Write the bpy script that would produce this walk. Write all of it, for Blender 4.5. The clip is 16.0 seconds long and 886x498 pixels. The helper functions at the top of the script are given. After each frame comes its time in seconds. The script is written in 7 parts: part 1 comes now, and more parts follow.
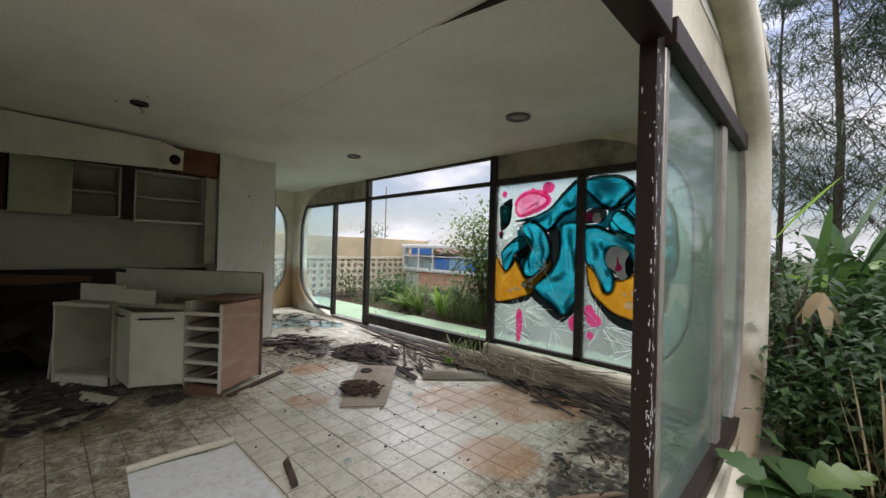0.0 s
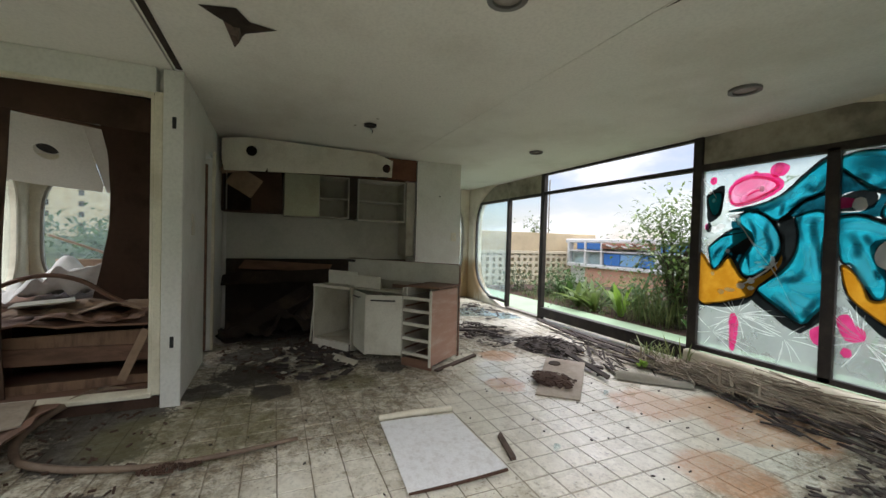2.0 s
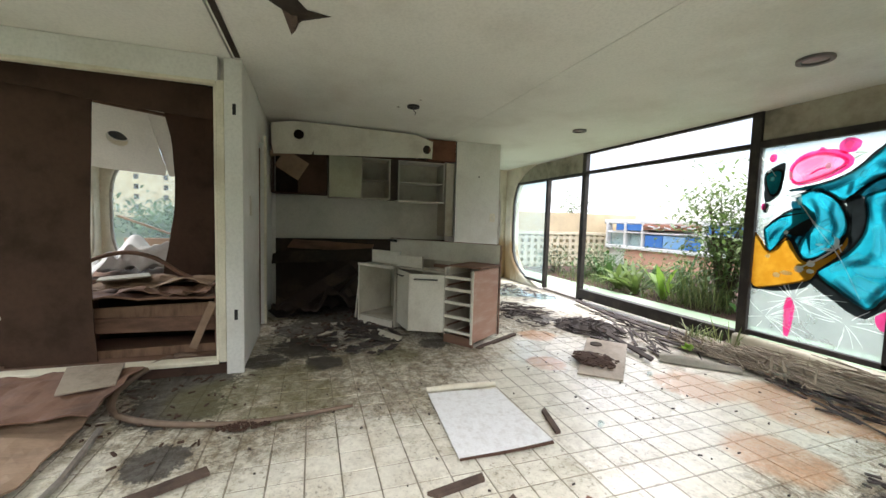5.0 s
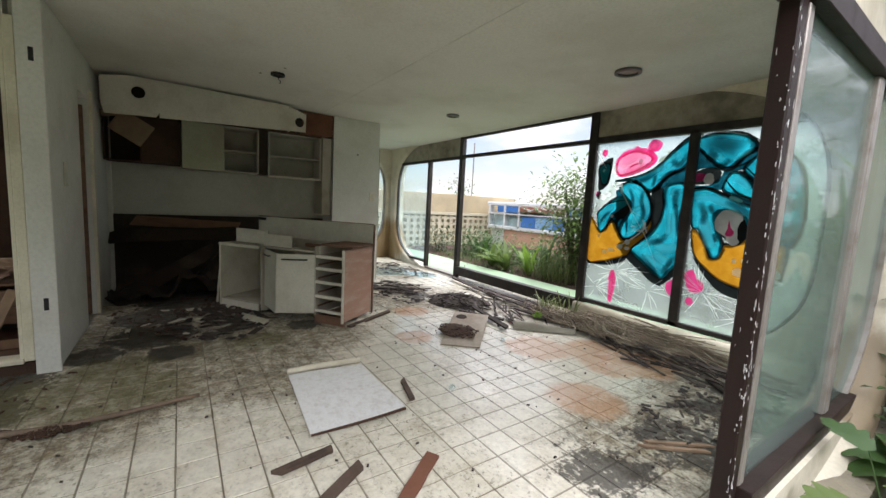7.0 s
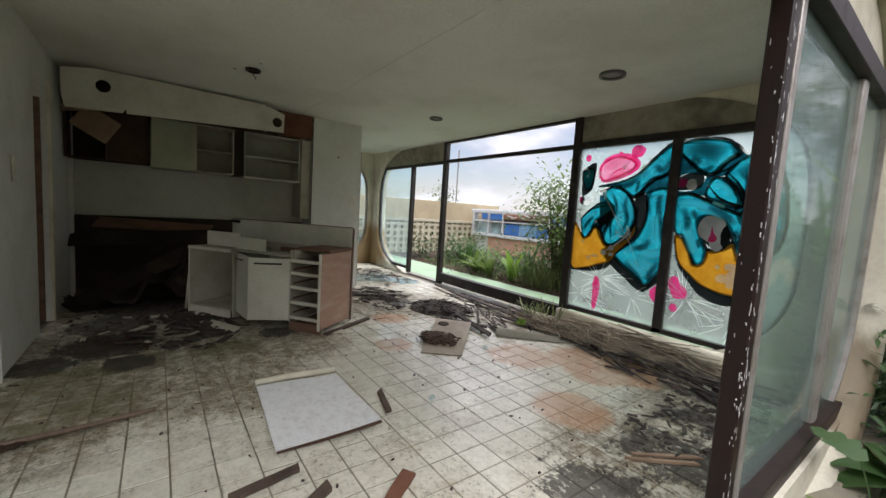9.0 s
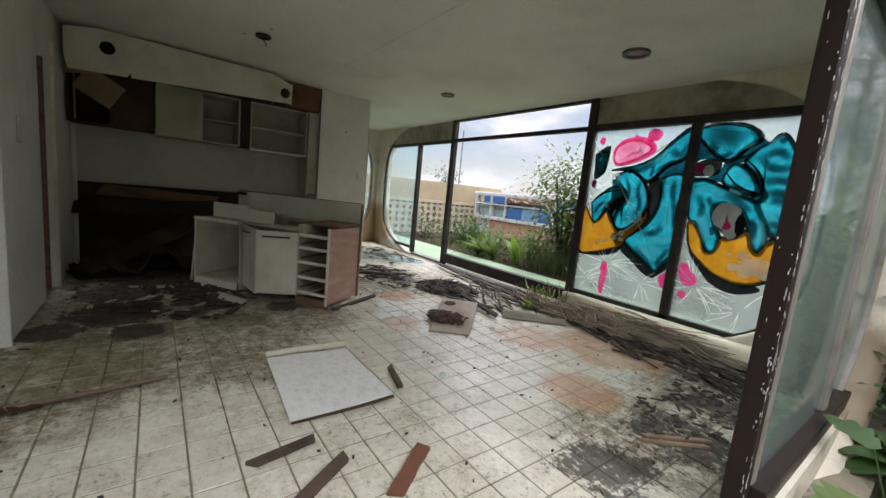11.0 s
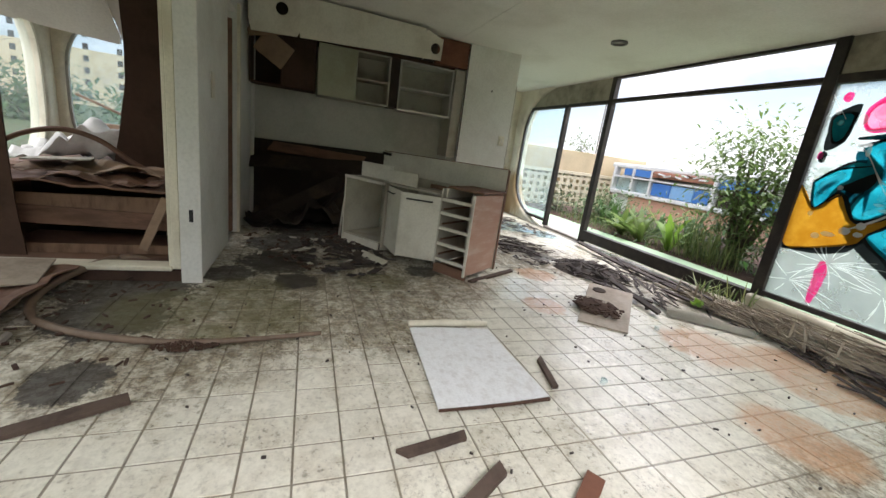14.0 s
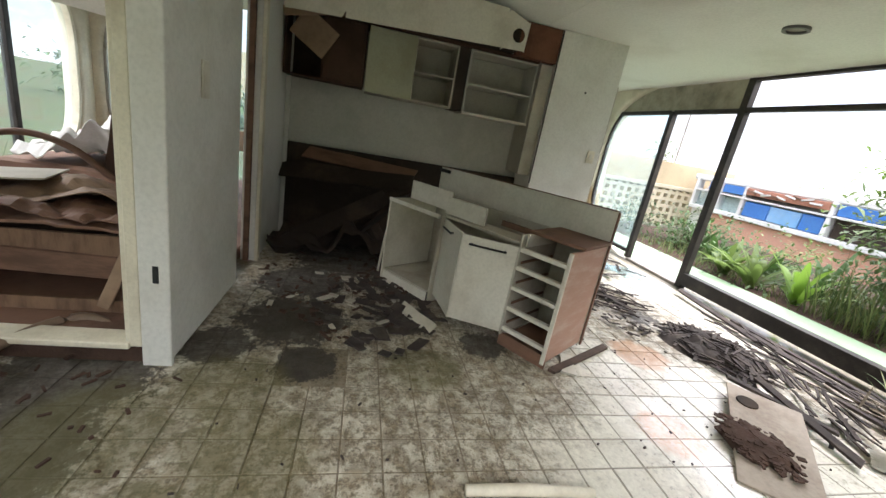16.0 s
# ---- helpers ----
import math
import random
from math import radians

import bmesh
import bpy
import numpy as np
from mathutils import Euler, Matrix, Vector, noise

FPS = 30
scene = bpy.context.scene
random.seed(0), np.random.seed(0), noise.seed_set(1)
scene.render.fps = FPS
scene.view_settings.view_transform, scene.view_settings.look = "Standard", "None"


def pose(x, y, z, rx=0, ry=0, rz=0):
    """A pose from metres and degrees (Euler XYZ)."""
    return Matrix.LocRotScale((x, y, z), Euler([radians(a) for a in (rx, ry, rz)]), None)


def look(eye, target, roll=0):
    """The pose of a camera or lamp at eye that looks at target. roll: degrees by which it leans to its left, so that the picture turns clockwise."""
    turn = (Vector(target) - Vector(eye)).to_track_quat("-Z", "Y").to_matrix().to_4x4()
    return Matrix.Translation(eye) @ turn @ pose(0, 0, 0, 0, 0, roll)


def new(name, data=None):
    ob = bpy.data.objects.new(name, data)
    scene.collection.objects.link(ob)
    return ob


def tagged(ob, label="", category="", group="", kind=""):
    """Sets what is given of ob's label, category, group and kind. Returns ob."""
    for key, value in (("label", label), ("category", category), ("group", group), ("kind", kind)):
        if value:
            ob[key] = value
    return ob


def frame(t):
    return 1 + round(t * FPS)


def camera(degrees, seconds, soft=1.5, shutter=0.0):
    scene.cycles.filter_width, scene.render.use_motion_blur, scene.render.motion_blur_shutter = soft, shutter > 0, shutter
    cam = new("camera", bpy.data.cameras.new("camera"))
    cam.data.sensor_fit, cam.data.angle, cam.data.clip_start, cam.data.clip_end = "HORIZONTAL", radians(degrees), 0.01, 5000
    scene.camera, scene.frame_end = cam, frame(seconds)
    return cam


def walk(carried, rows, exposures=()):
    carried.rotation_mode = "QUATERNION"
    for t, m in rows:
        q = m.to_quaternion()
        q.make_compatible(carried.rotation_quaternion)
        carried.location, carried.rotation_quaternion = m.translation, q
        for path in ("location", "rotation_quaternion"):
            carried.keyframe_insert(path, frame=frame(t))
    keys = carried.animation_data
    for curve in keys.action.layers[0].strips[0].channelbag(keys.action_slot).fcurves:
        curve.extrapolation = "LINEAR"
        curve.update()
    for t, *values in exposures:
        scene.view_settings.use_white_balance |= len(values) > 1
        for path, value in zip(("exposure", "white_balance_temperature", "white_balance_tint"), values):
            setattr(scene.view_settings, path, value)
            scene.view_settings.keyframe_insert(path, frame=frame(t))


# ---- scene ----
cam = camera(97.3, 16.0)
PATH = [
    (0, (-0.014, -0.015, 1.302), (-1.406, 1.421, 1.31), 1.6),
    (0.5, (-0.012, -0.026, 1.304), (-1.452, 1.361, 1.284), 0.8),
    (1, (-0.019, -0.152, 1.312), (-1.6, 1.073, 1.296), 0.8),
    (1.5, (-0.069, -0.258, 1.32), (-1.804, 0.737, 1.305), 1.3),
    (2, (-0.107, -0.35, 1.292), (-1.944, 0.441, 1.25), 1.6),
    (2.5, (-0.041, -0.54, 1.303), (-1.896, 0.205, 1.233), 1.9),
    (3, (0.05, -0.719, 1.321), (-1.82, -0.026, 1.171), 1.5),
    (3.2, (0.064, -0.697, 1.306), (-1.795, 0.022, 1.134), 1.0),
    (5.3, (-0.088, -0.439, 1.287), (-1.98, 0.193, 1.144), 1.7),
    (5.5, (-0.075, -0.42, 1.287), (-1.946, 0.271, 1.14), 1.8),
    (6, (-0.035, -0.339, 1.262), (-1.832, 0.518, 1.071), 2.7),
    (6.5, (0.031, -0.298, 1.285), (-1.683, 0.71, 1.071), 3.5),
    (7, (0.079, -0.278, 1.299), (-1.566, 0.836, 1.072), 3.1),
    (7.5, (0.095, -0.22, 1.285), (-1.493, 0.969, 1.033), 2.6),
    (8, (0.089, -0.198, 1.263), (-1.503, 0.993, 1.04), 2.6),
    (8.5, (0.035, -0.173, 1.258), (-1.572, 1.006, 1.083), 3.3),
    (10.8, (-0.061, -0.28, 1.22), (-1.635, 0.928, 0.971), 5.5),
    (11, (-0.092, -0.252, 1.212), (-1.68, 0.934, 0.939), 5.6),
    (11.5, (-0.144, -0.223, 1.207), (-1.754, 0.926, 0.909), 5.1),
    (12, (-0.184, -0.239, 1.21), (-1.832, 0.851, 0.9), 4.0),
    (12.5, (-0.2, -0.269, 1.233), (-1.911, 0.72, 0.921), 3.2),
    (13, (-0.198, -0.262, 1.225), (-1.962, 0.618, 0.888), 3.5),
    (13.5, (-0.296, -0.276, 1.196), (-2.1, 0.48, 0.781), 4.9),
    (14, (-0.537, -0.314, 1.148), (-2.355, 0.357, 0.654), 7.8),
    (14.5, (-0.825, -0.305, 1.288), (-2.616, 0.372, 0.709), 11.5),
    (15, (-1.141, -0.258, 1.277), (-2.962, 0.275, 0.645), 13.1),
    (15.5, (-1.403, -0.093, 1.312), (-3.228, 0.471, 0.719), 13.9),
    (16, (-1.668, -0.186, 1.323), (-3.534, 0.264, 0.763), 10.4),
]
walk(cam, [(t, look(eye, target, roll)) for t, eye, target, roll in PATH],
     exposures=[(0, -0.25, 6250, 17), (1.5, -0.05, 6250, 17), (2.5, 0.35, 6250, 17), (3.2, 0.55, 6250, 17), (5.3, 0.9, 6250, 17), (6, 0.7, 6250, 17), (7, 0.3, 6250, 17), (8.5, -0.1, 6250, 17), (11, -0.1, 6250, 17), (12.5, 0.0, 6250, 17), (13.5, 0.35, 6250, 17), (14.5, 0.7, 6250, 17), (16, 1, 6250, 17)])


# ---- light: overcast daylight, one wide soft sun ----
world = bpy.data.worlds.new("overcast")
scene.world = world
world.use_nodes = True
wn, wl = world.node_tree.nodes, world.node_tree.links
wn.clear()
sky = wn.new("ShaderNodeTexSky")
sky.sky_type, sky.sun_disc = "NISHITA", False
sky.sun_elevation, sky.sun_rotation = radians(48), radians(-35)
w_co = wn.new("ShaderNodeTexCoord")
w_map = wn.new("ShaderNodeMapping")
w_map.inputs["Scale"].default_value = (1.0, 1.0, 2.6)
w_noise = wn.new("ShaderNodeTexNoise")
w_noise.inputs["Scale"].default_value, w_noise.inputs["Detail"].default_value = 2.6, 9
w_noise.inputs["Roughness"].default_value = 0.56
w_ramp = wn.new("ShaderNodeValToRGB")
w_ramp.color_ramp.elements[0].position, w_ramp.color_ramp.elements[1].position = 0.36, 0.56
w_cloud = wn.new("ShaderNodeValToRGB")
w_cloud.color_ramp.elements[0].position, w_cloud.color_ramp.elements[0].color = 0.35, (6.2, 6.6, 7.2, 1)
w_cloud.color_ramp.elements[1].position, w_cloud.color_ramp.elements[1].color = 0.62, (13.5, 13.6, 13.6, 1)
w_mix = wn.new("ShaderNodeMix")
w_mix.data_type = "RGBA"
w_bg = wn.new("ShaderNodeBackground")
w_bg.inputs["Strength"].default_value = 0.095
w_out = wn.new("ShaderNodeOutputWorld")
wl.new(w_co.outputs["Generated"], w_map.inputs["Vector"])
wl.new(w_map.outputs["Vector"], w_noise.inputs["Vector"])
wl.new(w_noise.outputs["Fac"], w_ramp.inputs["Fac"])
wl.new(w_noise.outputs["Fac"], w_cloud.inputs["Fac"])
wl.new(w_ramp.outputs["Color"], w_mix.inputs["Factor"])
wl.new(sky.outputs["Color"], w_mix.inputs["A"])
wl.new(w_cloud.outputs["Color"], w_mix.inputs["B"])
# an overcast sky is about three times as bright overhead as at the horizon
w_sep = wn.new("ShaderNodeSeparateXYZ")
w_rise = wn.new("ShaderNodeMapRange")
w_rise.inputs["From Min"].default_value, w_rise.inputs["From Max"].default_value = 0.25, 0.9
w_rise.inputs["To Min"].default_value, w_rise.inputs["To Max"].default_value = 1.0, 3.2
w_mul = wn.new("ShaderNodeVectorMath")
w_mul.operation = "SCALE"
wl.new(w_co.outputs["Generated"], w_sep.inputs["Vector"])
wl.new(w_sep.outputs["Z"], w_rise.inputs["Value"])
wl.new(w_mix.outputs["Result"], w_mul.inputs[0])
wl.new(w_rise.outputs["Result"], w_mul.inputs["Scale"])
wl.new(w_mul.outputs["Vector"], w_bg.inputs["Color"])
wl.new(w_bg.outputs["Background"], w_out.inputs["Surface"])

sun_data = bpy.data.lights.new("sun", "SUN")
sun_data.energy, sun_data.angle, sun_data.color = 0.9, radians(18), (1.0, 0.96, 0.9)
sun = new("sun", sun_data)
sun.matrix_world = look((6, 9, 12), (0, 0, 0))


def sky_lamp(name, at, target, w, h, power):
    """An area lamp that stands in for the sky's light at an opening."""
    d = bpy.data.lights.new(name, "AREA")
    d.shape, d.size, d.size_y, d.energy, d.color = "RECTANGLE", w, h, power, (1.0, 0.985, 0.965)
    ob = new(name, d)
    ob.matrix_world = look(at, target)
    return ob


sky_lamp("entrance_sky", (3.0, 0.0, 4.15), (-2.6, -0.3, 0.0), 4.4, 2.4, 210)
sky_lamp("back_room_sky", (-5.6, -6.6, 4.6), (-5.2, -2.0, 0.4), 6.5, 3.0, 420)
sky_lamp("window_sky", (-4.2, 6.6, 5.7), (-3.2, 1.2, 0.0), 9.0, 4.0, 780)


# ---- materials ----
def shader(name):
    m = bpy.data.materials.new(name)
    m.use_nodes = True
    nt = m.node_tree
    return m, nt, nt.nodes["Principled BSDF"]


def tex(nt, scale, detail=4.0, rough=0.55, coords="Object", stretch=(1, 1, 1)):
    co = nt.nodes.new("ShaderNodeTexCoord")
    mp = nt.nodes.new("ShaderNodeMapping")
    mp.inputs["Scale"].default_value = stretch
    n = nt.nodes.new("ShaderNodeTexNoise")
    n.inputs["Scale"].default_value, n.inputs["Detail"].default_value, n.inputs["Roughness"].default_value = scale, detail, rough
    nt.links.new(co.outputs[coords], mp.inputs["Vector"])
    nt.links.new(mp.outputs["Vector"], n.inputs["Vector"])
    return n.outputs["Fac"]


def ramp(nt, fac, lo, hi, a=0.0, b=1.0):
    r = nt.nodes.new("ShaderNodeMapRange")
    r.inputs["From Min"].default_value, r.inputs["From Max"].default_value = lo, hi
    r.inputs["To Min"].default_value, r.inputs["To Max"].default_value = a, b
    r.interpolation_type = "SMOOTHSTEP"
    nt.links.new(fac, r.inputs["Value"])
    return r.outputs["Result"]


def mix(nt, fac, a, b):
    n = nt.nodes.new("ShaderNodeMix")
    n.data_type = "RGBA"
    for sock, v in ((n.inputs["Factor"], fac), (n.inputs["A"], a), (n.inputs["B"], b)):
        if hasattr(v, "is_output"):
            nt.links.new(v, sock)
        else:
            sock.default_value = v if isinstance(v, float) else (*v, 1)
    return n.outputs["Result"]


def calc(nt, op, a, b=0.0):
    n = nt.nodes.new("ShaderNodeMath")
    n.operation = op
    n.use_clamp = op in ("ADD", "MULTIPLY", "SUBTRACT")
    for sock, v in ((n.inputs[0], a), (n.inputs[1], b)):
        if hasattr(v, "is_output"):
            nt.links.new(v, sock)
        else:
            sock.default_value = v
    return n.outputs[0]


def bump(nt, bs, fac, strength=0.3, dist=0.01):
    n = nt.nodes.new("ShaderNodeBump")
    n.inputs["Strength"].default_value, n.inputs["Distance"].default_value = strength, dist
    nt.links.new(fac, n.inputs["Height"])
    nt.links.new(n.outputs["Normal"], bs.inputs["Normal"])


def worn(name, col, dirt, rough=0.6, scale=3.0, amount=0.5, grain=60.0, metal=0.0, stretch=(1, 1, 1), vary=0.0, relief=0.25, coords="Object"):
    """Paint, wood, plaster or metal: base colour, blotches of dirt at one scale and grain at another."""
    m, nt, bs = shader(name)
    big = ramp(nt, tex(nt, scale, 6, 0.62, coords, stretch), 0.42, 0.72, 0.0, amount)
    fine = ramp(nt, tex(nt, grain, 3, 0.6, coords, stretch), 0.35, 0.75, 0.0, 0.45)
    c = mix(nt, big, col, dirt)
    c = mix(nt, calc(nt, "MULTIPLY", fine, 0.55), c, tuple(0.55 * v for v in col))
    if vary:
        info = nt.nodes.new("ShaderNodeObjectInfo")
        c = mix(nt, calc(nt, "MULTIPLY", info.outputs["Random"], vary), c, dirt)
    nt.links.new(c, bs.inputs["Base Color"])
    nt.links.new(ramp(nt, big, 0.0, 1.0, rough, min(1.0, rough + 0.2)), bs.inputs["Roughness"])
    bs.inputs["Metallic"].default_value = metal
    bump(nt, bs, calc(nt, "ADD", fine, big), relief, 0.004)
    bs.inputs["Specular IOR Level"].default_value = 0.5 if sum(col) > 0.3 else 0.18
    return m


def glassy(name, tint, rough, haze, haze_col):
    """Dirty window glass: clear glass with a dusty, half see-through film in blotches."""
    m, nt, bs = shader(name)
    g = nt.nodes.new("ShaderNodeBsdfTransparent")
    g.inputs["Color"].default_value = (*tint, 1)
    s = nt.nodes.new("ShaderNodeBsdfGlossy")
    s.inputs["Roughness"].default_value = rough
    d = nt.nodes.new("ShaderNodeBsdfTranslucent")
    d.inputs["Color"].default_value = (*haze_col, 1)
    d2 = nt.nodes.new("ShaderNodeBsdfDiffuse")
    d2.inputs["Color"].default_value = (*haze_col, 1)
    lw = nt.nodes.new("ShaderNodeLayerWeight")
    lw.inputs["Blend"].default_value = 0.5
    gloss = calc(nt, "ADD", calc(nt, "MULTIPLY", calc(nt, "POWER", lw.outputs["Facing"], 4.0), 0.55), 0.035)
    film = nt.nodes.new("ShaderNodeMixShader")
    film.inputs["Fac"].default_value = 0.5
    nt.links.new(d.outputs[0], film.inputs[1])
    nt.links.new(d2.outputs[0], film.inputs[2])
    a = nt.nodes.new("ShaderNodeMixShader")
    nt.links.new(ramp(nt, tex(nt, 1.6, 6, 0.6), 0.3, 0.7, haze * 0.6, haze), a.inputs["Fac"])
    nt.links.new(g.outputs[0], a.inputs[1])
    nt.links.new(film.outputs[0], a.inputs[2])
    b = nt.nodes.new("ShaderNodeMixShader")
    nt.links.new(gloss, b.inputs["Fac"])
    nt.links.new(a.outputs[0], b.inputs[1])
    nt.links.new(s.outputs[0], b.inputs[2])
    nt.links.new(b.outputs[0], nt.nodes["Material Output"].inputs["Surface"])
    nt.nodes.remove(bs)
    return m


def leafy(name, col, col2, rough=0.6, trans=0.35):
    m, nt, bs = shader(name)
    geo = nt.nodes.new("ShaderNodeNewGeometry")
    c = mix(nt, geo.outputs["Random Per Island"], col, col2)
    nt.links.new(c, bs.inputs["Base Color"])
    bs.inputs["Roughness"].default_value = rough
    t = nt.nodes.new("ShaderNodeBsdfTranslucent")
    nt.links.new(c, t.inputs["Color"])
    x = nt.nodes.new("ShaderNodeMixShader")
    x.inputs["Fac"].default_value = trans
    nt.links.new(bs.outputs[0], x.inputs[1])
    nt.links.new(t.outputs[0], x.inputs[2])
    nt.links.new(x.outputs[0], nt.nodes["Material Output"].inputs["Surface"])
    return m


def sprayed(name, col, col2, thin=0.30):
    """Spray paint on glass: thin, so some daylight comes through."""
    m, nt, bs = shader(name)
    c = mix(nt, ramp(nt, tex(nt, 7.0, 5, 0.6, "Object", (1, 1, 1)), 0.35, 0.7), col, col2)
    nt.links.new(c, bs.inputs["Base Color"])
    bs.inputs["Roughness"].default_value = 0.45
    t = nt.nodes.new("ShaderNodeBsdfTranslucent")
    nt.links.new(c, t.inputs["Color"])
    x = nt.nodes.new("ShaderNodeMixShader")
    x.inputs["Fac"].default_value = 0.55
    nt.links.new(bs.outputs[0], x.inputs[1])
    nt.links.new(t.outputs[0], x.inputs[2])
    bs.inputs["Specular IOR Level"].default_value = 0.15
    clear = nt.nodes.new("ShaderNodeBsdfTransparent")
    nt.links.new(c, clear.inputs["Color"])
    y = nt.nodes.new("ShaderNodeMixShader")
    y.inputs["Fac"].default_value = thin
    nt.links.new(x.outputs[0], y.inputs[1])
    nt.links.new(clear.outputs[0], y.inputs[2])
    nt.links.new(y.outputs[0], nt.nodes["Material Output"].inputs["Surface"])
    return m


def airbrushed(name, col, strength=0.85):
    """A soft spray stroke whose paint thins out towards its rim."""
    m, nt, bs = shader(name)
    bs.inputs["Base Color"].default_value, bs.inputs["Roughness"].default_value = (*col, 1), 0.45
    t = nt.nodes.new("ShaderNodeBsdfTranslucent")
    t.inputs["Color"].default_value = (*col, 1)
    x = nt.nodes.new("ShaderNodeMixShader")
    x.inputs["Fac"].default_value = 0.55
    nt.links.new(bs.outputs[0], x.inputs[1])
    nt.links.new(t.outputs[0], x.inputs[2])
    at = nt.nodes.new("ShaderNodeAttribute")
    at.attribute_name = "cover"
    clear = nt.nodes.new("ShaderNodeBsdfTransparent")
    y = nt.nodes.new("ShaderNodeMixShader")
    nt.links.new(ramp(nt, at.outputs["Fac"], 0.0, 1.0, 0.0, strength), y.inputs["Fac"])
    nt.links.new(clear.outputs[0], y.inputs[1])
    nt.links.new(x.outputs[0], y.inputs[2])
    nt.links.new(y.outputs[0], nt.nodes["Material Output"].inputs["Surface"])
    return m


def near_spot(nt, pos, x, y, r):
    """1 near (x, y) on the floor, fading to 0 at r metres."""
    n = nt.nodes.new("ShaderNodeVectorMath")
    n.operation = "DISTANCE"
    flat = nt.nodes.new("ShaderNodeVectorMath")
    flat.operation = "MULTIPLY"
    flat.inputs[1].default_value = (1, 1, 0)
    nt.links.new(pos, flat.inputs[0])
    nt.links.new(flat.outputs["Vector"], n.inputs[0])
    n.inputs[1].default_value = (x, y, 0)
    return ramp(nt, n.outputs["Value"], 0.0, r, 1.0, 0.0)


def floor_material(name, clean, grout=False):
    """Cream glazed tiles under mud, moss, rust stains and wet soot."""
    m, nt, bs = shader(name)
    geo = nt.nodes.new("ShaderNodeNewGeometry")
    pos = geo.outputs["Position"]

    def field(scale, detail, rough):
        n = nt.nodes.new("ShaderNodeTexNoise")
        n.inputs["Scale"].default_value, n.inputs["Detail"].default_value, n.inputs["Roughness"].default_value = scale, detail, rough
        nt.links.new(pos, n.inputs["Vector"])
        return n.outputs["Fac"]

    wide, mid, fine = field(0.9, 5, 0.6), field(5.0, 7, 0.68), field(38.0, 5, 0.7)

    def spots(spec):
        total = None
        for x, y, r in spec:
            s = near_spot(nt, pos, x, y, r)
            total = s if total is None else calc(nt, "MAXIMUM", total, s)
        return total

    c = mix(nt, ramp(nt, fine, 0.40, 0.75, 0.0, 0.35), clean, (0.36, 0.33, 0.25))
    if not grout:
        info = nt.nodes.new("ShaderNodeObjectInfo")
        c = mix(nt, calc(nt, "MULTIPLY", info.outputs["Random"], 0.25), c, (0.42, 0.40, 0.31))
    # a warm, blotchy film of dried dirt, in smears of two sizes
    film = calc(nt, "MULTIPLY", ramp(nt, mid, 0.40, 0.66, 0.0, 0.50), ramp(nt, field(11.0, 8, 0.72), 0.36, 0.62, 0.25, 1.0))
    c = mix(nt, film, c, (0.34, 0.285, 0.185))
    scuff = calc(nt, "MULTIPLY", ramp(nt, field(21.0, 10, 0.82), 0.54, 0.62), ramp(nt, wide, 0.42, 0.60, 0.15, 0.75))
    c = mix(nt, scuff, c, (0.13, 0.105, 0.075))
    # thin speckled dirt everywhere
    speck = calc(nt, "MULTIPLY", ramp(nt, fine, 0.53, 0.66), ramp(nt, mid, 0.44, 0.64))
    c = mix(nt, calc(nt, "MULTIPLY", speck, 0.6), c, (0.055, 0.045, 0.035))
    # mud and silt: kitchen, left side and beneath the windows
    mud = spots(MUD)
    edge = calc(nt, "ADD", calc(nt, "MULTIPLY", mud, 0.60), calc(nt, "ADD", calc(nt, "MULTIPLY", mid, 0.45), calc(nt, "MULTIPLY", fine, 0.30)))
    silt = calc(nt, "MULTIPLY", ramp(nt, edge, 0.48, 0.74), ramp(nt, field(9.0, 9, 0.74), 0.40, 0.58, 0.30, 1.0))
    c = mix(nt, calc(nt, "MULTIPLY", silt, 0.76), c, mix(nt, ramp(nt, mid, 0.4, 0.6), (0.25, 0.20, 0.12), (0.115, 0.09, 0.055)))
    smear = calc(nt, "MULTIPLY", ramp(nt, field(15.0, 9, 0.80), 0.46, 0.57), ramp(nt, mud, 0.02, 0.60, 0.14, 0.95))
    c = mix(nt, calc(nt, "MULTIPLY", smear, 0.82), c, mix(nt, ramp(nt, field(60.0, 4, 0.7), 0.42, 0.6), (0.20, 0.15, 0.08), (0.075, 0.056, 0.03)))
    # black wet patches
    black = calc(nt, "ADD", calc(nt, "MAXIMUM", calc(nt, "MULTIPLY", spots(BLACK), 0.34), calc(nt, "MULTIPLY", spots(SODDEN), 0.52)), calc(nt, "ADD", calc(nt, "MULTIPLY", mid, 0.50), calc(nt, "MULTIPLY", field(24.0, 7, 0.75), 0.62)))
    soot = ramp(nt, black, 0.75, 0.83)
    c = mix(nt, calc(nt, "MULTIPLY", soot, 0.84), c, (0.026, 0.022, 0.018))
    # moss
    moss = ramp(nt, calc(nt, "ADD", calc(nt, "MULTIPLY", spots(MOSS), 0.7), calc(nt, "MULTIPLY", mid, 0.5)), 0.55, 0.8)
    c = mix(nt, calc(nt, "MULTIPLY", moss, 0.55), c, (0.105, 0.095, 0.03))
    # rust-red earth
    rust = ramp(nt, calc(nt, "ADD", calc(nt, "MULTIPLY", spots(RUST), 0.75), calc(nt, "MULTIPLY", mid, 0.55)), 0.42, 0.66)
    c = mix(nt, calc(nt, "MULTIPLY", calc(nt, "MULTIPLY", rust, ramp(nt, fine, 0.30, 0.62, 1.0, 0.55)), 0.92), c, (0.44, 0.225, 0.10))
    nt.links.new(c, bs.inputs["Base Color"])
    wet = ramp(nt, wide, 0.38, 0.62, 0.46, 0.16)
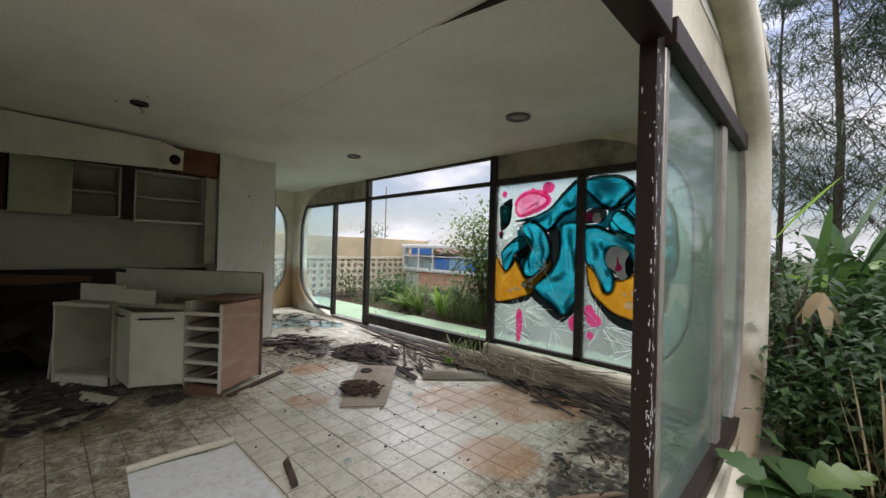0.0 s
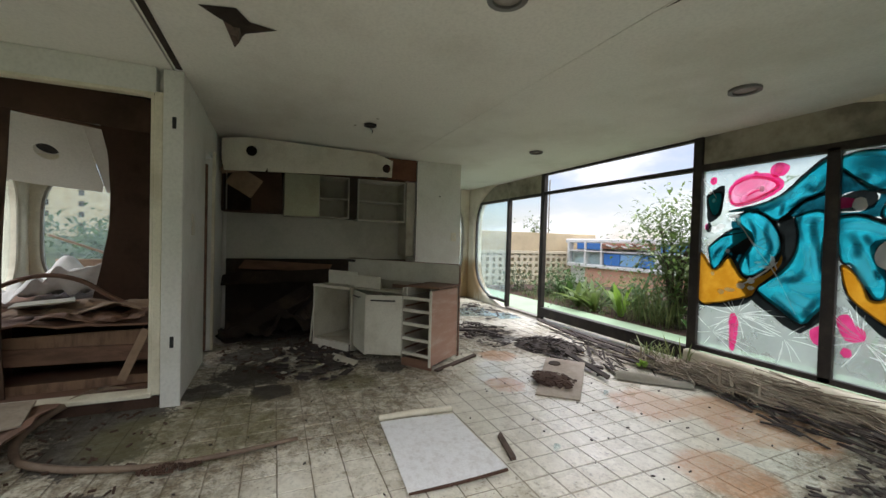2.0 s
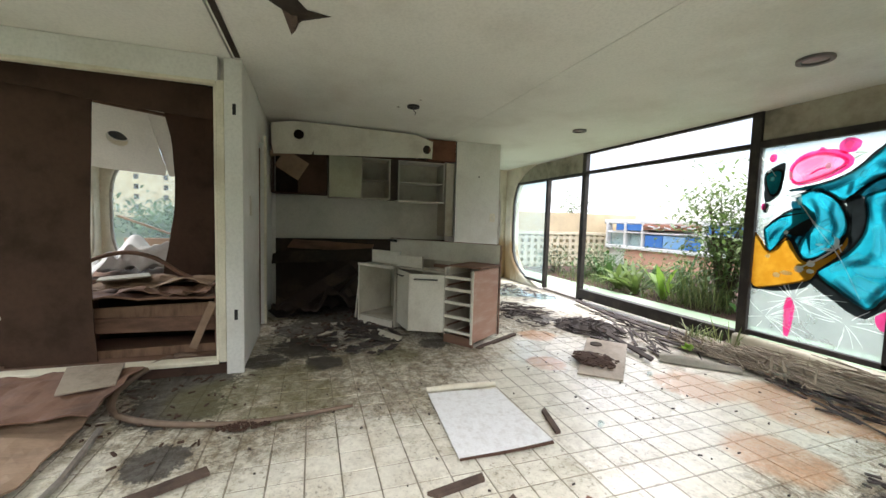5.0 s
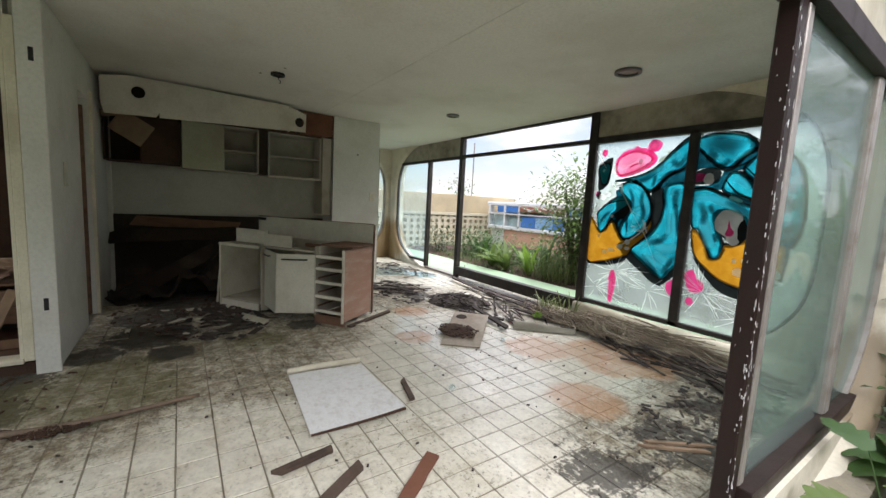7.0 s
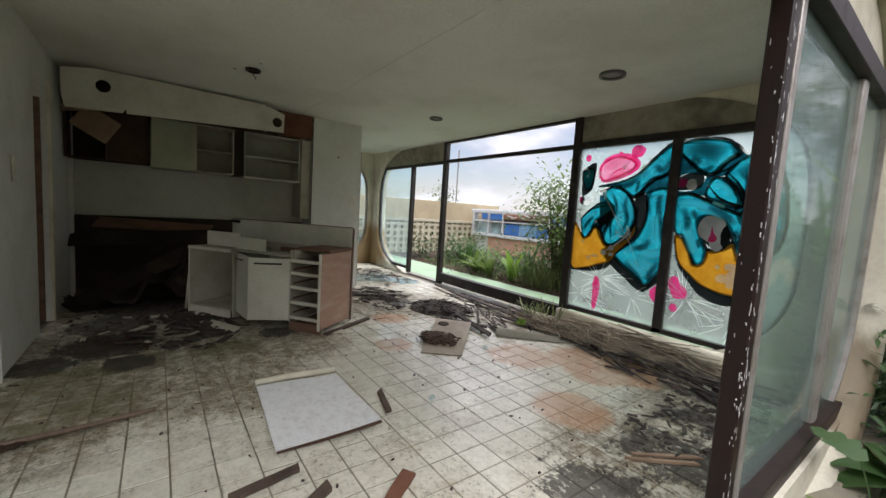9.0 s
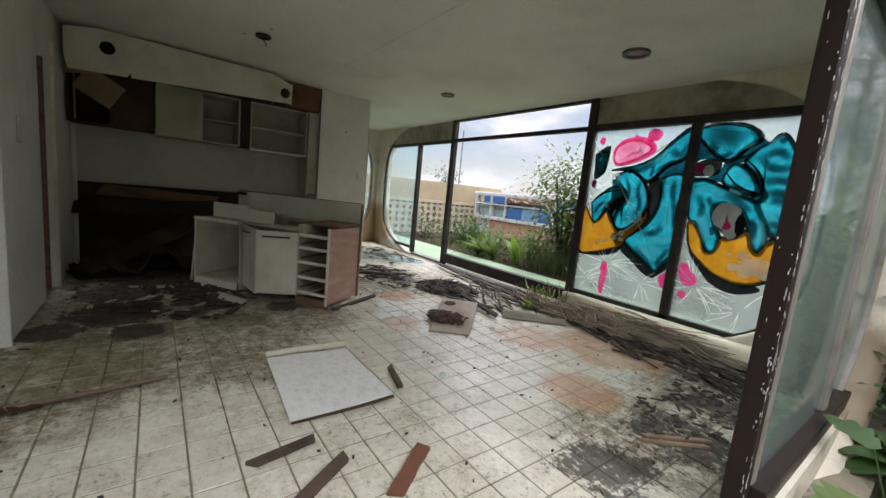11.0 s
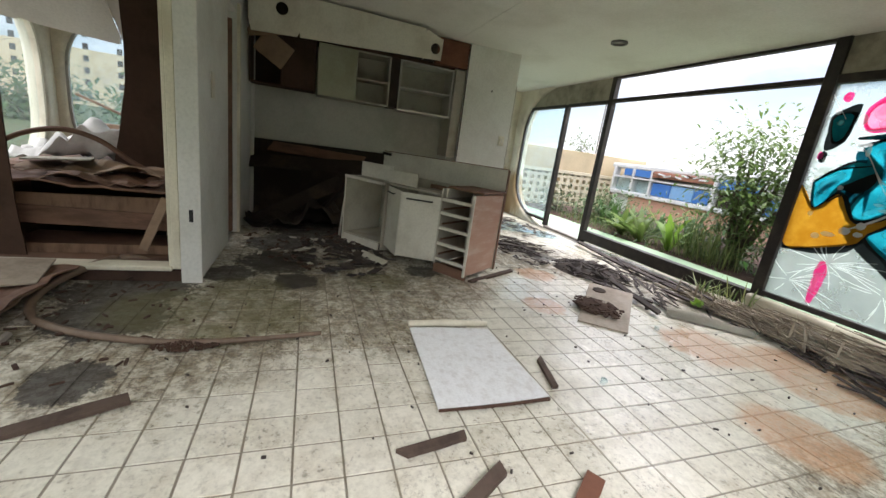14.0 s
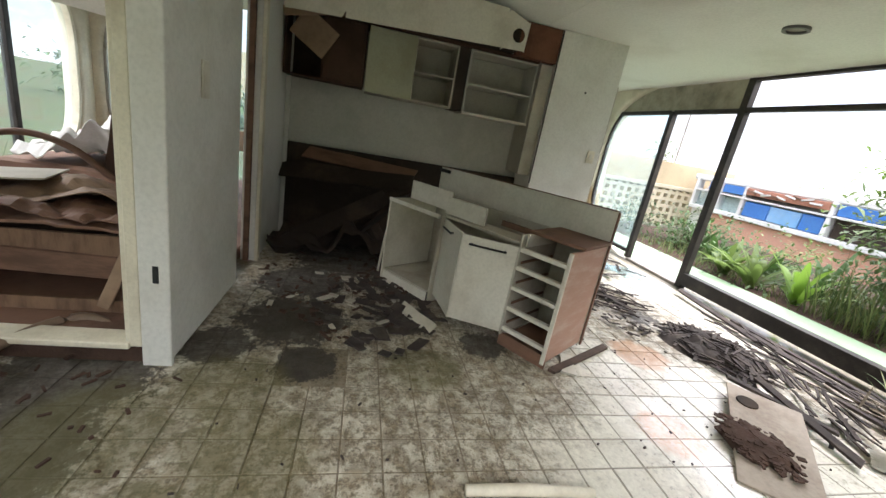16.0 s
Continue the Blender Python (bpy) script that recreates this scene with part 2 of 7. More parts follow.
    nt.links.new(calc(nt, "ADD", calc(nt, "ADD", wet, calc(nt, "MULTIPLY", silt, 0.22)), calc(nt, "MULTIPLY", soot, 0.3)), bs.inputs["Roughness"])
    bump(nt, bs, calc(nt, "ADD", calc(nt, "MULTIPLY", fine, 0.4), calc(nt, "MULTIPLY", silt, 0.8)), 0.35, 0.006)
    return m


# stains on the floor: x, y, reach
MUD = [(-3.0, 0.2, 0.9), (-3.0, -0.6, 1.0), (-2.6, -0.95, 0.7), (-3.5, -0.5, 0.9), (-3.6, 0.7, 0.9), (-4.4, -0.3, 2.0), (-5.3, 0.2, 1.8), (-3.2, -1.5, 1.2), (-3.0, -1.1, 0.7), (-1.0, 2.0, 0.8), (-2.35, -1.25, 0.35), (-4.6, 2.3, 1.3), (-3.4, 3.4, 0.9), (-1.9, 3.6, 0.7), (-1.0, 2.9, 0.8), (-6.6, 2.8, 1.6)]
BLACK = [(-0.95, 1.50, 0.55), (-0.85, 2.10, 0.70), (-0.90, 2.75, 0.60), (-4.6, 2.5, 0.5), (-1.0, 3.2, 0.5)]
SODDEN = [(-4.10, -0.50, 0.62), (-3.62, -0.36, 0.30), (-3.42, -1.35, 0.66), (-3.02, -1.32, 0.55), (-2.36, -1.22, 0.30), (-4.75, -0.55, 0.60), (-5.4, -0.2, 1.0), (-4.9, 0.3, 0.60), (-4.2, 0.25, 0.40), (-3.75, -0.85, 0.35), (-3.9, 0.75, 0.30)]
MOSS = [(-3.1, -1.1, 0.7), (-3.4, -0.7, 0.6), (-3.0, -0.5, 0.6), (-2.75, -0.75, 0.35), (-3.6, 0.3, 0.5)]
RUST = [(-2.0, 2.95, 0.55), (-1.65, 3.05, 0.5), (-2.35, 2.5, 0.5), (-1.75, 2.75, 0.4), (-1.48, 2.05, 0.42), (-3.1, 1.6, 0.30), (-3.9, 2.0, 0.35)]

M_TILE = floor_material("glazed_tile", (0.70, 0.665, 0.545))
M_GROUT = floor_material("grout", (0.20, 0.175, 0.13), True)
M_SHELL = worn("cream_shell", (0.66, 0.61, 0.47), (0.24, 0.19, 0.11), 0.6, 1.3, 0.6, 40)


def add_stain(m, x, y, z, r, col):
    """A running brown damp stain on a wall."""
    nt = m.node_tree
    bs = nt.nodes["Principled BSDF"]
    old = bs.inputs["Base Color"].links[0].from_socket
    geo = nt.nodes.new("ShaderNodeNewGeometry")
    n = nt.nodes.new("ShaderNodeVectorMath")
    n.operation = "DISTANCE"
    nt.links.new(geo.outputs["Position"], n.inputs[0])
    n.inputs[1].default_value = (x, y, z)
    k = calc(nt, "ADD", ramp(nt, n.outputs["Value"], 0.2, r, 0.6, 0.0), calc(nt, "MULTIPLY", tex(nt, 4.0, 6, 0.65, "Object", (1, 1, 0.35)), 0.7))
    nt.links.new(mix(nt, ramp(nt, k, 0.55, 0.85, 0.0, 0.85), old, col), bs.inputs["Base Color"])


add_stain(M_SHELL, -8.2, 3.8, 0.35, 1.0, (0.26, 0.15, 0.04))
add_stain(M_SHELL, -0.5, 3.3, 0.3, 0.8, (0.20, 0.14, 0.07))
M_CEIL = worn("ceiling_paint", (0.70, 0.68, 0.61), (0.46, 0.42, 0.34), 0.75, 0.9, 0.45, 50, relief=0.1)
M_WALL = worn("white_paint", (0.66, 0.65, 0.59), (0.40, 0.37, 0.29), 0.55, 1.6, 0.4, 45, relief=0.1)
# white paint about a quarter darker: the kitchen's dimness put into the colour
M_WALL_DIM = worn("white_paint_dim", (0.50, 0.49, 0.42), (0.27, 0.25, 0.19), 0.6, 1.6, 0.5, 45, relief=0.1)
M_TRIM = worn("cream_trim", (0.70, 0.65, 0.50), (0.35, 0.29, 0.18), 0.5, 3.0, 0.5, 60)
M_FASCIA = worn("mouldy_fascia", (0.36, 0.33, 0.25), (0.10, 0.085, 0.06), 0.75, 2.2, 0.8, 30)
M_FRAME = worn("dark_frame", (0.030, 0.026, 0.024), (0.09, 0.075, 0.06), 0.45, 6.0, 0.5, 80)
M_WINE = worn("dark_brown_frame", (0.026, 0.015, 0.012), (0.02, 0.015, 0.012), 0.4, 4.0, 0.6, 90)
M_ALU = worn("weathered_aluminium", (0.33, 0.30, 0.26), (0.13, 0.09, 0.06), 0.4, 7.0, 0.6, 90, metal=0.35)
M_RAWWOOD = worn("weathered_wood", (0.13, 0.092, 0.072), (0.045, 0.034, 0.028), 0.75, 5.0, 0.7, 30, stretch=(6, 6, 0.8))
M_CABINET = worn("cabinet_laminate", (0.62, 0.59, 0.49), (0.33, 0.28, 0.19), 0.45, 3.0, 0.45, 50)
# laminate a third darker: shade inside cabinets put into colour; also grey boards
M_CABINET_DIM = worn("cabinet_laminate_dim", (0.42, 0.39, 0.31), (0.20, 0.165, 0.11), 0.6, 3.0, 0.6, 50)
M_PINK = worn("pink_veneer", (0.40, 0.23, 0.16), (0.52, 0.40, 0.31), 0.6, 4.0, 0.7, 40, stretch=(1, 1, 5))
M_BROWN = worn("rotten_plywood", (0.17, 0.088, 0.052), (0.06, 0.034, 0.022), 0.75, 3.0, 0.7, 26, stretch=(1, 1, 4))
M_TAN = worn("tan_plywood", (0.30, 0.20, 0.125), (0.13, 0.08, 0.05), 0.7, 3.0, 0.6, 26, stretch=(3, 1, 1))
M_REDBROWN = worn("red_brown_board", (0.17, 0.075, 0.045), (0.07, 0.03, 0.02), 0.7, 4.0, 0.6, 30)
# plywood brown darkened; on the wall cabinet the kitchen's dimness is in the colour
M_ROT_DARK = worn("rotten_brown_dark", (0.075, 0.042, 0.028), (0.03, 0.02, 0.014), 0.8, 3.0, 0.7, 26)
M_BLACK = worn("black_plastic", (0.02, 0.02, 0.02), (0.07, 0.06, 0.05), 0.45, 5.0, 0.5, 60)
# near black for holes, gaps and recesses: their shade is put in the colour
M_VOID = worn("void_dark", (0.035, 0.027, 0.022), (0.09, 0.065, 0.045), 0.9, 3.0, 0.7, 30)
M_GREEN = worn("olive_door", (0.40, 0.40, 0.27), (0.22, 0.20, 0.12), 0.55, 2.5, 0.5, 50)
M_BOARD = worn("white_board", (0.74, 0.74, 0.71), (0.36, 0.31, 0.24), 0.5, 22.0, 0.35, 90)
M_DULL = worn("dull_metal", (0.13, 0.125, 0.115), (0.06, 0.05, 0.04), 0.5, 9.0, 0.5, 90)
M_GLASS = glassy("window_glass", (0.93, 0.97, 0.96), 0.03, 0.07, (0.65, 0.75, 0.74))
M_HAZE = glassy("dirty_glass", (0.74, 0.86, 0.81), 0.05, 0.26, (0.50, 0.60, 0.55))
M_SMEAR = glassy("smeared_glass", (0.88, 0.95, 0.93), 0.05, 0.40, (0.66, 0.73, 0.70))
M_FROST = glassy("pale_blue_glass", (0.90, 0.97, 0.98), 0.06, 0.16, (0.68, 0.80, 0.82))
M_TEAL = sprayed("teal_paint", (0.006, 0.26, 0.34), (0.020, 0.48, 0.60), 0.27)
M_DEEP = sprayed("deep_teal_paint", (0.002, 0.030, 0.042), (0.006, 0.10, 0.14), 0.2)
M_TEALSOFT = airbrushed("light_teal_mist", (0.22, 0.88, 0.95), 0.9)
M_DARKSOFT = airbrushed("dark_teal_mist", (0.003, 0.035, 0.05))
M_PINKSOFT = airbrushed("pale_pink_mist", (0.88, 0.42, 0.60), 0.8)
M_ORANGE = sprayed("orange_paint", (0.58, 0.25, 0.012), (0.72, 0.36, 0.03))
M_PINKPAINT = sprayed("pink_paint", (0.75, 0.04, 0.20), (0.85, 0.10, 0.33))
M_LIGHTPINK = sprayed("light_pink_paint", (0.85, 0.28, 0.48), (0.9, 0.45, 0.6))
M_INK = sprayed("black_paint", (0.008, 0.010, 0.010), (0.014, 0.018, 0.018), 0.0)
M_SCRAPE = sprayed("scraped_paint", (0.62, 0.66, 0.64), (0.80, 0.83, 0.80), 0.0)
M_ASH = worn("rotten_debris", (0.050, 0.041, 0.037), (0.14, 0.115, 0.095), 0.85, 7.0, 0.6, 40)
M_STICK = worn("soaked_wood", (0.10, 0.070, 0.052), (0.045, 0.032, 0.025), 0.75, 6.0, 0.7, 40)
M_HOOP = worn("damp_brown_wood", (0.17, 0.115, 0.075), (0.075, 0.05, 0.034), 0.6, 5.0, 0.6, 40)
M_SLAB = worn("stained_board", (0.34, 0.28, 0.21), (0.17, 0.125, 0.09), 0.7, 5.0, 0.6, 40)
M_SOIL = worn("dark_soil", (0.075, 0.045, 0.032), (0.03, 0.02, 0.015), 0.95, 9.0, 0.6, 70, relief=0.9)
M_TWIG = worn("dead_stems", (0.30, 0.25, 0.18), (0.12, 0.095, 0.07), 0.8, 6.0, 0.6, 60)
M_SHEET = worn("grey_sheet", (0.56, 0.54, 0.50), (0.28, 0.25, 0.21), 0.85, 3.0, 0.5, 80)
M_CONC = worn("pale_concrete", (0.50, 0.47, 0.38), (0.22, 0.19, 0.14), 0.85, 1.2, 0.6, 40)
M_DARKCONC = worn("dark_concrete", (0.20, 0.19, 0.15), (0.07, 0.075, 0.045), 0.8, 2.5, 0.7, 40)
M_DECK = worn("pale_green_deck", (0.34, 0.48, 0.29), (0.24, 0.32, 0.20), 0.55, 1.2, 0.5, 40)
M_YELLOW = worn("cream_wall_paint", (0.72, 0.58, 0.36), (0.42, 0.32, 0.20), 0.8, 0.6, 0.5, 20)
M_CREAMW = worn("pale_wall_paint", (0.74, 0.66, 0.48), (0.5, 0.42, 0.28), 0.8, 0.8, 0.4, 20)
M_PALEBLUE = worn("pale_blue_glazing", (0.16, 0.36, 0.62), (0.35, 0.5, 0.66), 0.3, 1.5, 0.6, 12)
M_BLUE = worn("blue_pod_paint", (0.035, 0.16, 0.48), (0.08, 0.22, 0.46), 0.4, 2.0, 0.4, 20)
M_PODWHITE = worn("white_pod_paint", (0.70, 0.70, 0.68), (0.40, 0.34, 0.28), 0.5, 1.5, 0.5, 20)
M_SALMON = worn("salmon_paint", (0.58, 0.31, 0.22), (0.46, 0.30, 0.23), 0.8, 1.5, 0.5, 20)
M_RUSTY = worn("rusty_panel", (0.36, 0.16, 0.10), (0.20, 0.09, 0.06), 0.8, 2.0, 0.6, 20)
M_GROUND = worn("earth_and_grass", (0.065, 0.085, 0.03), (0.10, 0.075, 0.045), 0.95, 0.8, 0.8, 12, relief=0.6, coords="Object")
M_LEAF = leafy("shrub_leaf", (0.035, 0.085, 0.018), (0.09, 0.16, 0.04))
M_LEAFDARK = leafy("dark_leaf", (0.018, 0.05, 0.012), (0.045, 0.09, 0.02))
M_LEAFLIGHT = leafy("light_leaf", (0.12, 0.19, 0.045), (0.22, 0.28, 0.08), 0.4, 0.45)
M_LEAFMID = leafy("sapling_leaf", (0.07, 0.125, 0.03), (0.15, 0.21, 0.06), 0.45, 0.4)
M_LIME = leafy("lime_leaf", (0.17, 0.30, 0.035), (0.26, 0.40, 0.07), 0.4, 0.5)
M_GRASS = leafy("grass_blade", (0.07, 0.12, 0.03), (0.22, 0.24, 0.09), 0.5, 0.4)
M_STRAW = leafy("straw_blade", (0.33, 0.24, 0.12), (0.42, 0.32, 0.18), 0.7, 0.3)
M_PINE = leafy("needle", (0.05, 0.085, 0.05), (0.11, 0.15, 0.085), 0.7, 0.3)
M_BARK = worn("bark", (0.11, 0.085, 0.065), (0.05, 0.04, 0.03), 0.9, 6.0, 0.6, 30, stretch=(2, 2, 0.4))


# ---- mesh helpers ----
def box(bm, x0, y0, z0, x1, y1, z1, m=None):
    """Adds a box between two corners, turned by m if given."""
    c = [Vector((x, y, z)) for z in (z0, z1) for y in (y0, y1) for x in (x0, x1)]
    v = [bm.verts.new(m @ p if m else p) for p in c]
    for a, b, d, e in ((0, 2, 3, 1), (4, 5, 7, 6), (0, 1, 5, 4), (2, 6, 7, 3), (0, 4, 6, 2), (1, 3, 7, 5)):
        bm.faces.new((v[a], v[b], v[d], v[e]))
    return bm


def soften(bm, r=0.004, seg=1):
    bmesh.ops.bevel(bm, geom=bm.edges[:], offset=r, segments=seg, affect="EDGES", profile=0.5)
    return bm


def boxed(x0, y0, z0, x1, y1, z1, r=0.004, m=None):
    bm = box(bmesh.new(), min(x0, x1), min(y0, y1), min(z0, z1), max(x0, x1), max(y0, y1), max(z0, z1), m)
    return soften(bm, r) if r else bm


def meshed(name, bm, material, smooth=False):
    me = bpy.data.meshes.new(name)
    bmesh.ops.recalc_face_normals(bm, faces=bm.faces[:])
    if smooth:
        for f in bm.faces:
            f.smooth = True
    bm.to_mesh(me)
    bm.free()
    me.materials.append(material)
    return me


def part(name, bm, material, parent, label="", smooth=False):
    ob = new(name, meshed(name, bm, material, smooth))
    ob.parent = parent
    if parent is not None:
        ob.matrix_parent_inverse = Matrix.Translation(parent.location).inverted() if parent.parent is None else Matrix.Identity(4)
    return tagged(ob, label)


def solo(name, bm, material, label, category, group="", kind="", smooth=False):
    return tagged(new(name, meshed(name, bm, material, smooth)), label, category, group, kind)


def thing(name, at, label, category, group="", kind=""):
    """An empty at the base of a thing, whose parts are built in world places."""
    ob = new(name)
    ob.empty_display_size = 0.1
    ob.location = at
    return tagged(ob, label, category, group, kind)


def tube(bm, pts, radii, sides=6):
    """A tapered tube along points."""
    pts = [Vector(p) for p in pts]
    rings = []
    for i, p in enumerate(pts):
        d = (pts[min(i + 1, len(pts) - 1)] - pts[max(i - 1, 0)]).normalized()
        a = d.orthogonal().normalized()
        b = d.cross(a)
        r = radii[i] if isinstance(radii, (list, tuple)) else radii
        rings.append([bm.verts.new(p + r * (math.cos(2 * math.pi * k / sides) * a + math.sin(2 * math.pi * k / sides) * b)) for k in range(sides)])
    for r0, r1 in zip(rings, rings[1:]):
        for k in range(sides):
            bm.faces.new((r0[k], r0[(k + 1) % sides], r1[(k + 1) % sides], r1[k]))
    bm.faces.new(rings[0][::-1])
    bm.faces.new(rings[-1])
    return bm


def disc(bm, centre, axis, r0, r1, depth, seg=24):
    """A ring or plug round an axis: from radius r0 (0: solid) to r1."""
    q = Vector(axis).normalized().to_track_quat("Z", "Y").to_matrix().to_4x4()
    m = Matrix.Translation(centre) @ q
    if r0 <= 0:
        bmesh.ops.create_cone(bm, cap_ends=True, segments=seg, radius1=r1, radius2=r1 * 0.94, depth=depth, matrix=m)
        return bm
    loops = []
    for z, r in ((-depth / 2, r0), (-depth / 2, r1), (depth / 2, r1), (depth / 2, r0)):
        loops.append([bm.verts.new(m @ Vector((r * math.cos(2 * math.pi * k / seg), r * math.sin(2 * math.pi * k / seg), z))) for k in range(seg)])
    for i in range(4):
        a, b = loops[i], loops[(i + 1) % 4]
        for k in range(seg):
            bm.faces.new((a[k], a[(k + 1) % seg], b[(k + 1) % seg], b[k]))
    return bm


# ---- the shell: four walls with big rounded openings ----
ZC, ZB, POW = 1.27, 1.35, 3.8
FLOOR, CEIL = 0.0, 2.485
WEST, EAST, SOUTH, NORTH = -8.25, -0.53, -3.88, 3.80


def rise(s, half, n=POW):
    """Half the opening's height at s along the wall."""
    k = 1 - min(1.0, abs(s) / half) ** n
    return ZB * max(0.0, k) ** (1 / n)


def side(name):
    """Maps (along, outward, up) to the world for one wall, with its opening's half width."""
    if name == "north":
        return (lambda s, d, z: Vector((-4.40 + s, NORTH + d, z))), 3.62, 3.95
    if name == "south":
        return (lambda s, d, z: Vector((-4.40 - s, SOUTH - d, z))), 3.62, 3.95
    if name == "west":
        return (lambda s, d, z: Vector((WEST - d, -0.04 + s, z))), 3.74, 3.98
    return (lambda s, d, z: Vector((EAST + d, -0.04 - s, z))), 3.66, 3.98


def shell_wall(name):
    at, half, reach = side(name)
    bm = bmesh.new()
    n = 96
    ring = []
    for i in range(n):
        a = 2 * math.pi * i / n
        c, s = math.cos(a), math.sin(a)
        ring.append((math.copysign(abs(c) ** (2 / POW), c), math.copysign(abs(s) ** (2 / POW), s), c, s))

    def hole(off, d):
        return [bm.verts.new(at((half + off) * x, d, ZC + (ZB + off) * z)) for x, z, _, _ in ring]

    def rect(d):
        out = []
        for x, z, c, s in ring:
            k = 1 / max(abs(c), abs(s))
            out.append(bm.verts.new(at(reach * c * k, d, 1.25 + 1.65 * s * k)))
        return out

    loops = [rect(0.0), hole(0.05, 0.0), hole(0.012, 0.012), hole(0.0, 0.045), hole(0.0, 0.17), hole(0.03, 0.23), hole(0.09, 0.25), hole(0.24, 0.24), rect(0.16)]
    for a, b in zip(loops, loops[1:]):
        for i in range(n):
            bm.faces.new((a[i], a[(i + 1) % n], b[(i + 1) % n], b[i]))
    ob = solo("wall_" + name, bm, M_SHELL, "cream moulded shell wall with a big rounded opening", "wall", kind="structure", smooth=True)
    return ob


for wall_name in ("north", "south", "west", "east"):
    shell_wall(wall_name)


def pane_mesh(wall, s0, s1, z0, z1, d=0.085, thick=0.006, n=14, inset=0.0):
    """A glass pane between s0 and s1, cut to the rounded opening."""
    at, half, _ = side(wall)
    bm = bmesh.new()
    rows = []
    for i in range(n + 1):
        s = s0 + (s1 - s0) * i / n
        r = rise(s, half - inset)
        lo, hi = max(z0, ZC - r + inset), min(z1, ZC + r - inset)
        if hi < lo:
            lo = hi = (lo + hi) / 2
        rows.append([bm.verts.new(at(s, dd, z)) for dd in (d, d + thick) for z in (lo, hi)])
    for a, b in zip(rows, rows[1:]):
        bm.faces.new((a[0], b[0], b[1], a[1]))
        bm.faces.new((a[2], a[3], b[3], b[2]))
        bm.faces.new((a[0], a[2], b[2], b[0]))
        bm.faces.new((a[1], b[1], b[3], a[3]))
    bm.faces.new((rows[0][0], rows[0][1], rows[0][3], rows[0][2]))
    bm.faces.new((rows[-1][0], rows[-1][2], rows[-1][3], rows[-1][1]))
    bmesh.ops.remove_doubles(bm, verts=bm.verts[:], dist=0.0005)
    return bm


def wall_box(wall, s0, d0, z0, s1, d1, z1, r=0.004):
    at, _, _ = side(wall)
    a, b = at(s0, d0, z0), at(s1, d1, z1)
    return boxed(a.x, a.y, a.z, b.x, b.y, b.z, r)


def rim(wall, s_from, s_to, upper, width=0.03, d0=0.06, d1=0.115, n=18):
    """A curved frame bar that follows the opening's edge."""
    at, half, _ = side(wall)
    bm = bmesh.new()
    rows = []
    for i in range(n + 1):
        k = i / n
        s = s_from + (s_to - s_from) * k
        r0, r1 = rise(s, half), rise(s, half - width) - width
        sg = 1 if upper else -1
        rows.append([bm.verts.new(at(s, d, ZC + sg * r)) for d, r in ((d0, r0), (d1, r0), (d1, max(0, r1)), (d0, max(0, r1)))])
    for a, b in zip(rows, rows[1:]):
        for k in range(4):
            bm.faces.new((a[k], a[(k + 1) % 4], b[(k + 1) % 4], b[k]))
    bm.faces.new(rows[0])
    bm.faces.new(rows[-1][::-1])
    return bm


def end_rim(wall, sign, z_from, z_to, width=0.03, d0=0.06, d1=0.115, n=20):
    """A curved frame bar along the opening's rounded end, between two heights."""
    at, half, _ = side(wall)
    bm = bmesh.new()
    rows = []
    for i in range(n + 1):
        z = z_from + (z_to - z_from) * i / n
        s = half * max(0.0, 1 - (abs(z - ZC) / ZB) ** POW) ** (1 / POW)
        rows.append([bm.verts.new(at(sign * q, d, z)) for d, q in ((d0, s), (d1, s), (d1, s - width), (d0, s - width))])
    for a, b in zip(rows, rows[1:]):
        for k in range(4):
            bm.faces.new((a[k], a[(k + 1) % 4], b[(k + 1) % 4], b[k]))
    bm.faces.new(rows[0])
    bm.faces.new(rows[-1][::-1])
    return bm


def no_shadow(ob):
    ob.visible_shadow = False
    return ob


# north glazing: s is x + 4.40
win = thing("window_1", (-4.4, NORTH + 0.08, 0), "dark-framed window wall with missing and spray-painted panes", "window", kind="structure")
P0, P1, P2, P3 = -2.27, -1.20, 1.47, 2.60
for s, w, z0, z1 in ((P0, 0.035, 0.03, 2.15), (P1, 0.045, 0.0, 2.50), (P2, 0.05, 0.03, 2.50), (P3, 0.045, 0.2, 2.15)):
    part("mullion", wall_box("north", s - w, 0.045, z0, s + w, 0.125, z1), M_FRAME, win)
part("transom", wall_box("north", P1 + 0.045, 0.05, 2.125, P2 - 0.05, 0.12, 2.175), M_FRAME, win)
part("head_bar", wall_box("north", -3.42, 0.05, 2.115, P0 - 0.035, 0.12, 2.165), M_FRAME, win)
part("head_bar", wall_box("north", P0 + 0.035, 0.05, 2.115, P1 - 0.045, 0.12, 2.165), M_FRAME, win)
part("head_bar", wall_box("north", P2 + 0.05, 0.045, 2.115, 3.42, 0.125, 2.185), M_FRAME, win)
part("top_bar", wall_box("north", P1 + 0.045, 0.05, 2.455, P2 - 0.05, 0.12, 2.483), M_FRAME, win)
part("sill_bar", wall_box("north", P1 + 0.045, 0.03, 0.05, P2 - 0.05, 0.14, 0.20), M_FRAME, win)
part("sill_bar", wall_box("north", P2 + 0.05, 0.045, 0.195, 3.30, 0.125, 0.245), M_FRAME, win)
part("threshold", wall_box("north", P0 + 0.035, 0.03, 0.0, P1 - 0.045, 0.15, 0.035), M_ALU, win)
part("sill_bar", wall_box("north", -3.30, 0.05, 0.10, P0 - 0.035, 0.12, 0.15), M_FRAME, win)
part("curved_bar", end_rim("north", -1, 0.13, 2.13), M_FRAME, win)
part("curved_bar", end_rim("north", 1, 0.22, 2.13), M_FRAME, win)
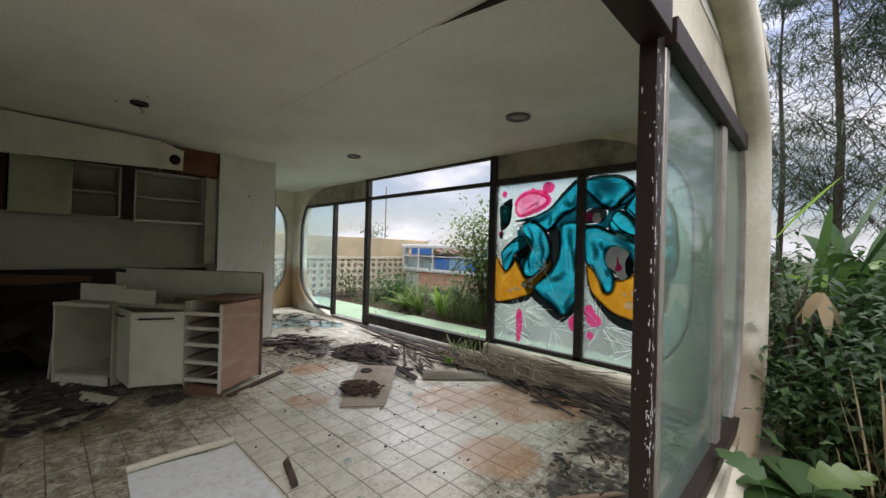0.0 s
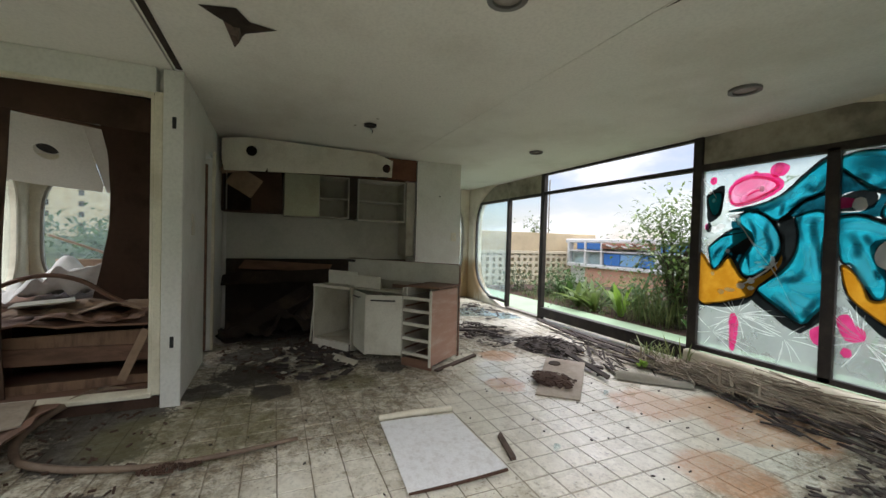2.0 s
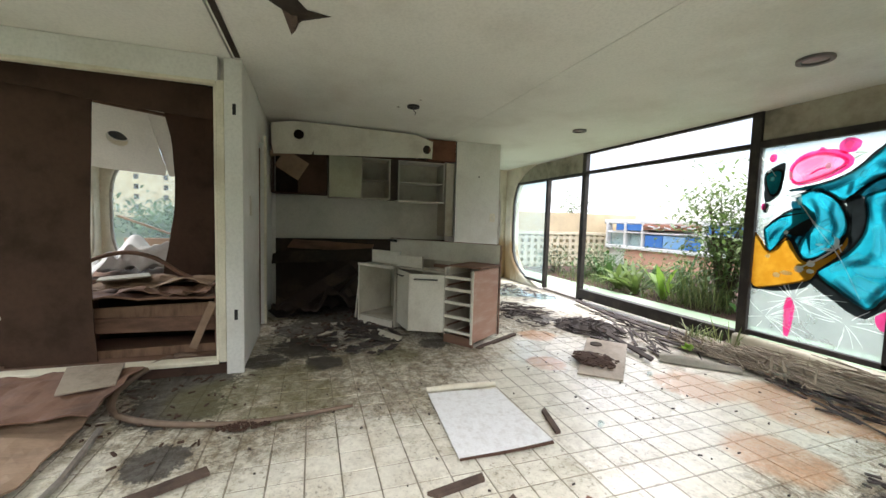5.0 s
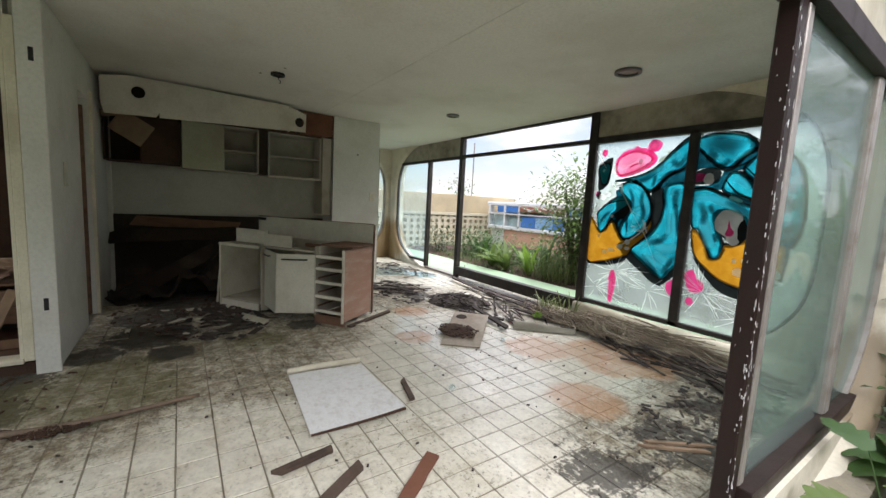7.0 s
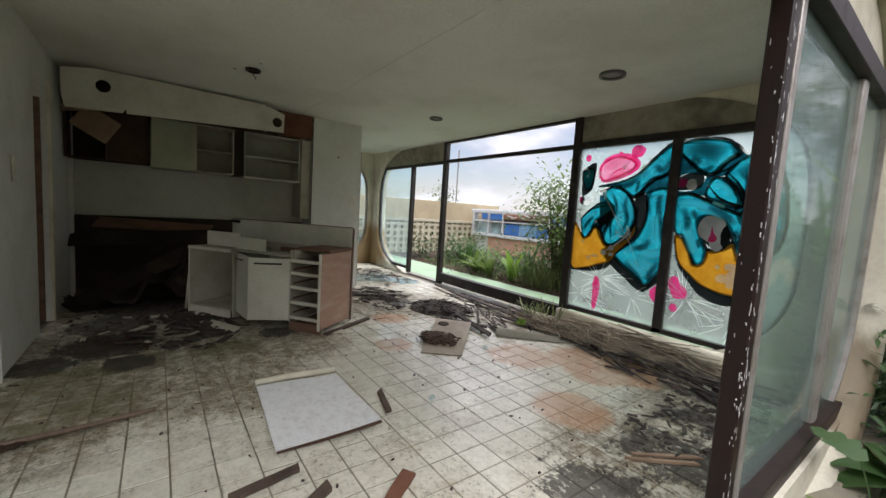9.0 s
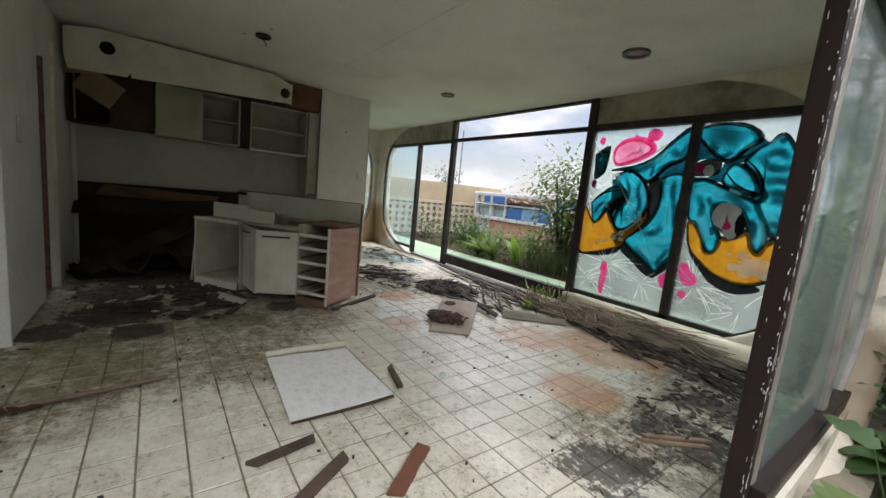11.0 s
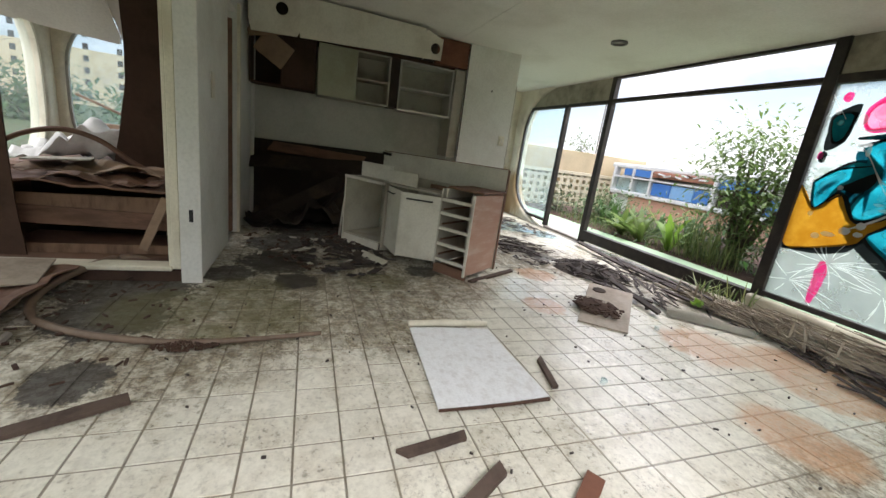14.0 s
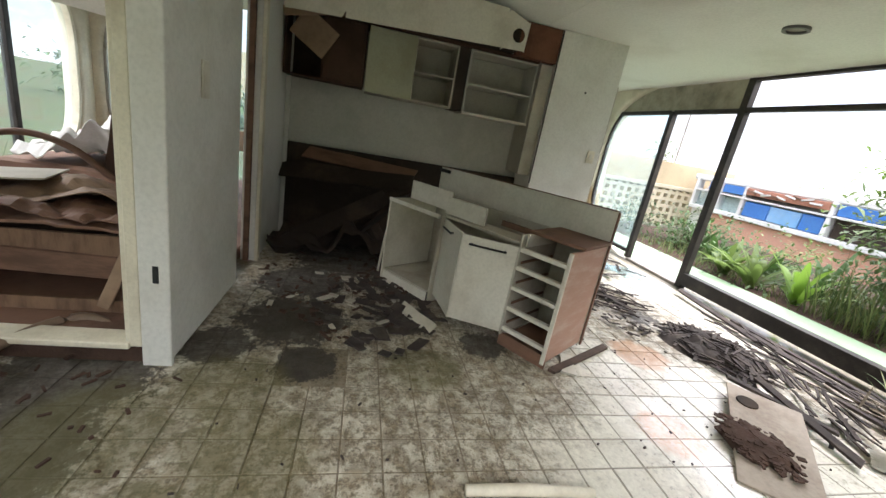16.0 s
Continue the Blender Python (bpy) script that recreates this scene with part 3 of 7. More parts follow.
part("fascia_panel", pane_mesh("north", -3.5, P1 - 0.05, 2.155, 2.60, 0.075, 0.02), M_FASCIA, win)
part("fascia_panel", pane_mesh("north", P2 + 0.05, 3.5, 2.175, 2.60, 0.075, 0.02), M_FASCIA, win)
no_shadow(part("pane", pane_mesh("north", -3.61, P0 - 0.03, 0.13, 2.13), M_FROST, win, "pale blue dirty glass pane"))
graffiti_panes = [no_shadow(part("pane", pane_mesh("north", P2 + 0.045, P3 - 0.04, 0.23, 2.13), M_SMEAR, win, "glass pane sprayed with graffiti")),
                  no_shadow(part("pane", pane_mesh("north", P3 + 0.04, 3.61, 0.23, 2.13), M_SMEAR, win, "glass pane sprayed with graffiti"))]


def sill_mesh():
    """The shell's cream lip below the painted panes, bulging into the room."""
    bm = bmesh.new()
    rows = []
    for i in range(25):
        k = i / 24
        x = -2.95 + 2.25 * k
        up = 0.185 + 0.35 * max(0, k - 0.72) ** 1.5
        out = 0.05 + 0.05 * k + 0.30 * max(0, k - 0.75)
        rows.append([bm.verts.new((x, NORTH - q, z)) for q, z in ((-0.04, up + 0.005), (0.03, up), (out * 0.75, up * 0.8), (out, up * 0.42), (out + 0.03, 0.0), (-0.04, 0.0))])
    for a, b in zip(rows, rows[1:]):
        for k in range(6):
            bm.faces.new((a[k], a[(k + 1) % 6], b[(k + 1) % 6], b[k]))
    bm.faces.new(rows[0])
    bm.faces.new(rows[-1][::-1])
    return bm


solo("sill", sill_mesh(), M_SHELL, "cream moulded lip below the painted panes", "sill", kind="structure", smooth=True)

# west and south glazing
win2 = thing("window_2", (WEST - 0.08, 0, 0), "oval pale glass window in the far wall", "window", kind="structure")
for s in (-1.2, 1.2):
    part("mullion", wall_box("west", s - 0.035, 0.05, 0.0, s + 0.035, 0.12, 2.6), M_FRAME, win2)
for a, b in ((-3.73, -1.235), (-1.165, 1.165), (1.235, 3.73)):
    no_shadow(part("pane", pane_mesh("west", a, b, -0.1, 2.62), M_FROST, win2))
for sg in (-1, 1):
    part("curved_bar", end_rim("west", sg, 0.1, 2.5, 0.035), M_ALU, win2)
win3 = thing("window_3", (-4.4, SOUTH - 0.08, 0), "rounded dark-framed window of the back room", "window", kind="structure")
for s in (-1.2, 1.2, 2.62):
    part("mullion", wall_box("south", s - 0.035, 0.05, 0.0, s + 0.035, 0.12, 2.6), M_FRAME, win3)
for a, b in ((-3.61, -1.235), (-1.165, 1.165), (1.235, 2.585), (2.655, 3.61)):
    no_shadow(part("pane", pane_mesh("south", a, b, -0.1, 2.62), M_GLASS, win3))
for sg in (-1, 1):
    part("curved_bar", end_rim("south", sg, 0.1, 2.5, 0.05, 0.02), M_TRIM, win3)

# east glazing, with the open entrance between y = -0.97 and y = 1.36: s is -0.04 - y
win4 = thing("window_4", (EAST + 0.07, 0, 0), "weathered entrance glazing with dark brown posts", "window", kind="structure")
part("post", wall_box("east", -1.508, 0.033, 0.02, -1.575, 0.10, 2.2, 0.006), M_WINE, win4, "chipped dark brown post")
part("stile", wall_box("east", -1.577, 0.05, 0.25, -1.625, 0.105, 2.06), M_ALU, win4)
part("mullion", wall_box("east", -2.72, 0.06, 0.25, -2.80, 0.115, 2.06), M_ALU, win4)
part("head_bar", wall_box("east", -1.577, 0.03, 2.06, -3.44, 0.14, 2.16), M_WINE, win4)
part("head_bar", wall_box("east", 0.90, 0.03, 2.06, -1.506, 0.14, 2.18), M_WINE, win4)
part("sill_bar", wall_box("east", -1.577, 0.02, 0.17, -3.35, 0.15, 0.25), M_WINE, win4)
part("threshold_rail", wall_box("east", 0.92, 0.045, -0.004, -1.506, 0.062, 0.035, 0.003), M_ALU, win4, "bent aluminium door track")
part("threshold_rail", wall_box("east", 0.92, 0.095, -0.004, -1.506, 0.112, 0.028, 0.003), M_WINE, win4)
part("inner_bead", wall_box("east", -1.627, 0.065, 0.25, -1.645, 0.10, 2.06), M_WINE, win4)
part("inner_bead", wall_box("east", -2.70, 0.07, 0.25, -2.718, 0.11, 2.06), M_ALU, win4)
part("curved_bar", end_rim("east", -1, 0.2, 2.1, 0.04), M_ALU, win4)
no_shadow(part("pane", pane_mesh("east", -2.72, -1.63, 0.25, 2.06), M_HAZE, win4, "dirty hazy glass pane"))
no_shadow(part("pane", pane_mesh("east", -3.65, -2.80, 0.25, 2.06), M_HAZE, win4, "dirty hazy glass pane"))
part("fascia_panel", pane_mesh("east", -3.5, 3.5, 2.16, 2.62, 0.075, 0.02), M_SHELL, win4)
part("post", wall_box("east", 0.893, -0.03, 0.02, 0.928, 0.02, 2.16, 0.006), M_RAWWOOD, win4, "bare splintered wooden post")
part("post", wall_box("east", 0.930, -0.02, 0.02, 1.10, 0.03, 2.16, 0.006), M_FRAME, win4, "blue-black metal post")
part("wood_patch", wall_box("east", 0.880, -0.012, 0.02, 0.894, 0.026, 1.19, 0.004), M_RAWWOOD, win4)
part("head_bar", wall_box("east", 1.10, 0.03, 2.06, 3.44, 0.14, 2.16), M_FRAME, win4)
part("sill_bar", wall_box("east", 1.10, 0.02, 0.10, 3.35, 0.15, 0.18), M_FRAME, win4)
no_shadow(part("pane", pane_mesh("east", 1.10, 3.65, 0.18, 2.06), M_HAZE, win4))
part("low_wall", pane_mesh("east", -3.6, -1.508, -0.2, 0.17, 0.03, 0.14), M_SHELL, win4)

# ---- floor slab, ceiling, inner walls ----
solo("floor", boxed(WEST - 0.1, SOUTH - 0.1, -0.30, EAST + 0.35, NORTH + 0.2, -0.0012, 0), M_GROUT, "grey dirty grout and screed floor", "floor", kind="structure")


def ceiling_mesh():
    bm = bmesh.new()
    seam = 1.40
    box(bm, WEST - 0.1, SOUTH - 0.1, CEIL, EAST + 0.1, -1.06, CEIL + 0.10)
    box(bm, WEST - 0.1, -1.045, CEIL, EAST + 0.1, seam - 0.0012, CEIL + 0.10)
    box(bm, WEST - 0.1, seam + 0.0012, CEIL - 0.0015, EAST + 0.1, NORTH + 0.1, CEIL + 0.10)
    return bm


solo("ceiling", ceiling_mesh(), M_CEIL, "stained off-white flat ceiling with open board joints", "ceiling", kind="structure")
solo("roof", boxed(WEST - 0.2, SOUTH - 0.2, CEIL + 0.35, EAST + 0.2, NORTH + 0.2, CEIL + 0.45, 0), M_SHELL, "cream shell roof", "roof", kind="structure")

# bedroom front wall: opening between y = -3.1 and y = -1.18
solo("wall_inner_1", boxed(-3.64, SOUTH, 0.0, -3.53, -3.10, CEIL - 0.002, 0.003), M_WALL, "white painted inner wall", "wall", kind="structure")
solo("wall_inner_2", boxed(-3.64, -3.10, 2.30, -3.53, -1.155, CEIL - 0.002, 0.003), M_WALL, "white painted header above the bedroom opening", "wall", kind="structure")
part_wall = solo("wall_inner_3", boxed(-4.55, -1.11, 0.03, -3.56, -0.99, CEIL - 0.002, 0.003), M_WALL, "white painted partition with a scuffed edge", "wall", kind="structure")
solo("wall_inner_4", boxed(-6.2, -1.11, 0.0, -5.08, -1.00, CEIL - 0.002, 0.003), M_WALL, "white painted partition beside the kitchen", "wall", kind="structure")
solo("wall_inner_5", boxed(-5.08, -1.11, 2.12, -4.55, -1.00, CEIL - 0.002, 0.003), M_WALL, "white header above a doorway", "wall", kind="structure")
solo("wall_kitchen", boxed(-6.22, -1.0, 0.0, -6.10, 1.58, CEIL - 0.002, 0.003), M_WALL_DIM, "white painted kitchen back wall", "wall", kind="structure")
solo("wall_closet", boxed(-6.30, 1.58, 0.0, -5.65, 2.31, CEIL - 0.002, 0.003), M_WALL, "white painted projecting wall with a light switch", "wall", kind="structure")


# paint chips along the entrance post
chip_rnd = random.Random(31)
chips = bmesh.new()
for k in range(150):
    zz = chip_rnd.choice((0.25, 0.6, 0.75, 1.1, 1.35, 1.6, 1.85)) + chip_rnd.gauss(0, 0.09)
    tall, wide = chip_rnd.uniform(0.002, 0.012) * (2.2 if chip_rnd.random() < 0.12 else 1), chip_rnd.uniform(0.0008, 0.0028)
    off = abs(chip_rnd.gauss(0, 0.007)) if chip_rnd.random() < 0.8 else chip_rnd.uniform(0.0, 0.06)
    if chip_rnd.random() < 0.6:
        centre, side_c = Vector((EAST + 0.1005, 1.470 + off, zz)), Vector((0, 1, 0))
    else:
        centre, side_c = Vector((EAST + 0.0985 - off, 1.4675, zz)), Vector((1, 0, 0))
    ring = []
    for j in range(7):
        a = 2 * math.pi * j / 7
        r = chip_rnd.uniform(0.5, 1.3)
        ring.append(centre + side_c * (wide * r * math.cos(a)) + Vector((0, 0, tall * r * math.sin(a))))
    out_c = Vector((0.0012, 0, 0)) if side_c.y else Vector((0, -0.0012, 0))
    low_r, top_r = [chips.verts.new(p) for p in ring], [chips.verts.new(p + out_c) for p in ring]
    chips.faces.new(top_r)
    for j in range(7):
        chips.faces.new((low_r[j], low_r[(j + 1) % 7], top_r[(j + 1) % 7], top_r[j]))
tagged(part("paint_chips", chips, M_BOARD, win4, "white chips in the dark paint"), kind="stuff")


# ---- kitchen ----
KITCHEN = Matrix.Translation((-3.64, 1.07, 0)) @ Matrix.Rotation(radians(35.5), 4, "Z")


def kbox(u0, v0, z0, u1, v1, z1, r=0.003):
    """A box in the base cabinet's own directions: u along its front, v towards its back."""
    return boxed(-u0, v0, z0, -u1, v1, z1, r, KITCHEN)


def leaf_door(u0, v0, u1, v1, z0, z1, thick=0.018):
    """An upright door between two points on the cabinet's plan."""
    a, b = KITCHEN @ Vector((-u0, v0, 0)), KITCHEN @ Vector((-u1, v1, 0))
    d = b - a
    m = Matrix.Translation(a) @ Matrix.Rotation(math.atan2(d.y, d.x), 4, "Z")
    return boxed(0, -thick / 2, z0, d.length, thick / 2, z1, 0.004, m), m, d.length


cab = thing("base_cabinet", KITCHEN @ Vector((-0.8, 0.2, 0)), "gutted white kitchen base cabinet with empty drawer slots", "cabinet")
part("side_panel", kbox(0.0, 0.0, 0.05, 0.02, 0.52, 0.79), M_PINK, cab, "peeling pink-brown veneer side panel")
part("edge_strip", kbox(-0.004, -0.012, 0.04, 0.024, 0.0, 0.79), M_CABINET, cab)
part("side_panel", kbox(0.35, 0.0, 0.08, 0.368, 0.50, 0.80), M_CABINET_DIM, cab)
part("back_panel", kbox(0.02, 0.505, 0.05, 1.66, 0.515, 0.80), M_CABINET_DIM, cab)
part("base_board", kbox(0.02, 0.02, 0.05, 0.35, 0.50, 0.075), M_BROWN, cab)
part("plinth", kbox(0.0, 0.012, 0.0, 0.37, 0.03, 0.09), M_BROWN, cab)
for z in (0.135, 0.285, 0.435, 0.575, 0.70):
    part("rail", kbox(0.02, -0.004, z - 0.014, 0.35, 0.03, z + 0.014), M_CABINET, cab)
for z in (0.165, 0.31, 0.46, 0.60):
    for u in (0.024, 0.335):
        part("runner", kbox(u, 0.03, z, u + 0.012, 0.46, z + 0.018), M_BROWN, cab)
part("divider", kbox(0.335, 0.05, 0.715, 0.35, 0.50, 0.80), M_CABINET, cab)
part("top_board", kbox(-0.02, 0.10, 0.80, 0.37, 0.53, 0.822), M_BROWN, cab, "splintered brown worktop piece")
back = part("splashback", kbox(0.0, 0.53, 0.03, 1.66, 0.55, 1.03), M_CABINET, cab, "white upright board with a dark bare edge")
part("bare_edge", kbox(-0.012, 0.526, 0.03, -0.001, 0.554, 1.03), M_BROWN, back)
part("bare_edge", kbox(0.0, 0.528, 1.031, 1.66, 0.552, 1.038), M_BROWN, back)
bm_d, m_d, len_d = leaf_door(0.37, 0.01, 0.70, -0.17, 0.095, 0.712)
door_a = part("door", bm_d, M_CABINET, cab, "plain white door with a black bar handle")
part("handle", boxed(len_d * 0.18, 0.03, 0.655, len_d * 0.86, 0.045, 0.668, 0.004, m_d), M_BLACK, door_a)
part("handle_post", boxed(len_d * 0.2, 0.009, 0.657, len_d * 0.23, 0.032, 0.666, 0.002, m_d), M_BLACK, door_a)
part("handle_post", boxed(len_d * 0.8, 0.009, 0.657, len_d * 0.83, 0.032, 0.666, 0.002, m_d), M_BLACK, door_a)
bm_d, m_d, len_d = leaf_door(0.705, -0.165, 1.05, 0.03, 0.085, 0.715)
door_b = part("door", bm_d, M_CABINET, cab, "narrow white door with a black bar handle")
part("handle", boxed(len_d * 0.35, 0.03, 0.66, len_d * 0.82, 0.045, 0.672, 0.004, m_d), M_BLACK, door_b)
part("handle_post", boxed(len_d * 0.4, 0.009, 0.661, len_d * 0.44, 0.032, 0.67, 0.002, m_d), M_BLACK, door_b)
part("side_panel", kbox(1.05, -0.02, 0.02, 1.068, 0.50, 0.74), M_CABINET_DIM, cab)
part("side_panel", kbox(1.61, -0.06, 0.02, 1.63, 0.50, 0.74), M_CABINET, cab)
part("base_board", kbox(1.068, -0.04, 0.10, 1.61, 0.50, 0.118), M_CABINET_DIM, cab)
part("plinth", kbox(1.068, -0.05, 0.0, 1.61, -0.03, 0.10), M_CABINET, cab)
part("rail", kbox(1.05, -0.06, 0.715, 1.64, -0.035, 0.745), M_CABINET, cab)
part("worktop_strip", kbox(0.36, 0.02, 0.722, 1.05, 0.20, 0.742), M_CABINET_DIM, cab)
part("upstand", kbox(1.12, 0.14, 0.745, 1.60, 0.158, 0.90, 0.003), M_CABINET, cab)
part("upstand", kbox(0.72, 0.06, 0.745, 1.10, 0.078, 0.875, 0.003), M_CABINET, cab)
part("bracket", kbox(0.40, 0.25, 0.75, 0.70, 0.28, 0.79, 0.003), M_BROWN, cab)
part("pipe_stub", tube(bmesh.new(), [KITCHEN @ Vector((-1.52, 0.51, 1.0)), KITCHEN @ Vector((-1.60, 0.45, 1.01))], 0.016, 8), M_BLACK, cab)
solo("leaning_strip", tube(bmesh.new(), [KITCHEN @ Vector((-1.74, 0.0, 0.01)), KITCHEN @ Vector((-1.68, -0.02, 0.35)), KITCHEN @ Vector((-1.64, 0.0, 0.72))], [0.012, 0.010, 0.008], 5), M_CABINET, "thin white strip leaning on the base cabinet", "strip")

# wall cabinets: fronts at x = -5.75
XF, XB = -5.76, -6.095


def wall_cabinet(y0, y1, z0, z1, body, shelf_at, label, back_mat):
    t = thing("wall_cabinet", (XB, (y0 + y1) / 2, z0), label, "cabinet", "wall cabinets")
    part("side", boxed(XB, y0, z0, XF, y0 + 0.018, z1, 0.002), body, t)
    part("side", boxed(XB, y1 - 0.018, z0, XF, y1, z1, 0.002), body, t)
    part("top", boxed(XB, y0 + 0.018, z1 - 0.018, XF, y1 - 0.018, z1, 0.002), body, t)
    part("bottom", boxed(XB, y0 + 0.018, z0, XF, y1 - 0.018, z0 + 0.018, 0.002), body, t)
    part("back", boxed(XB, y0 + 0.018, z0 + 0.018, XB + 0.008, y1 - 0.018, z1 - 0.018, 0), back_mat, t)
    for z in shelf_at:
        part("shelf", boxed(XB + 0.008, y0 + 0.018, z, XF - 0.03, y1 - 0.018, z + 0.016, 0.002), body, t)
    return t


wc = wall_cabinet(-0.985, -0.27, 1.60, 2.15, M_ROT_DARK, (), "rotten brown wall cabinet without doors", M_VOID)
part("divider", boxed(XB, -0.655, 1.62, XF, -0.64, 2.13, 0.002), M_ROT_DARK, wc)
part("door", boxed(XF - 0.02, -0.635, 1.62, XF, -0.29, 2.13, 0.003), M_ROT_DARK, wc, "water-stained brown door")
flap = boxed(-0.18, -0.01, -0.14, 0.17, 0.01, 0.13, 0.003, Matrix.Translation((XF + 0.02, -0.72, 1.98)) @ Matrix.Rotation(radians(84), 4, "Z") @ Matrix.Rotation(radians(32), 4, "Y"))
part("loose_board", flap, M_TAN, wc, "tan board hanging askew")
part("loose_board", boxed(-0.2, -0.01, -0.03, 0.32, 0.01, 0.05, 0.003, Matrix.Translation((XF + 0.03, -0.8, 2.13)) @ Matrix.Rotation(radians(88), 4, "Z") @ Matrix.Rotation(radians(-12), 4, "Y")), M_TAN, wc)
wc = wall_cabinet(-0.25, 0.61, 1.57, 2.15, M_CABINET_DIM, (1.84,), "grimy white wall cabinet with one remaining olive door", M_CABINET_DIM)
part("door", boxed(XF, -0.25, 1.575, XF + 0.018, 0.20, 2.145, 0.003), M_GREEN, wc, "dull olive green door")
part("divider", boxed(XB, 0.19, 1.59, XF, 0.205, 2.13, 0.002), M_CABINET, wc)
wc = wall_cabinet(0.73, 1.44, 1.55, 2.15, M_WALL_DIM, (1.83,), "open white wall cabinet with one shelf", M_CABINET_DIM)
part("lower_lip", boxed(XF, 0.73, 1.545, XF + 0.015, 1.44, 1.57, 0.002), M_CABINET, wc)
# added near-black block; it draws the shade of the open gap
solo("gap_shade_panel", boxed(XB, 0.615, 1.57, XF - 0.01, 0.725, 2.15, 0.002), M_VOID, "black panel standing for the shaded gap between two wall cabinets", "panel")
solo("side_board", boxed(XB, 1.445, 1.05, -5.70, 1.575, 2.15, 0.002), M_CABINET_DIM, "grey board beside the wall cabinets", "panel")
solo("wall_cabinet_rail", boxed(XB, -0.985, 2.155, XF + 0.01, 1.44, 2.185, 0.002), M_ROT_DARK, "dark brown rail above the wall cabinets", "rail")


def hole_square(bm, x0, x1, y0, y1, z0, z1, cy, cz, r, n=32):
    """A rectangular piece of board with a round hole through it."""
    sets = []
    for x in (x0, x1):
        inner, outer = [], []
        for i in range(n):
            a = 2 * math.pi * i / n
            c, s = math.cos(a), math.sin(a)
            inner.append(bm.verts.new((x, cy + r * c, cz + r * s)))
            k = min(((y1 if c > 0 else y0) - cy) / c if abs(c) > 1e-6 else 1e9, ((z1 if s > 0 else z0) - cz) / s if abs(s) > 1e-6 else 1e9)
            outer.append(bm.verts.new((x, cy + k * c, cz + k * s)))
        sets.append((inner, outer))
    (i0, o0), (i1, o1) = sets
    for i in range(n):
        j = (i + 1) % n
        bm.faces.new((i0[i], i0[j], o0[j], o0[i]))
        bm.faces.new((i1[i], o1[i], o1[j], i1[j]))
        bm.faces.new((i0[i], i1[i], i1[j], i0[j]))
        bm.faces.new((o0[i], o0[j], o1[j], o1[i]))


def soffit_mesh():
    bm = bmesh.new()
    hole_square(bm, -0.008, 0.008, -0.985, -0.45, 2.09, 2.44, -0.63, 2.312, 0.060)
    box(bm, -0.008, -0.45, 2.09, 0.008, 0.90, 2.44)
    hole_square(bm, -0.008, 0.008, 0.90, 1.12, 2.09, 2.44, 1.04, 2.262, 0.058)
    for v in bm.verts:
        # the board has come loose: its foot is nearer the wall, one end hangs lower
        y, high = v.co.y, v.co.z > 2.43
        k = (y + 0.97) / 2.09
        if high:
            v.co.z += 0.028 - 0.05 * max(0.0, 0.14 - k) / 0.14 - 0.10 * max(0.0, k - 0.86) / 0.14
        elif v.co.z < 2.10:
            v.co.z += 0.09 * k - 0.03
        if y < -0.96 and not high:
            v.co.y += 0.04
        v.co.x += -5.35 - 0.05 * (2.45 - v.co.z) / 0.35
    return bm


soff = thing("soffit_board", (-5.37, 0.1, 2.1), "loose white soffit board with two round holes", "panel")
part("board", soffit_mesh(), M_CABINET, soff)
# added dark block: shade of the hollow behind the soffit, as colour
solo("void_shade_board", boxed(-6.09, -0.98, 2.19, -5.62, 1.14, 2.47, 0.003), M_VOID, "dark board standing for the shade behind the soffit board", "panel")
solo("soffit_end_board", boxed(-5.75, 1.145, 2.17, -5.66, 1.575, 2.475, 0.003), M_REDBROWN, "red-brown bare board above the wall cabinets", "panel")

# dark lower wall, planks and rubbish where the worktop was
solo("lower_wall_board", boxed(-6.098, -0.99, 0.0, -6.05, 1.57, 0.975, 0.004), M_VOID, "dark board on the lower kitchen wall", "panel")


def plank(name, a, b, width, thick, material, label, roll=0.0, group="", category="plank"):
    """A board that lies between two points, slightly warped, with ragged ends."""
    a, b = Vector(a), Vector(b)
    d = b - a
    q = d.to_track_quat("X", "Z").to_matrix().to_4x4()
    m = Matrix.Translation(a) @ q @ Matrix.Rotation(radians(roll), 4, "X")
    bm = bmesh.new()
    n = 5
    rnd = random.Random(int(1000 * abs(a.x + 3 * a.y + 7 * b.x)))
    rows = []
    for i in range(n + 1):
        x = d.length * i / n
        e = [rnd.uniform(-0.035, 0.035) if i in (0, n) else 0.0 for _ in range(2)]
        w = [width / 2 * rnd.uniform(0.88, 1.08) for _ in range(2)]
        rows.append([bm.verts.new(m @ Vector((x + ee, s * ww, z))) for s, ww, ee in ((-1, w[0], e[0]), (1, w[1], e[1])) for z in (0, thick)])
    for r0, r1 in zip(rows, rows[1:]):
        for i, j in ((0, 1), (1, 3), (3, 2), (2, 0)):
            bm.faces.new((r0[i], r0[j], r1[j], r1[i]))
    bm.faces.new((rows[0][0], rows[0][2], rows[0][3], rows[0][1]))
    bm.faces.new((rows[-1][0], rows[-1][1], rows[-1][3], rows[-1][2]))
    return solo(name, bm, material, label, category, group)


plank("fallen_plank", (-5.98, -0.75, 0.90), (-5.70, 0.35, 0.86), 0.13, 0.02, M_BROWN, "brown plank wedged below the white wall", 55)
# these three planks are near black to carry the dark corner's shade
plank("fallen_plank", (-6.0, -0.98, 0.70), (-5.55, 0.30, 0.78), 0.22, 0.02, M_VOID, "broken plank fallen from the worktop, coloured dark for shade", 40)
plank("fallen_plank", (-5.9, -0.2, 0.02), (-5.2, 0.25, 0.75), 0.20, 0.02, M_VOID, "plank leaning in the kitchen corner, coloured dark for shade", 20)
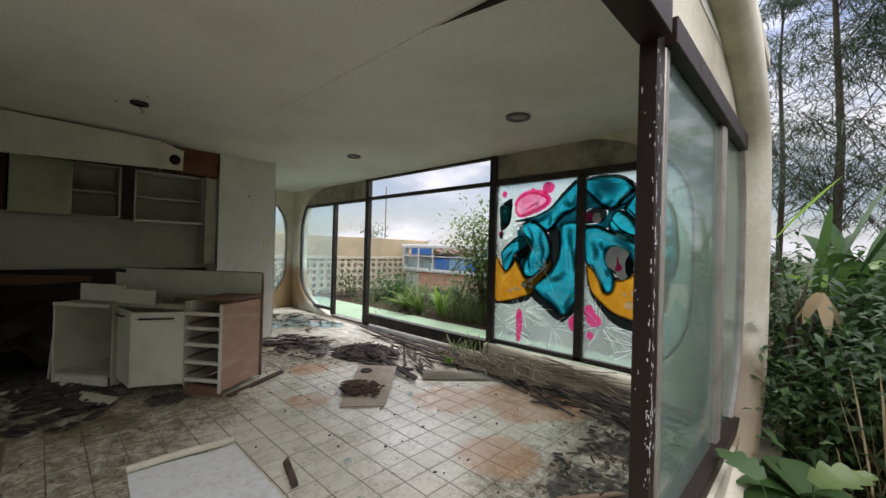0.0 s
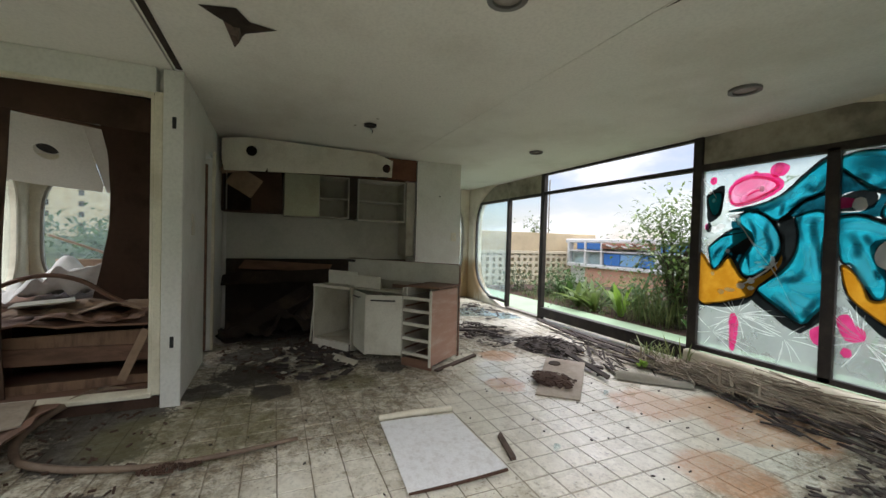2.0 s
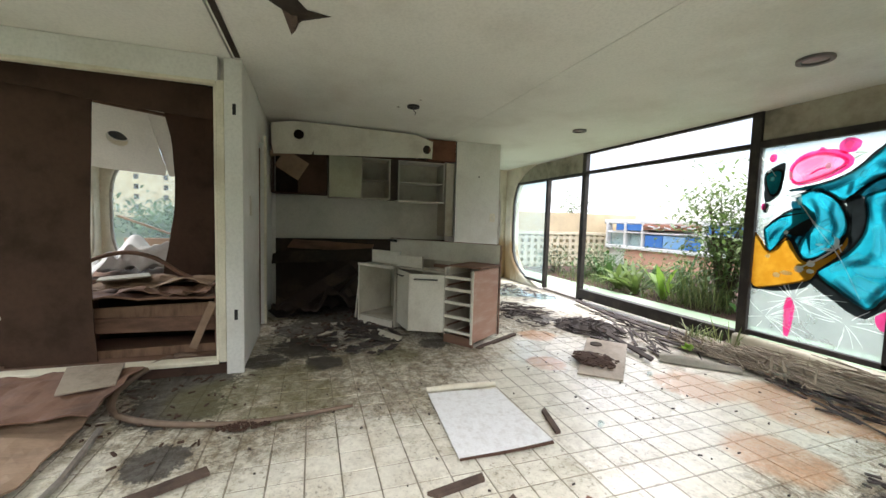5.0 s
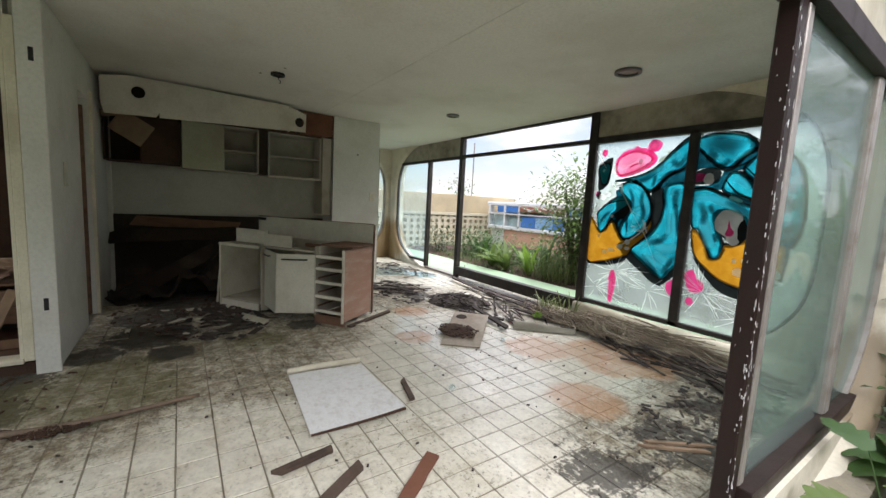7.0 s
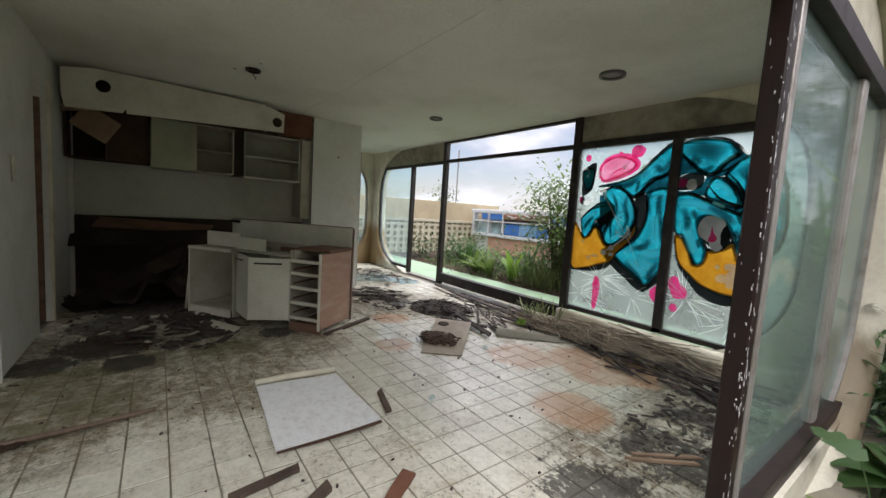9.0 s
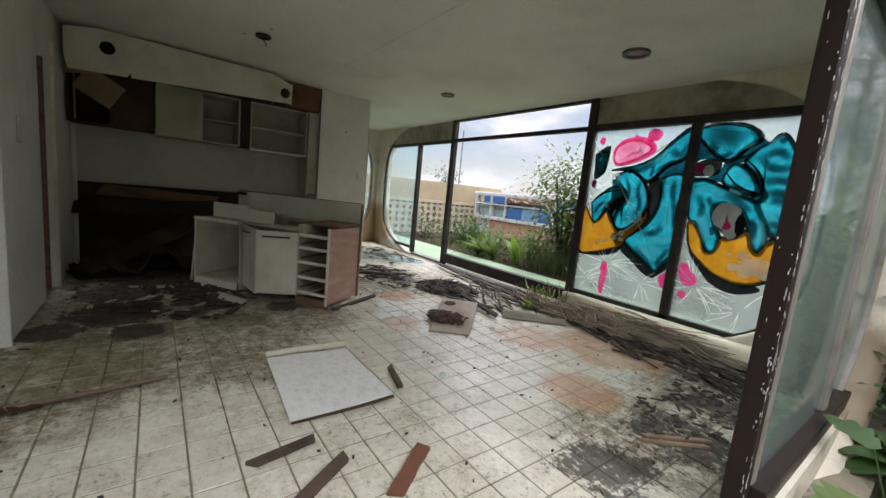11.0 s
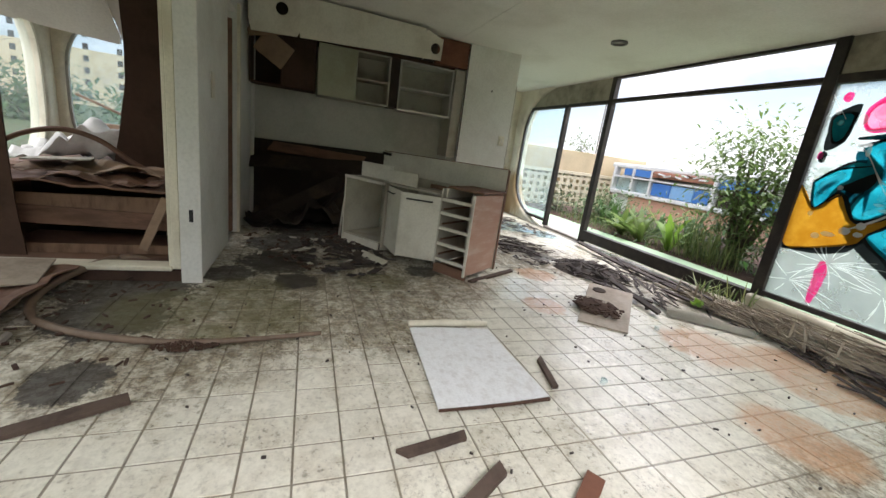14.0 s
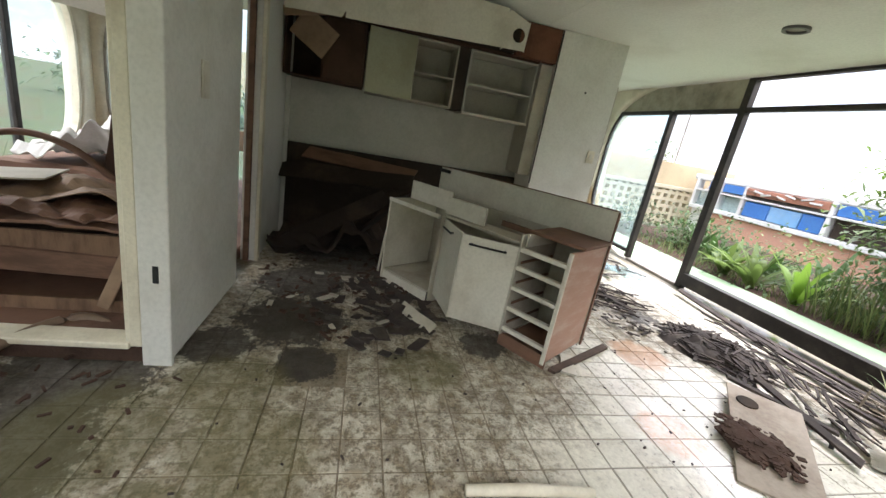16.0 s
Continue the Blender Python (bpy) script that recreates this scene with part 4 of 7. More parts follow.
plank("fallen_plank", (-5.4, -0.9, 0.02), (-5.9, 0.1, 0.55), 0.22, 0.02, M_VOID, "plank leaning in the kitchen corner, coloured dark for shade", 30)


def sheet(x0, y0, x1, y1, z, lift, nx=26, ny=20, seed=1, thick=0.006, scale=2.5, m=None, ragged=0.05):
    """A crumpled sheet with thickness: noise-folded, with an uneven outline."""
    bm = bmesh.new()
    grids = []
    for layer in (0, 1):
        g = []
        for i in range(nx + 1):
            row = []
            for j in range(ny + 1):
                u, v = i / nx, j / ny
                x, y = x0 + (x1 - x0) * u, y0 + (y1 - y0) * v
                p = Vector((x * scale + seed * 7.3, y * scale - seed * 3.1, seed))
                f = abs(noise.noise(p)) * 1.3 + 0.5 * abs(noise.noise(p * 2.3)) + 0.2 * noise.noise(p * 5)
                if i in (0, nx):
                    x += ragged * noise.noise(Vector((seed, y * 6, 0)))
                if j in (0, ny):
                    y += ragged * noise.noise(Vector((x * 6, seed, 4)))
                c = Vector((x, y, z + lift * max(0.0, f) + thick * layer))
                row.append(bm.verts.new(m @ c if m else c))
            g.append(row)
        grids.append(g)
    lo, hi = grids
    for i in range(nx):
        for j in range(ny):
            bm.faces.new((hi[i][j], hi[i + 1][j], hi[i + 1][j + 1], hi[i][j + 1]))
            bm.faces.new((lo[i][j], lo[i][j + 1], lo[i + 1][j + 1], lo[i + 1][j]))
    for i in range(nx):
        for j in (0, ny):
            bm.faces.new((lo[i][j], lo[i + 1][j], hi[i + 1][j], hi[i][j]))
    for j in range(ny):
        for i in (0, nx):
            bm.faces.new((lo[i][j], lo[i][j + 1], hi[i][j + 1], hi[i][j]))
    return bm


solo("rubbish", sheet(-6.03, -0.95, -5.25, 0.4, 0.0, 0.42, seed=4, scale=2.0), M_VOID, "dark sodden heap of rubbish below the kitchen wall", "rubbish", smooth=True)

# ---- partition details ----
solo("jamb_post", boxed(-3.558, -1.112, 0.0, -3.53, -0.985, CEIL - 0.004, 0.004), M_WALL, "white door post with hinge slots", "post", kind="structure")
solo("jamb_trim", boxed(-3.66, -1.165, 0.10, -3.535, -1.114, 2.31, 0.004), M_TRIM, "cream jamb of the bedroom opening", "trim", kind="structure")
solo("jamb_bead", boxed(-3.60, -1.19, 0.10, -3.55, -1.166, 2.298, 0.004), M_TRIM, "cream bead beside the bedroom opening", "trim", kind="structure")
solo("header_bead", boxed(-3.60, -3.10, 2.275, -3.522, -1.166, 2.299, 0.003), M_TRIM, "cream bead below the bedroom header", "trim", kind="structure")
for z in (2.10, 0.485):
    solo("hinge_slot", boxed(-3.533, -1.055, z - 0.042, -3.527, -1.03, z + 0.042, 0.001), M_BLACK, "dark hinge slot in the white door post", "hinge", "hinge slots")
solo("light_switch", soften(box(bmesh.new(), -3.99, -0.99, 1.28, -3.90, -0.978, 1.46), 0.004), M_CABINET, "yellowed blank switch plate on the partition", "switch")
sw = thing("light_switch", (-5.65, 2.21, 1.30), "yellowed light switch on the projecting wall", "switch")
part("plate", boxed(-5.65, 2.165, 1.29, -5.64, 2.25, 1.42, 0.003), M_TRIM, sw)
part("rocker", boxed(-5.64, 2.19, 1.33, -5.634, 2.225, 1.385, 0.002), M_CABINET, sw)
solo("nail_hole", disc(bmesh.new(), (-5.648, 1.96, 1.97), (1, 0, 0), 0, 0.012, 0.006, 10), M_BLACK, "dark nail hole in the white wall", "hole")
solo("door_post", boxed(-5.16, -1.0, 0.0, -5.08, -0.975, 2.2, 0.004), M_TRIM, "scuffed cream door post beside the kitchen", "post", kind="structure")
solo("door_edge", boxed(-5.05, -1.075, 0.02, -5.01, -1.035, 2.05, 0.003), M_BROWN, "split brown edge of a broken door", "door")
solo("wall_edge_board", boxed(-6.09, -0.998, 0.0, -6.04, -0.955, 2.2, 0.003), M_WALL, "white corner board of the kitchen", "trim", kind="structure")
solo("closet_edge", boxed(-5.648, 1.572, 0.98, -5.643, 1.584, 2.47, 0), M_BLACK, "dark open joint along the white wall", "trim", kind="structure")
solo("louvre_door", boxed(-6.25, 2.315, 0.02, -5.69, 2.345, 2.1, 0.004), M_CABINET_DIM, "grey slatted door folded against the closet wall", "door")

# ---- ceiling fittings ----
def downlight(x, y, r, label, mat=M_DULL):
    t = thing("downlight", (x, y, CEIL - 0.02), label, "ceiling light", "downlights")
    part("ring", disc(bmesh.new(), (x, y, CEIL - 0.010), (0, 0, 1), r * 0.72, r, 0.024, 28), mat, t)
    part("reflector", disc(bmesh.new(), (x, y, CEIL - 0.005), (0, 0, 1), 0, r * 0.715, 0.006, 24), M_VOID if mat is M_BLACK else M_ALU, t)
    return t


downlight(-4.33, 2.75, 0.085, "small dull metal downlight in the ceiling")
downlight(-1.92, 2.84, 0.105, "round dull metal downlight in the ceiling")
downlight(-1.75, 0.66, 0.10, "round dull metal downlight in the ceiling")
downlight(-4.18, 0.54, 0.065, "empty black downlight hole with loose wire", M_BLACK)
solo("loose_wire", tube(bmesh.new(), [(-4.18, 0.54, CEIL), (-4.17, 0.545, 2.43), (-4.15, 0.56, 2.41), (-4.14, 0.55, 2.385)], 0.004, 5), M_BLACK, "short wire hanging from a downlight hole", "wire")
for x, y in ((-3.95, 0.56), (-4.28, 0.40)):
    solo("screw_mark", disc(bmesh.new(), (x, y, CEIL - 0.003), (0, 0, 1), 0, 0.014, 0.006, 8), M_CABINET_DIM, "small patch of filler on the ceiling", "patch", "filler patches")


def torn_flap(pts, z, sag, seed):
    """A ragged flap of ceiling paper that hangs down."""
    bm = bmesh.new()
    top = [bm.verts.new((x, y, CEIL - 0.004)) for x, y in pts]
    cx, cy = sum(p[0] for p in pts) / len(pts), sum(p[1] for p in pts) / len(pts)
    low = [bm.verts.new((cx + (x - cx) * 0.55, cy + (y - cy) * 0.55, CEIL - 0.006 - sag * (0.4 + 0.6 * abs(noise.noise(Vector((x * 9, y * 9, seed))))))) for x, y in pts]
    n = len(pts)
    for i in range(n):
        bm.faces.new((top[i], top[(i + 1) % n], low[(i + 1) % n], low[i]))
    bm.faces.new(low)
    return bm


solo("ceiling_tear", torn_flap([(-2.50, -0.74), (-2.62, -0.62), (-2.86, -0.60), (-2.72, -0.53), (-2.60, -0.36), (-2.57, -0.50), (-2.45, -0.56)], CEIL, 0.03, 2), M_VOID, "torn hole in the ceiling with curled edges", "hole")
solo("ceiling_tear", torn_flap([(-2.60, -0.64), (-2.84, -0.60), (-2.76, -0.55), (-2.62, -0.55)], CEIL, 0.10, 3), M_RAWWOOD, "curled flap hanging from the torn ceiling", "flap")
solo("ceiling_gap", boxed(-3.50, -1.03, CEIL - 0.006, -0.6, -0.99, CEIL - 0.002, 0.0), M_VOID, "dark open joint along the ceiling", "gap", kind="structure")
solo("ceiling_tear", torn_flap([(-0.66, 1.30), (-1.0, 1.42), (-1.5, 1.41), (-1.15, 1.47), (-0.75, 1.52)], CEIL, 0.02, 5), M_VOID, "long dark tear along a ceiling joint", "gap")


# ---- things on the floor of the main room ----
def quad_board(corners, thick, material, name, label, category):
    """A thin board with the given plan and heights."""
    bm = bmesh.new()
    lo = [bm.verts.new(c) for c in corners]
    hi = [bm.verts.new((c[0], c[1], c[2] + thick)) for c in corners]
    n = len(corners)
    bm.faces.new(hi)
    bm.faces.new(lo[::-1])
    for i in range(n):
        bm.faces.new((lo[i], lo[(i + 1) % n], hi[(i + 1) % n], hi[i]))
    return solo(name, soften(bm, 0.002), material, label, category)


panel = thing("fallen_sheet", (-2.35, 0.6, 0), "dirty white panel with a rolled edge on the tiles", "panel")


def white_panel_mesh():
    bm = bmesh.new()
    n = 10
    rows = []
    for i in range(n + 1):
        k = i / n
        a = Vector((-2.74, 0.345, 0)).lerp(Vector((-1.942, 0.287, 0)), k)
        b = Vector((-2.70, 0.885, 0)).lerp(Vector((-1.927, 0.862, 0)), k)
        row = []
        for j in range(9):
            q = j / 8
            p = a.lerp(b, q)
            up = 0.012 + 0.02 * q * k * k + 0.004 * math.sin(5 * q + 3 * k)
            row.append((bm.verts.new((p.x, p.y, up)), bm.verts.new((p.x, p.y, up + 0.006))))
        rows.append(row)
    for r0, r1 in zip(rows, rows[1:]):
        for j in range(8):
            bm.faces.new((r0[j][1], r1[j][1], r1[j + 1][1], r0[j + 1][1]))
            bm.faces.new((r0[j][0], r0[j + 1][0], r1[j + 1][0], r1[j][0]))
        for j in (0, 8):
            bm.faces.new((r0[j][0], r1[j][0], r1[j][1], r0[j][1]))
    for r in (rows[0], rows[-1]):
        for j in range(8):
            bm.faces.new((r[j][0], r[j][1], r[j + 1][1], r[j + 1][0]))
    return bm


part("sheet", white_panel_mesh(), M_BOARD, panel)
part("rotten_edge", tube(bmesh.new(), [(-1.938, 0.29, 0.012), (-1.93, 0.5, 0.014), (-1.925, 0.7, 0.020), (-1.92, 0.86, 0.030)], [0.007, 0.009, 0.008, 0.010], 5), M_ROT_DARK, panel, "dark rotten bare edge")
part("rolled_edge", tube(bmesh.new(), [(-2.775, 0.345, 0.028), (-2.765, 0.6, 0.032), (-2.745, 0.89, 0.028)], [0.022, 0.026, 0.020], 8), M_TRIM, panel, "rolled yellowed edge", True)

SLATS = "sticks on the floor"
for a, b, w, th, mat in (((-1.72, 0.08), (-1.77, 0.37), 0.045, 0.02, M_STICK), ((-1.28, 0.52), (-1.47, 0.77), 0.070, 0.014, M_REDBROWN),
                         ((-1.42, 0.18), (-1.57, 0.42), 0.05, 0.022, M_STICK), ((-2.30, 1.04), (-2.02, 0.965), 0.035, 0.02, M_STICK),
                         ((-1.95, -1.45), (-2.18, -0.97), 0.06, 0.02, M_STICK), ((-0.96, 1.86), (-0.74, 2.14), 0.022, 0.014, M_TAN),
                         ((-0.99, 1.90), (-0.77, 2.20), 0.022, 0.012, M_TAN), ((-5.22, 2.02), (-4.82, 2.56), 0.06, 0.03, M_ASH),
                         ((-3.60, 1.10), (-3.95, 1.72), 0.05, 0.02, M_STICK)):
    plank("stick", (*a, 0.004), (*b, 0.008), w, th, mat, "reddish splintered stick on the tiles" if mat is M_REDBROWN else "pale split lath on the floor" if mat is M_TAN else "grey soaked batten on the floor" if mat is M_ASH else "dark brown splintered stick on the tiles", 0, SLATS, "stick")
plank("white_fragment", (-4.35, 0.22, 0.03), (-4.02, 0.42, 0.02), 0.11, 0.015, M_CABINET, "white broken cabinet piece below the base cabinet", 8, "", "board")
plank("white_fragment", (-3.85, 1.35, 0.006), (-3.62, 1.25, 0.006), 0.09, 0.012, M_CABINET, "white scrap beside the base cabinet", 0, "", "board")

# slab with earth on it, leaning on the debris
quad_board([(-2.80, 1.70, 0.003), (-2.57, 1.98, 0.003), (-3.20, 2.62, 0.06), (-3.50, 2.36, 0.06)], 0.012, M_SLAB, "stone_slab", "pale square board with a round hole under earth", "board")


def heap_mesh(cx, cy, z, rx, ry, h, seed, slope=(0, 0), n=22):
    """A lump of loose earth."""
    bm = bmesh.new()
    rows = []
    for i in range(7):
        k = i / 6
        row = []
        for j in range(n):
            a = 2 * math.pi * j / n
            wob = 1 + 0.35 * noise.noise(Vector((math.cos(a) * 1.7, math.sin(a) * 1.7, seed)))
            x, y = cx + rx * k * wob * math.cos(a), cy + ry * k * wob * math.sin(a)
            zz = z + h * (1 - k * k) * (1 + 0.6 * noise.noise(Vector((x * 11, y * 11, seed)))) + slope[0] * (x - cx) + slope[1] * (y - cy)
            row.append(bm.verts.new((x, y, zz)))
        rows.append(row)
    for r0, r1 in zip(rows, rows[1:]):
        for j in range(n):
            if r0 is rows[0]:
                continue
            bm.faces.new((r0[j], r0[(j + 1) % n], r1[(j + 1) % n], r1[j]))
    bmesh.ops.delete(bm, geom=rows[0][1:], context="VERTS")
    for j in range(n):
        bm.faces.new((rows[0][0], rows[1][j], rows[1][(j + 1) % n]))
    bm.faces.new([bm.verts.new((v.co.x, v.co.y, v.co.z - 0.004)) for v in rows[-1]][::-1])
    return bm


solo("earth_mound", heap_mesh(-2.99, 2.04, 0.034, 0.19, 0.16, 0.032, 3, (-0.045, 0.045), 30), M_SOIL, "crumbly dark brown earth on the pale board", "earth")
solo("earth_hole", disc(bmesh.new(), (-3.30, 2.31, 0.066), (0.06, -0.06, 1), 0, 0.06, 0.010, 20), M_VOID, "round dark hole in the pale board", "hole")


def strips_mesh(cx, cy, rx, ry, count, seed, l0, l1, w, heading=None, top=0.12, z0=0.01):
    """Many thin broken strips, tumbled over one another."""
    rnd = random.Random(seed)
    bm = bmesh.new()
    for _ in range(count):
        r, a = math.sqrt(rnd.random()), rnd.uniform(0, 2 * math.pi)
        x, y = cx + rx * r * math.cos(a), cy + ry * r * math.sin(a)
        h = rnd.uniform(0, math.pi) if heading is None else radians(heading + rnd.gauss(0, 16))
        ln, ww = rnd.uniform(l0, l1), w * rnd.uniform(0.5, 1.5)
        z = z0 + top * (1 - r) * rnd.random()
        m = pose(x, y, z + 0.01, rnd.uniform(-14, 14), rnd.uniform(-7, 7), math.degrees(h))
        box(bm, -ln / 2, -ww / 2, 0, ln / 2, ww / 2, 0.008, m)
    return bm


solo("soil_clods", strips_mesh(-2.99, 2.04, 0.23, 0.19, 150, 31, 0.010, 0.04, 0.024, None, 0.035, 0.028), M_SOIL, "loose clods of dark brown earth", "earth", kind="stuff")
heap = thing("debris_pile", (-4.0, 2.85, 0), "heap of black rotten strips on the tiles", "debris")
part("base_mound", heap_mesh(-4.02, 2.80, 0.0, 0.42, 0.34, 0.09, 6), M_ASH, heap)
tagged(part("litter", strips_mesh(-4.0, 2.82, 0.44, 0.36, 230, 1, 0.05, 0.24, 0.016), M_ASH, heap), kind="stuff")
tagged(part("litter", strips_mesh(-3.45, 2.92, 0.42, 0.30, 40, 2, 0.10, 0.36, 0.02, -30), M_ASH, heap), kind="stuff")
solo("rotten_strips", strips_mesh(-3.3, 3.42, 1.4, 0.14, 40, 3, 0.2, 0.8, 0.022, -3, 0.12), M_ASH, "long rotten strips strewn below the windows", "debris", kind="stuff")
solo("rotten_strips", strips_mesh(-1.5, 3.30, 0.75, 0.30, 90, 4, 0.08, 0.4, 0.02, -14, 0.08), M_ASH, "grey rotten litter below the painted panes", "debris", kind="stuff")
solo("dead_stems", strips_mesh(-2.4, 3.45, 0.9, 0.24, 260, 5, 0.2, 0.6, 0.007, -6, 0.14, 0.04), M_TWIG, "dry brown stems along the window sill", "dead plants", kind="stuff")
solo("dead_stems", strips_mesh(-1.95, 3.62, 1.05, 0.12, 200, 16, 0.15, 0.55, 0.007, -3, 0.20, 0.05), M_TWIG, "dry brown stems heaped against the cream lip", "dead plants", kind="stuff")
solo("kitchen_rubble", strips_mesh(-4.35, 0.05, 0.65, 0.45, 70, 17, 0.04, 0.16, 0.07, None, 0.03), M_ASH, "dark broken scraps below the base cabinet", "debris", kind="stuff")
solo("dark_litter", strips_mesh(-0.95, 2.7, 0.30, 0.75, 110, 6, 0.02, 0.08, 0.018, None, 0.03), M_ASH, "black soaked litter beside the entrance post", "debris", kind="stuff")
solo("dark_litter", strips_mesh(-4.7, -0.15, 0.9, 0.75, 120, 7, 0.02, 0.10, 0.022, None, 0.02), M_SOIL, "muddy litter on the kitchen floor", "debris", kind="stuff")
solo("pale_chips", strips_mesh(-4.3, -0.2, 0.7, 0.5, 16, 8, 0.03, 0.09, 0.05, None, 0.03), M_CONC, "pale broken chips on the kitchen floor", "debris", kind="stuff")
solo("dark_litter", strips_mesh(-4.75, 2.2, 0.6, 0.35, 90, 9, 0.02, 0.11, 0.02, None, 0.03), M_ASH, "black litter beside the debris heap", "debris", kind="stuff")
solo("floor_crumbs", strips_mesh(-2.6, 1.1, 1.9, 2.1, 130, 10, 0.005, 0.022, 0.007, None, 0.004, -0.004), M_ASH, "dark crumbs scattered over the tiles", "crumbs", kind="stuff")
solo("floor_crumbs", strips_mesh(-3.1, -1.3, 0.8, 0.45, 70, 11, 0.01, 0.06, 0.012, None, 0.012), M_SOIL, "brown chips and bark on the muddy floor", "crumbs", kind="stuff")
for i, (a, b) in enumerate((((-4.6, 3.62), (-2.9, 3.58)), ((-4.3, 3.50), (-3.1, 3.38)), ((-5.3, 3.60), (-4.2, 3.45)), ((-3.4, 3.22), (-2.4, 3.30)), ((-2.3, 3.40), (-1.0, 3.46)), ((-3.55, 2.70), (-2.85, 2.58)), ((-3.6, 2.5), (-3.05, 2.75)))):
    plank("rotten_batten", (*a, 0.03 + 0.012 * (i % 3)), (*b, 0.03), 0.055, 0.02, M_ASH, "long black rotten batten below the windows", 6 * (i % 3), "rotten battens", "batten")


def carpet_roll():
    bm = bmesh.new()
    a, b = Vector((-2.92, 2.74, 0)), Vector((-2.46, 3.20, 0))
    d = (b - a).normalized()
    side_v = Vector((-d.y, d.x, 0))
    rows = []
    for i in range(13):
        p = a.lerp(b, i / 12)
        row = []
        for j in range(11):
            t = j / 10
            ang = -0.4 + 3.4 * t
            r = 0.055 + 0.02 * math.sin(i * 0.5)
            row.append(bm.verts.new(p + side_v * (0.16 * (t - 0.5) - r * 0.4 * math.cos(ang)) + Vector((0, 0, 0.012 + 0.8 * r * max(0, math.sin(ang))))))
        rows.append(row)
    for r0, r1 in zip(rows, rows[1:]):
        for j in range(10):
            bm.faces.new((r0[j], r1[j], r1[j + 1], r0[j + 1]))
    geo = bmesh.ops.solidify(bm, geom=bm.faces[:], thickness=0.008)
    return bm


solo("carpet_scrap", carpet_roll(), M_CONC, "curled beige scrap of flooring on the tiles", "flooring scrap", smooth=True)
for x, y, r in ((-2.05, 1.30, 0.035), (-3.02, 2.62, 0.05), (-2.62, 2.30, 0.045)):
    solo("glass_shard", tube(bmesh.new(), [(x, y, 0.001), (x + 0.02, y + 0.01, 0.005)], [r, r * 0.8], 5), M_FROST if r < 0.05 else M_ASH, "pale glass shard on the tiles" if r < 0.05 else "dark flake on the tiles", "shard", "shards on the floor")
quad_board([(-6.85, 2.75, 0.008), (-6.15, 2.55, 0.008), (-5.85, 3.15, 0.03), (-6.70, 3.35, 0.03)], 0.006, M_FROST, "glass_sheet", "pale blue pane lying on the floor", "glass pane")
quad_board([(-6.2, 3.2, 0.01), (-5.7, 3.15, 0.01), (-5.6, 3.5, 0.02), (-6.1, 3.55, 0.02)], 0.006, M_FROST, "glass_sheet", "broken pale pane lying on the floor", "glass pane")
solo("rotten_strips", strips_mesh(-6.4, 3.1, 1.0, 0.45, 40, 12, 0.06, 0.3, 0.04, None, 0.02), M_ASH, "dark scraps on the far floor", "debris", kind="stuff")
solo("rotten_strips", strips_mesh(-5.1, 2.35, 0.5, 0.4, 50, 13, 0.06, 0.4, 0.02, 50, 0.03), M_ASH, "dark scraps on the floor beyond the cabinet", "debris", kind="stuff")

# bent hoop on the floor and loose sheets beside the bedroom
hoop = [(-3.72, -1.28, 0.05), (-3.78, -1.50, 0.10), (-3.55, -1.66, 0.09), (-3.20, -1.72, 0.06), (-2.93, -1.62, 0.035), (-2.76, -1.38, 0.03), (-2.66, -1.10, 0.03), (-2.62, -0.85, 0.028), (-2.64, -0.55, 0.024), (-2.70, -0.20, 0.018)]


def smooth_path(pts, per=6):
    """A rounder path through points (Catmull-Rom)."""
    p = [Vector(q) for q in pts]
    out = []
    for i in range(len(p) - 1):
        a, b, c, d = p[max(i - 1, 0)], p[i], p[i + 1], p[min(i + 2, len(p) - 1)]
        for k in range(per):
            t = k / per
            out.append(0.5 * ((2 * b) + (c - a) * t + (2 * a - 5 * b + 4 * c - d) * t * t + (3 * b - a - 3 * c + d) * t ** 3))
    return out + [p[-1]]


path_h = smooth_path(hoop)
solo("bent_moulding", tube(bmesh.new(), path_h, [0.030 - 0.018 * i / len(path_h) for i in range(len(path_h))], 8), M_HOOP, "bent brown wooden hoop lying on the wet floor", "moulding", smooth=True)
solo("rust_crumbs", strips_mesh(-2.60, -0.86, 0.06, 0.15, 220, 14, 0.005, 0.020, 0.010, None, 0.02), M_ROT_DARK, "red rotten wood crumbs beside the bent hoop", "crumbs", kind="stuff")
solo("plywood_sheet", sheet(-3.75, -2.75, -2.05, -1.72, 0.02, 0.10, seed=8, scale=1.4, thick=0.01), M_TAN, "curled tan plywood sheet on the floor", "plywood")
solo("plywood_sheet", sheet(-3.50, -2.5, -2.7, -1.66, 0.10, 0.08, seed=9, scale=1.6, thick=0.008), M_BROWN, "broken brown plywood sheet on the floor", "plywood")
quad_board([(-3.45, -2.1, 0.17), (-3.0, -1.95, 0.15), (-3.15, -1.7, 0.13), (-3.55, -1.8, 0.14)], 0.012, M_SLAB, "carpet_piece", "grey carpet offcut on the plywood", "offcut")
solo("metal_strip", tube(bmesh.new(), [(-2.75, -1.62, 0.03), (-2.3, -1.58, 0.02), (-1.75, -1.60, 0.02)], 0.018, 6), M_ALU, "pale metal strip along the plywood", "metal strip")


M_SLAT = worn("brown_slat", (0.20, 0.115, 0.065), (0.075, 0.042, 0.026), 0.75, 4.0, 0.7, 26, stretch=(1, 4, 1))

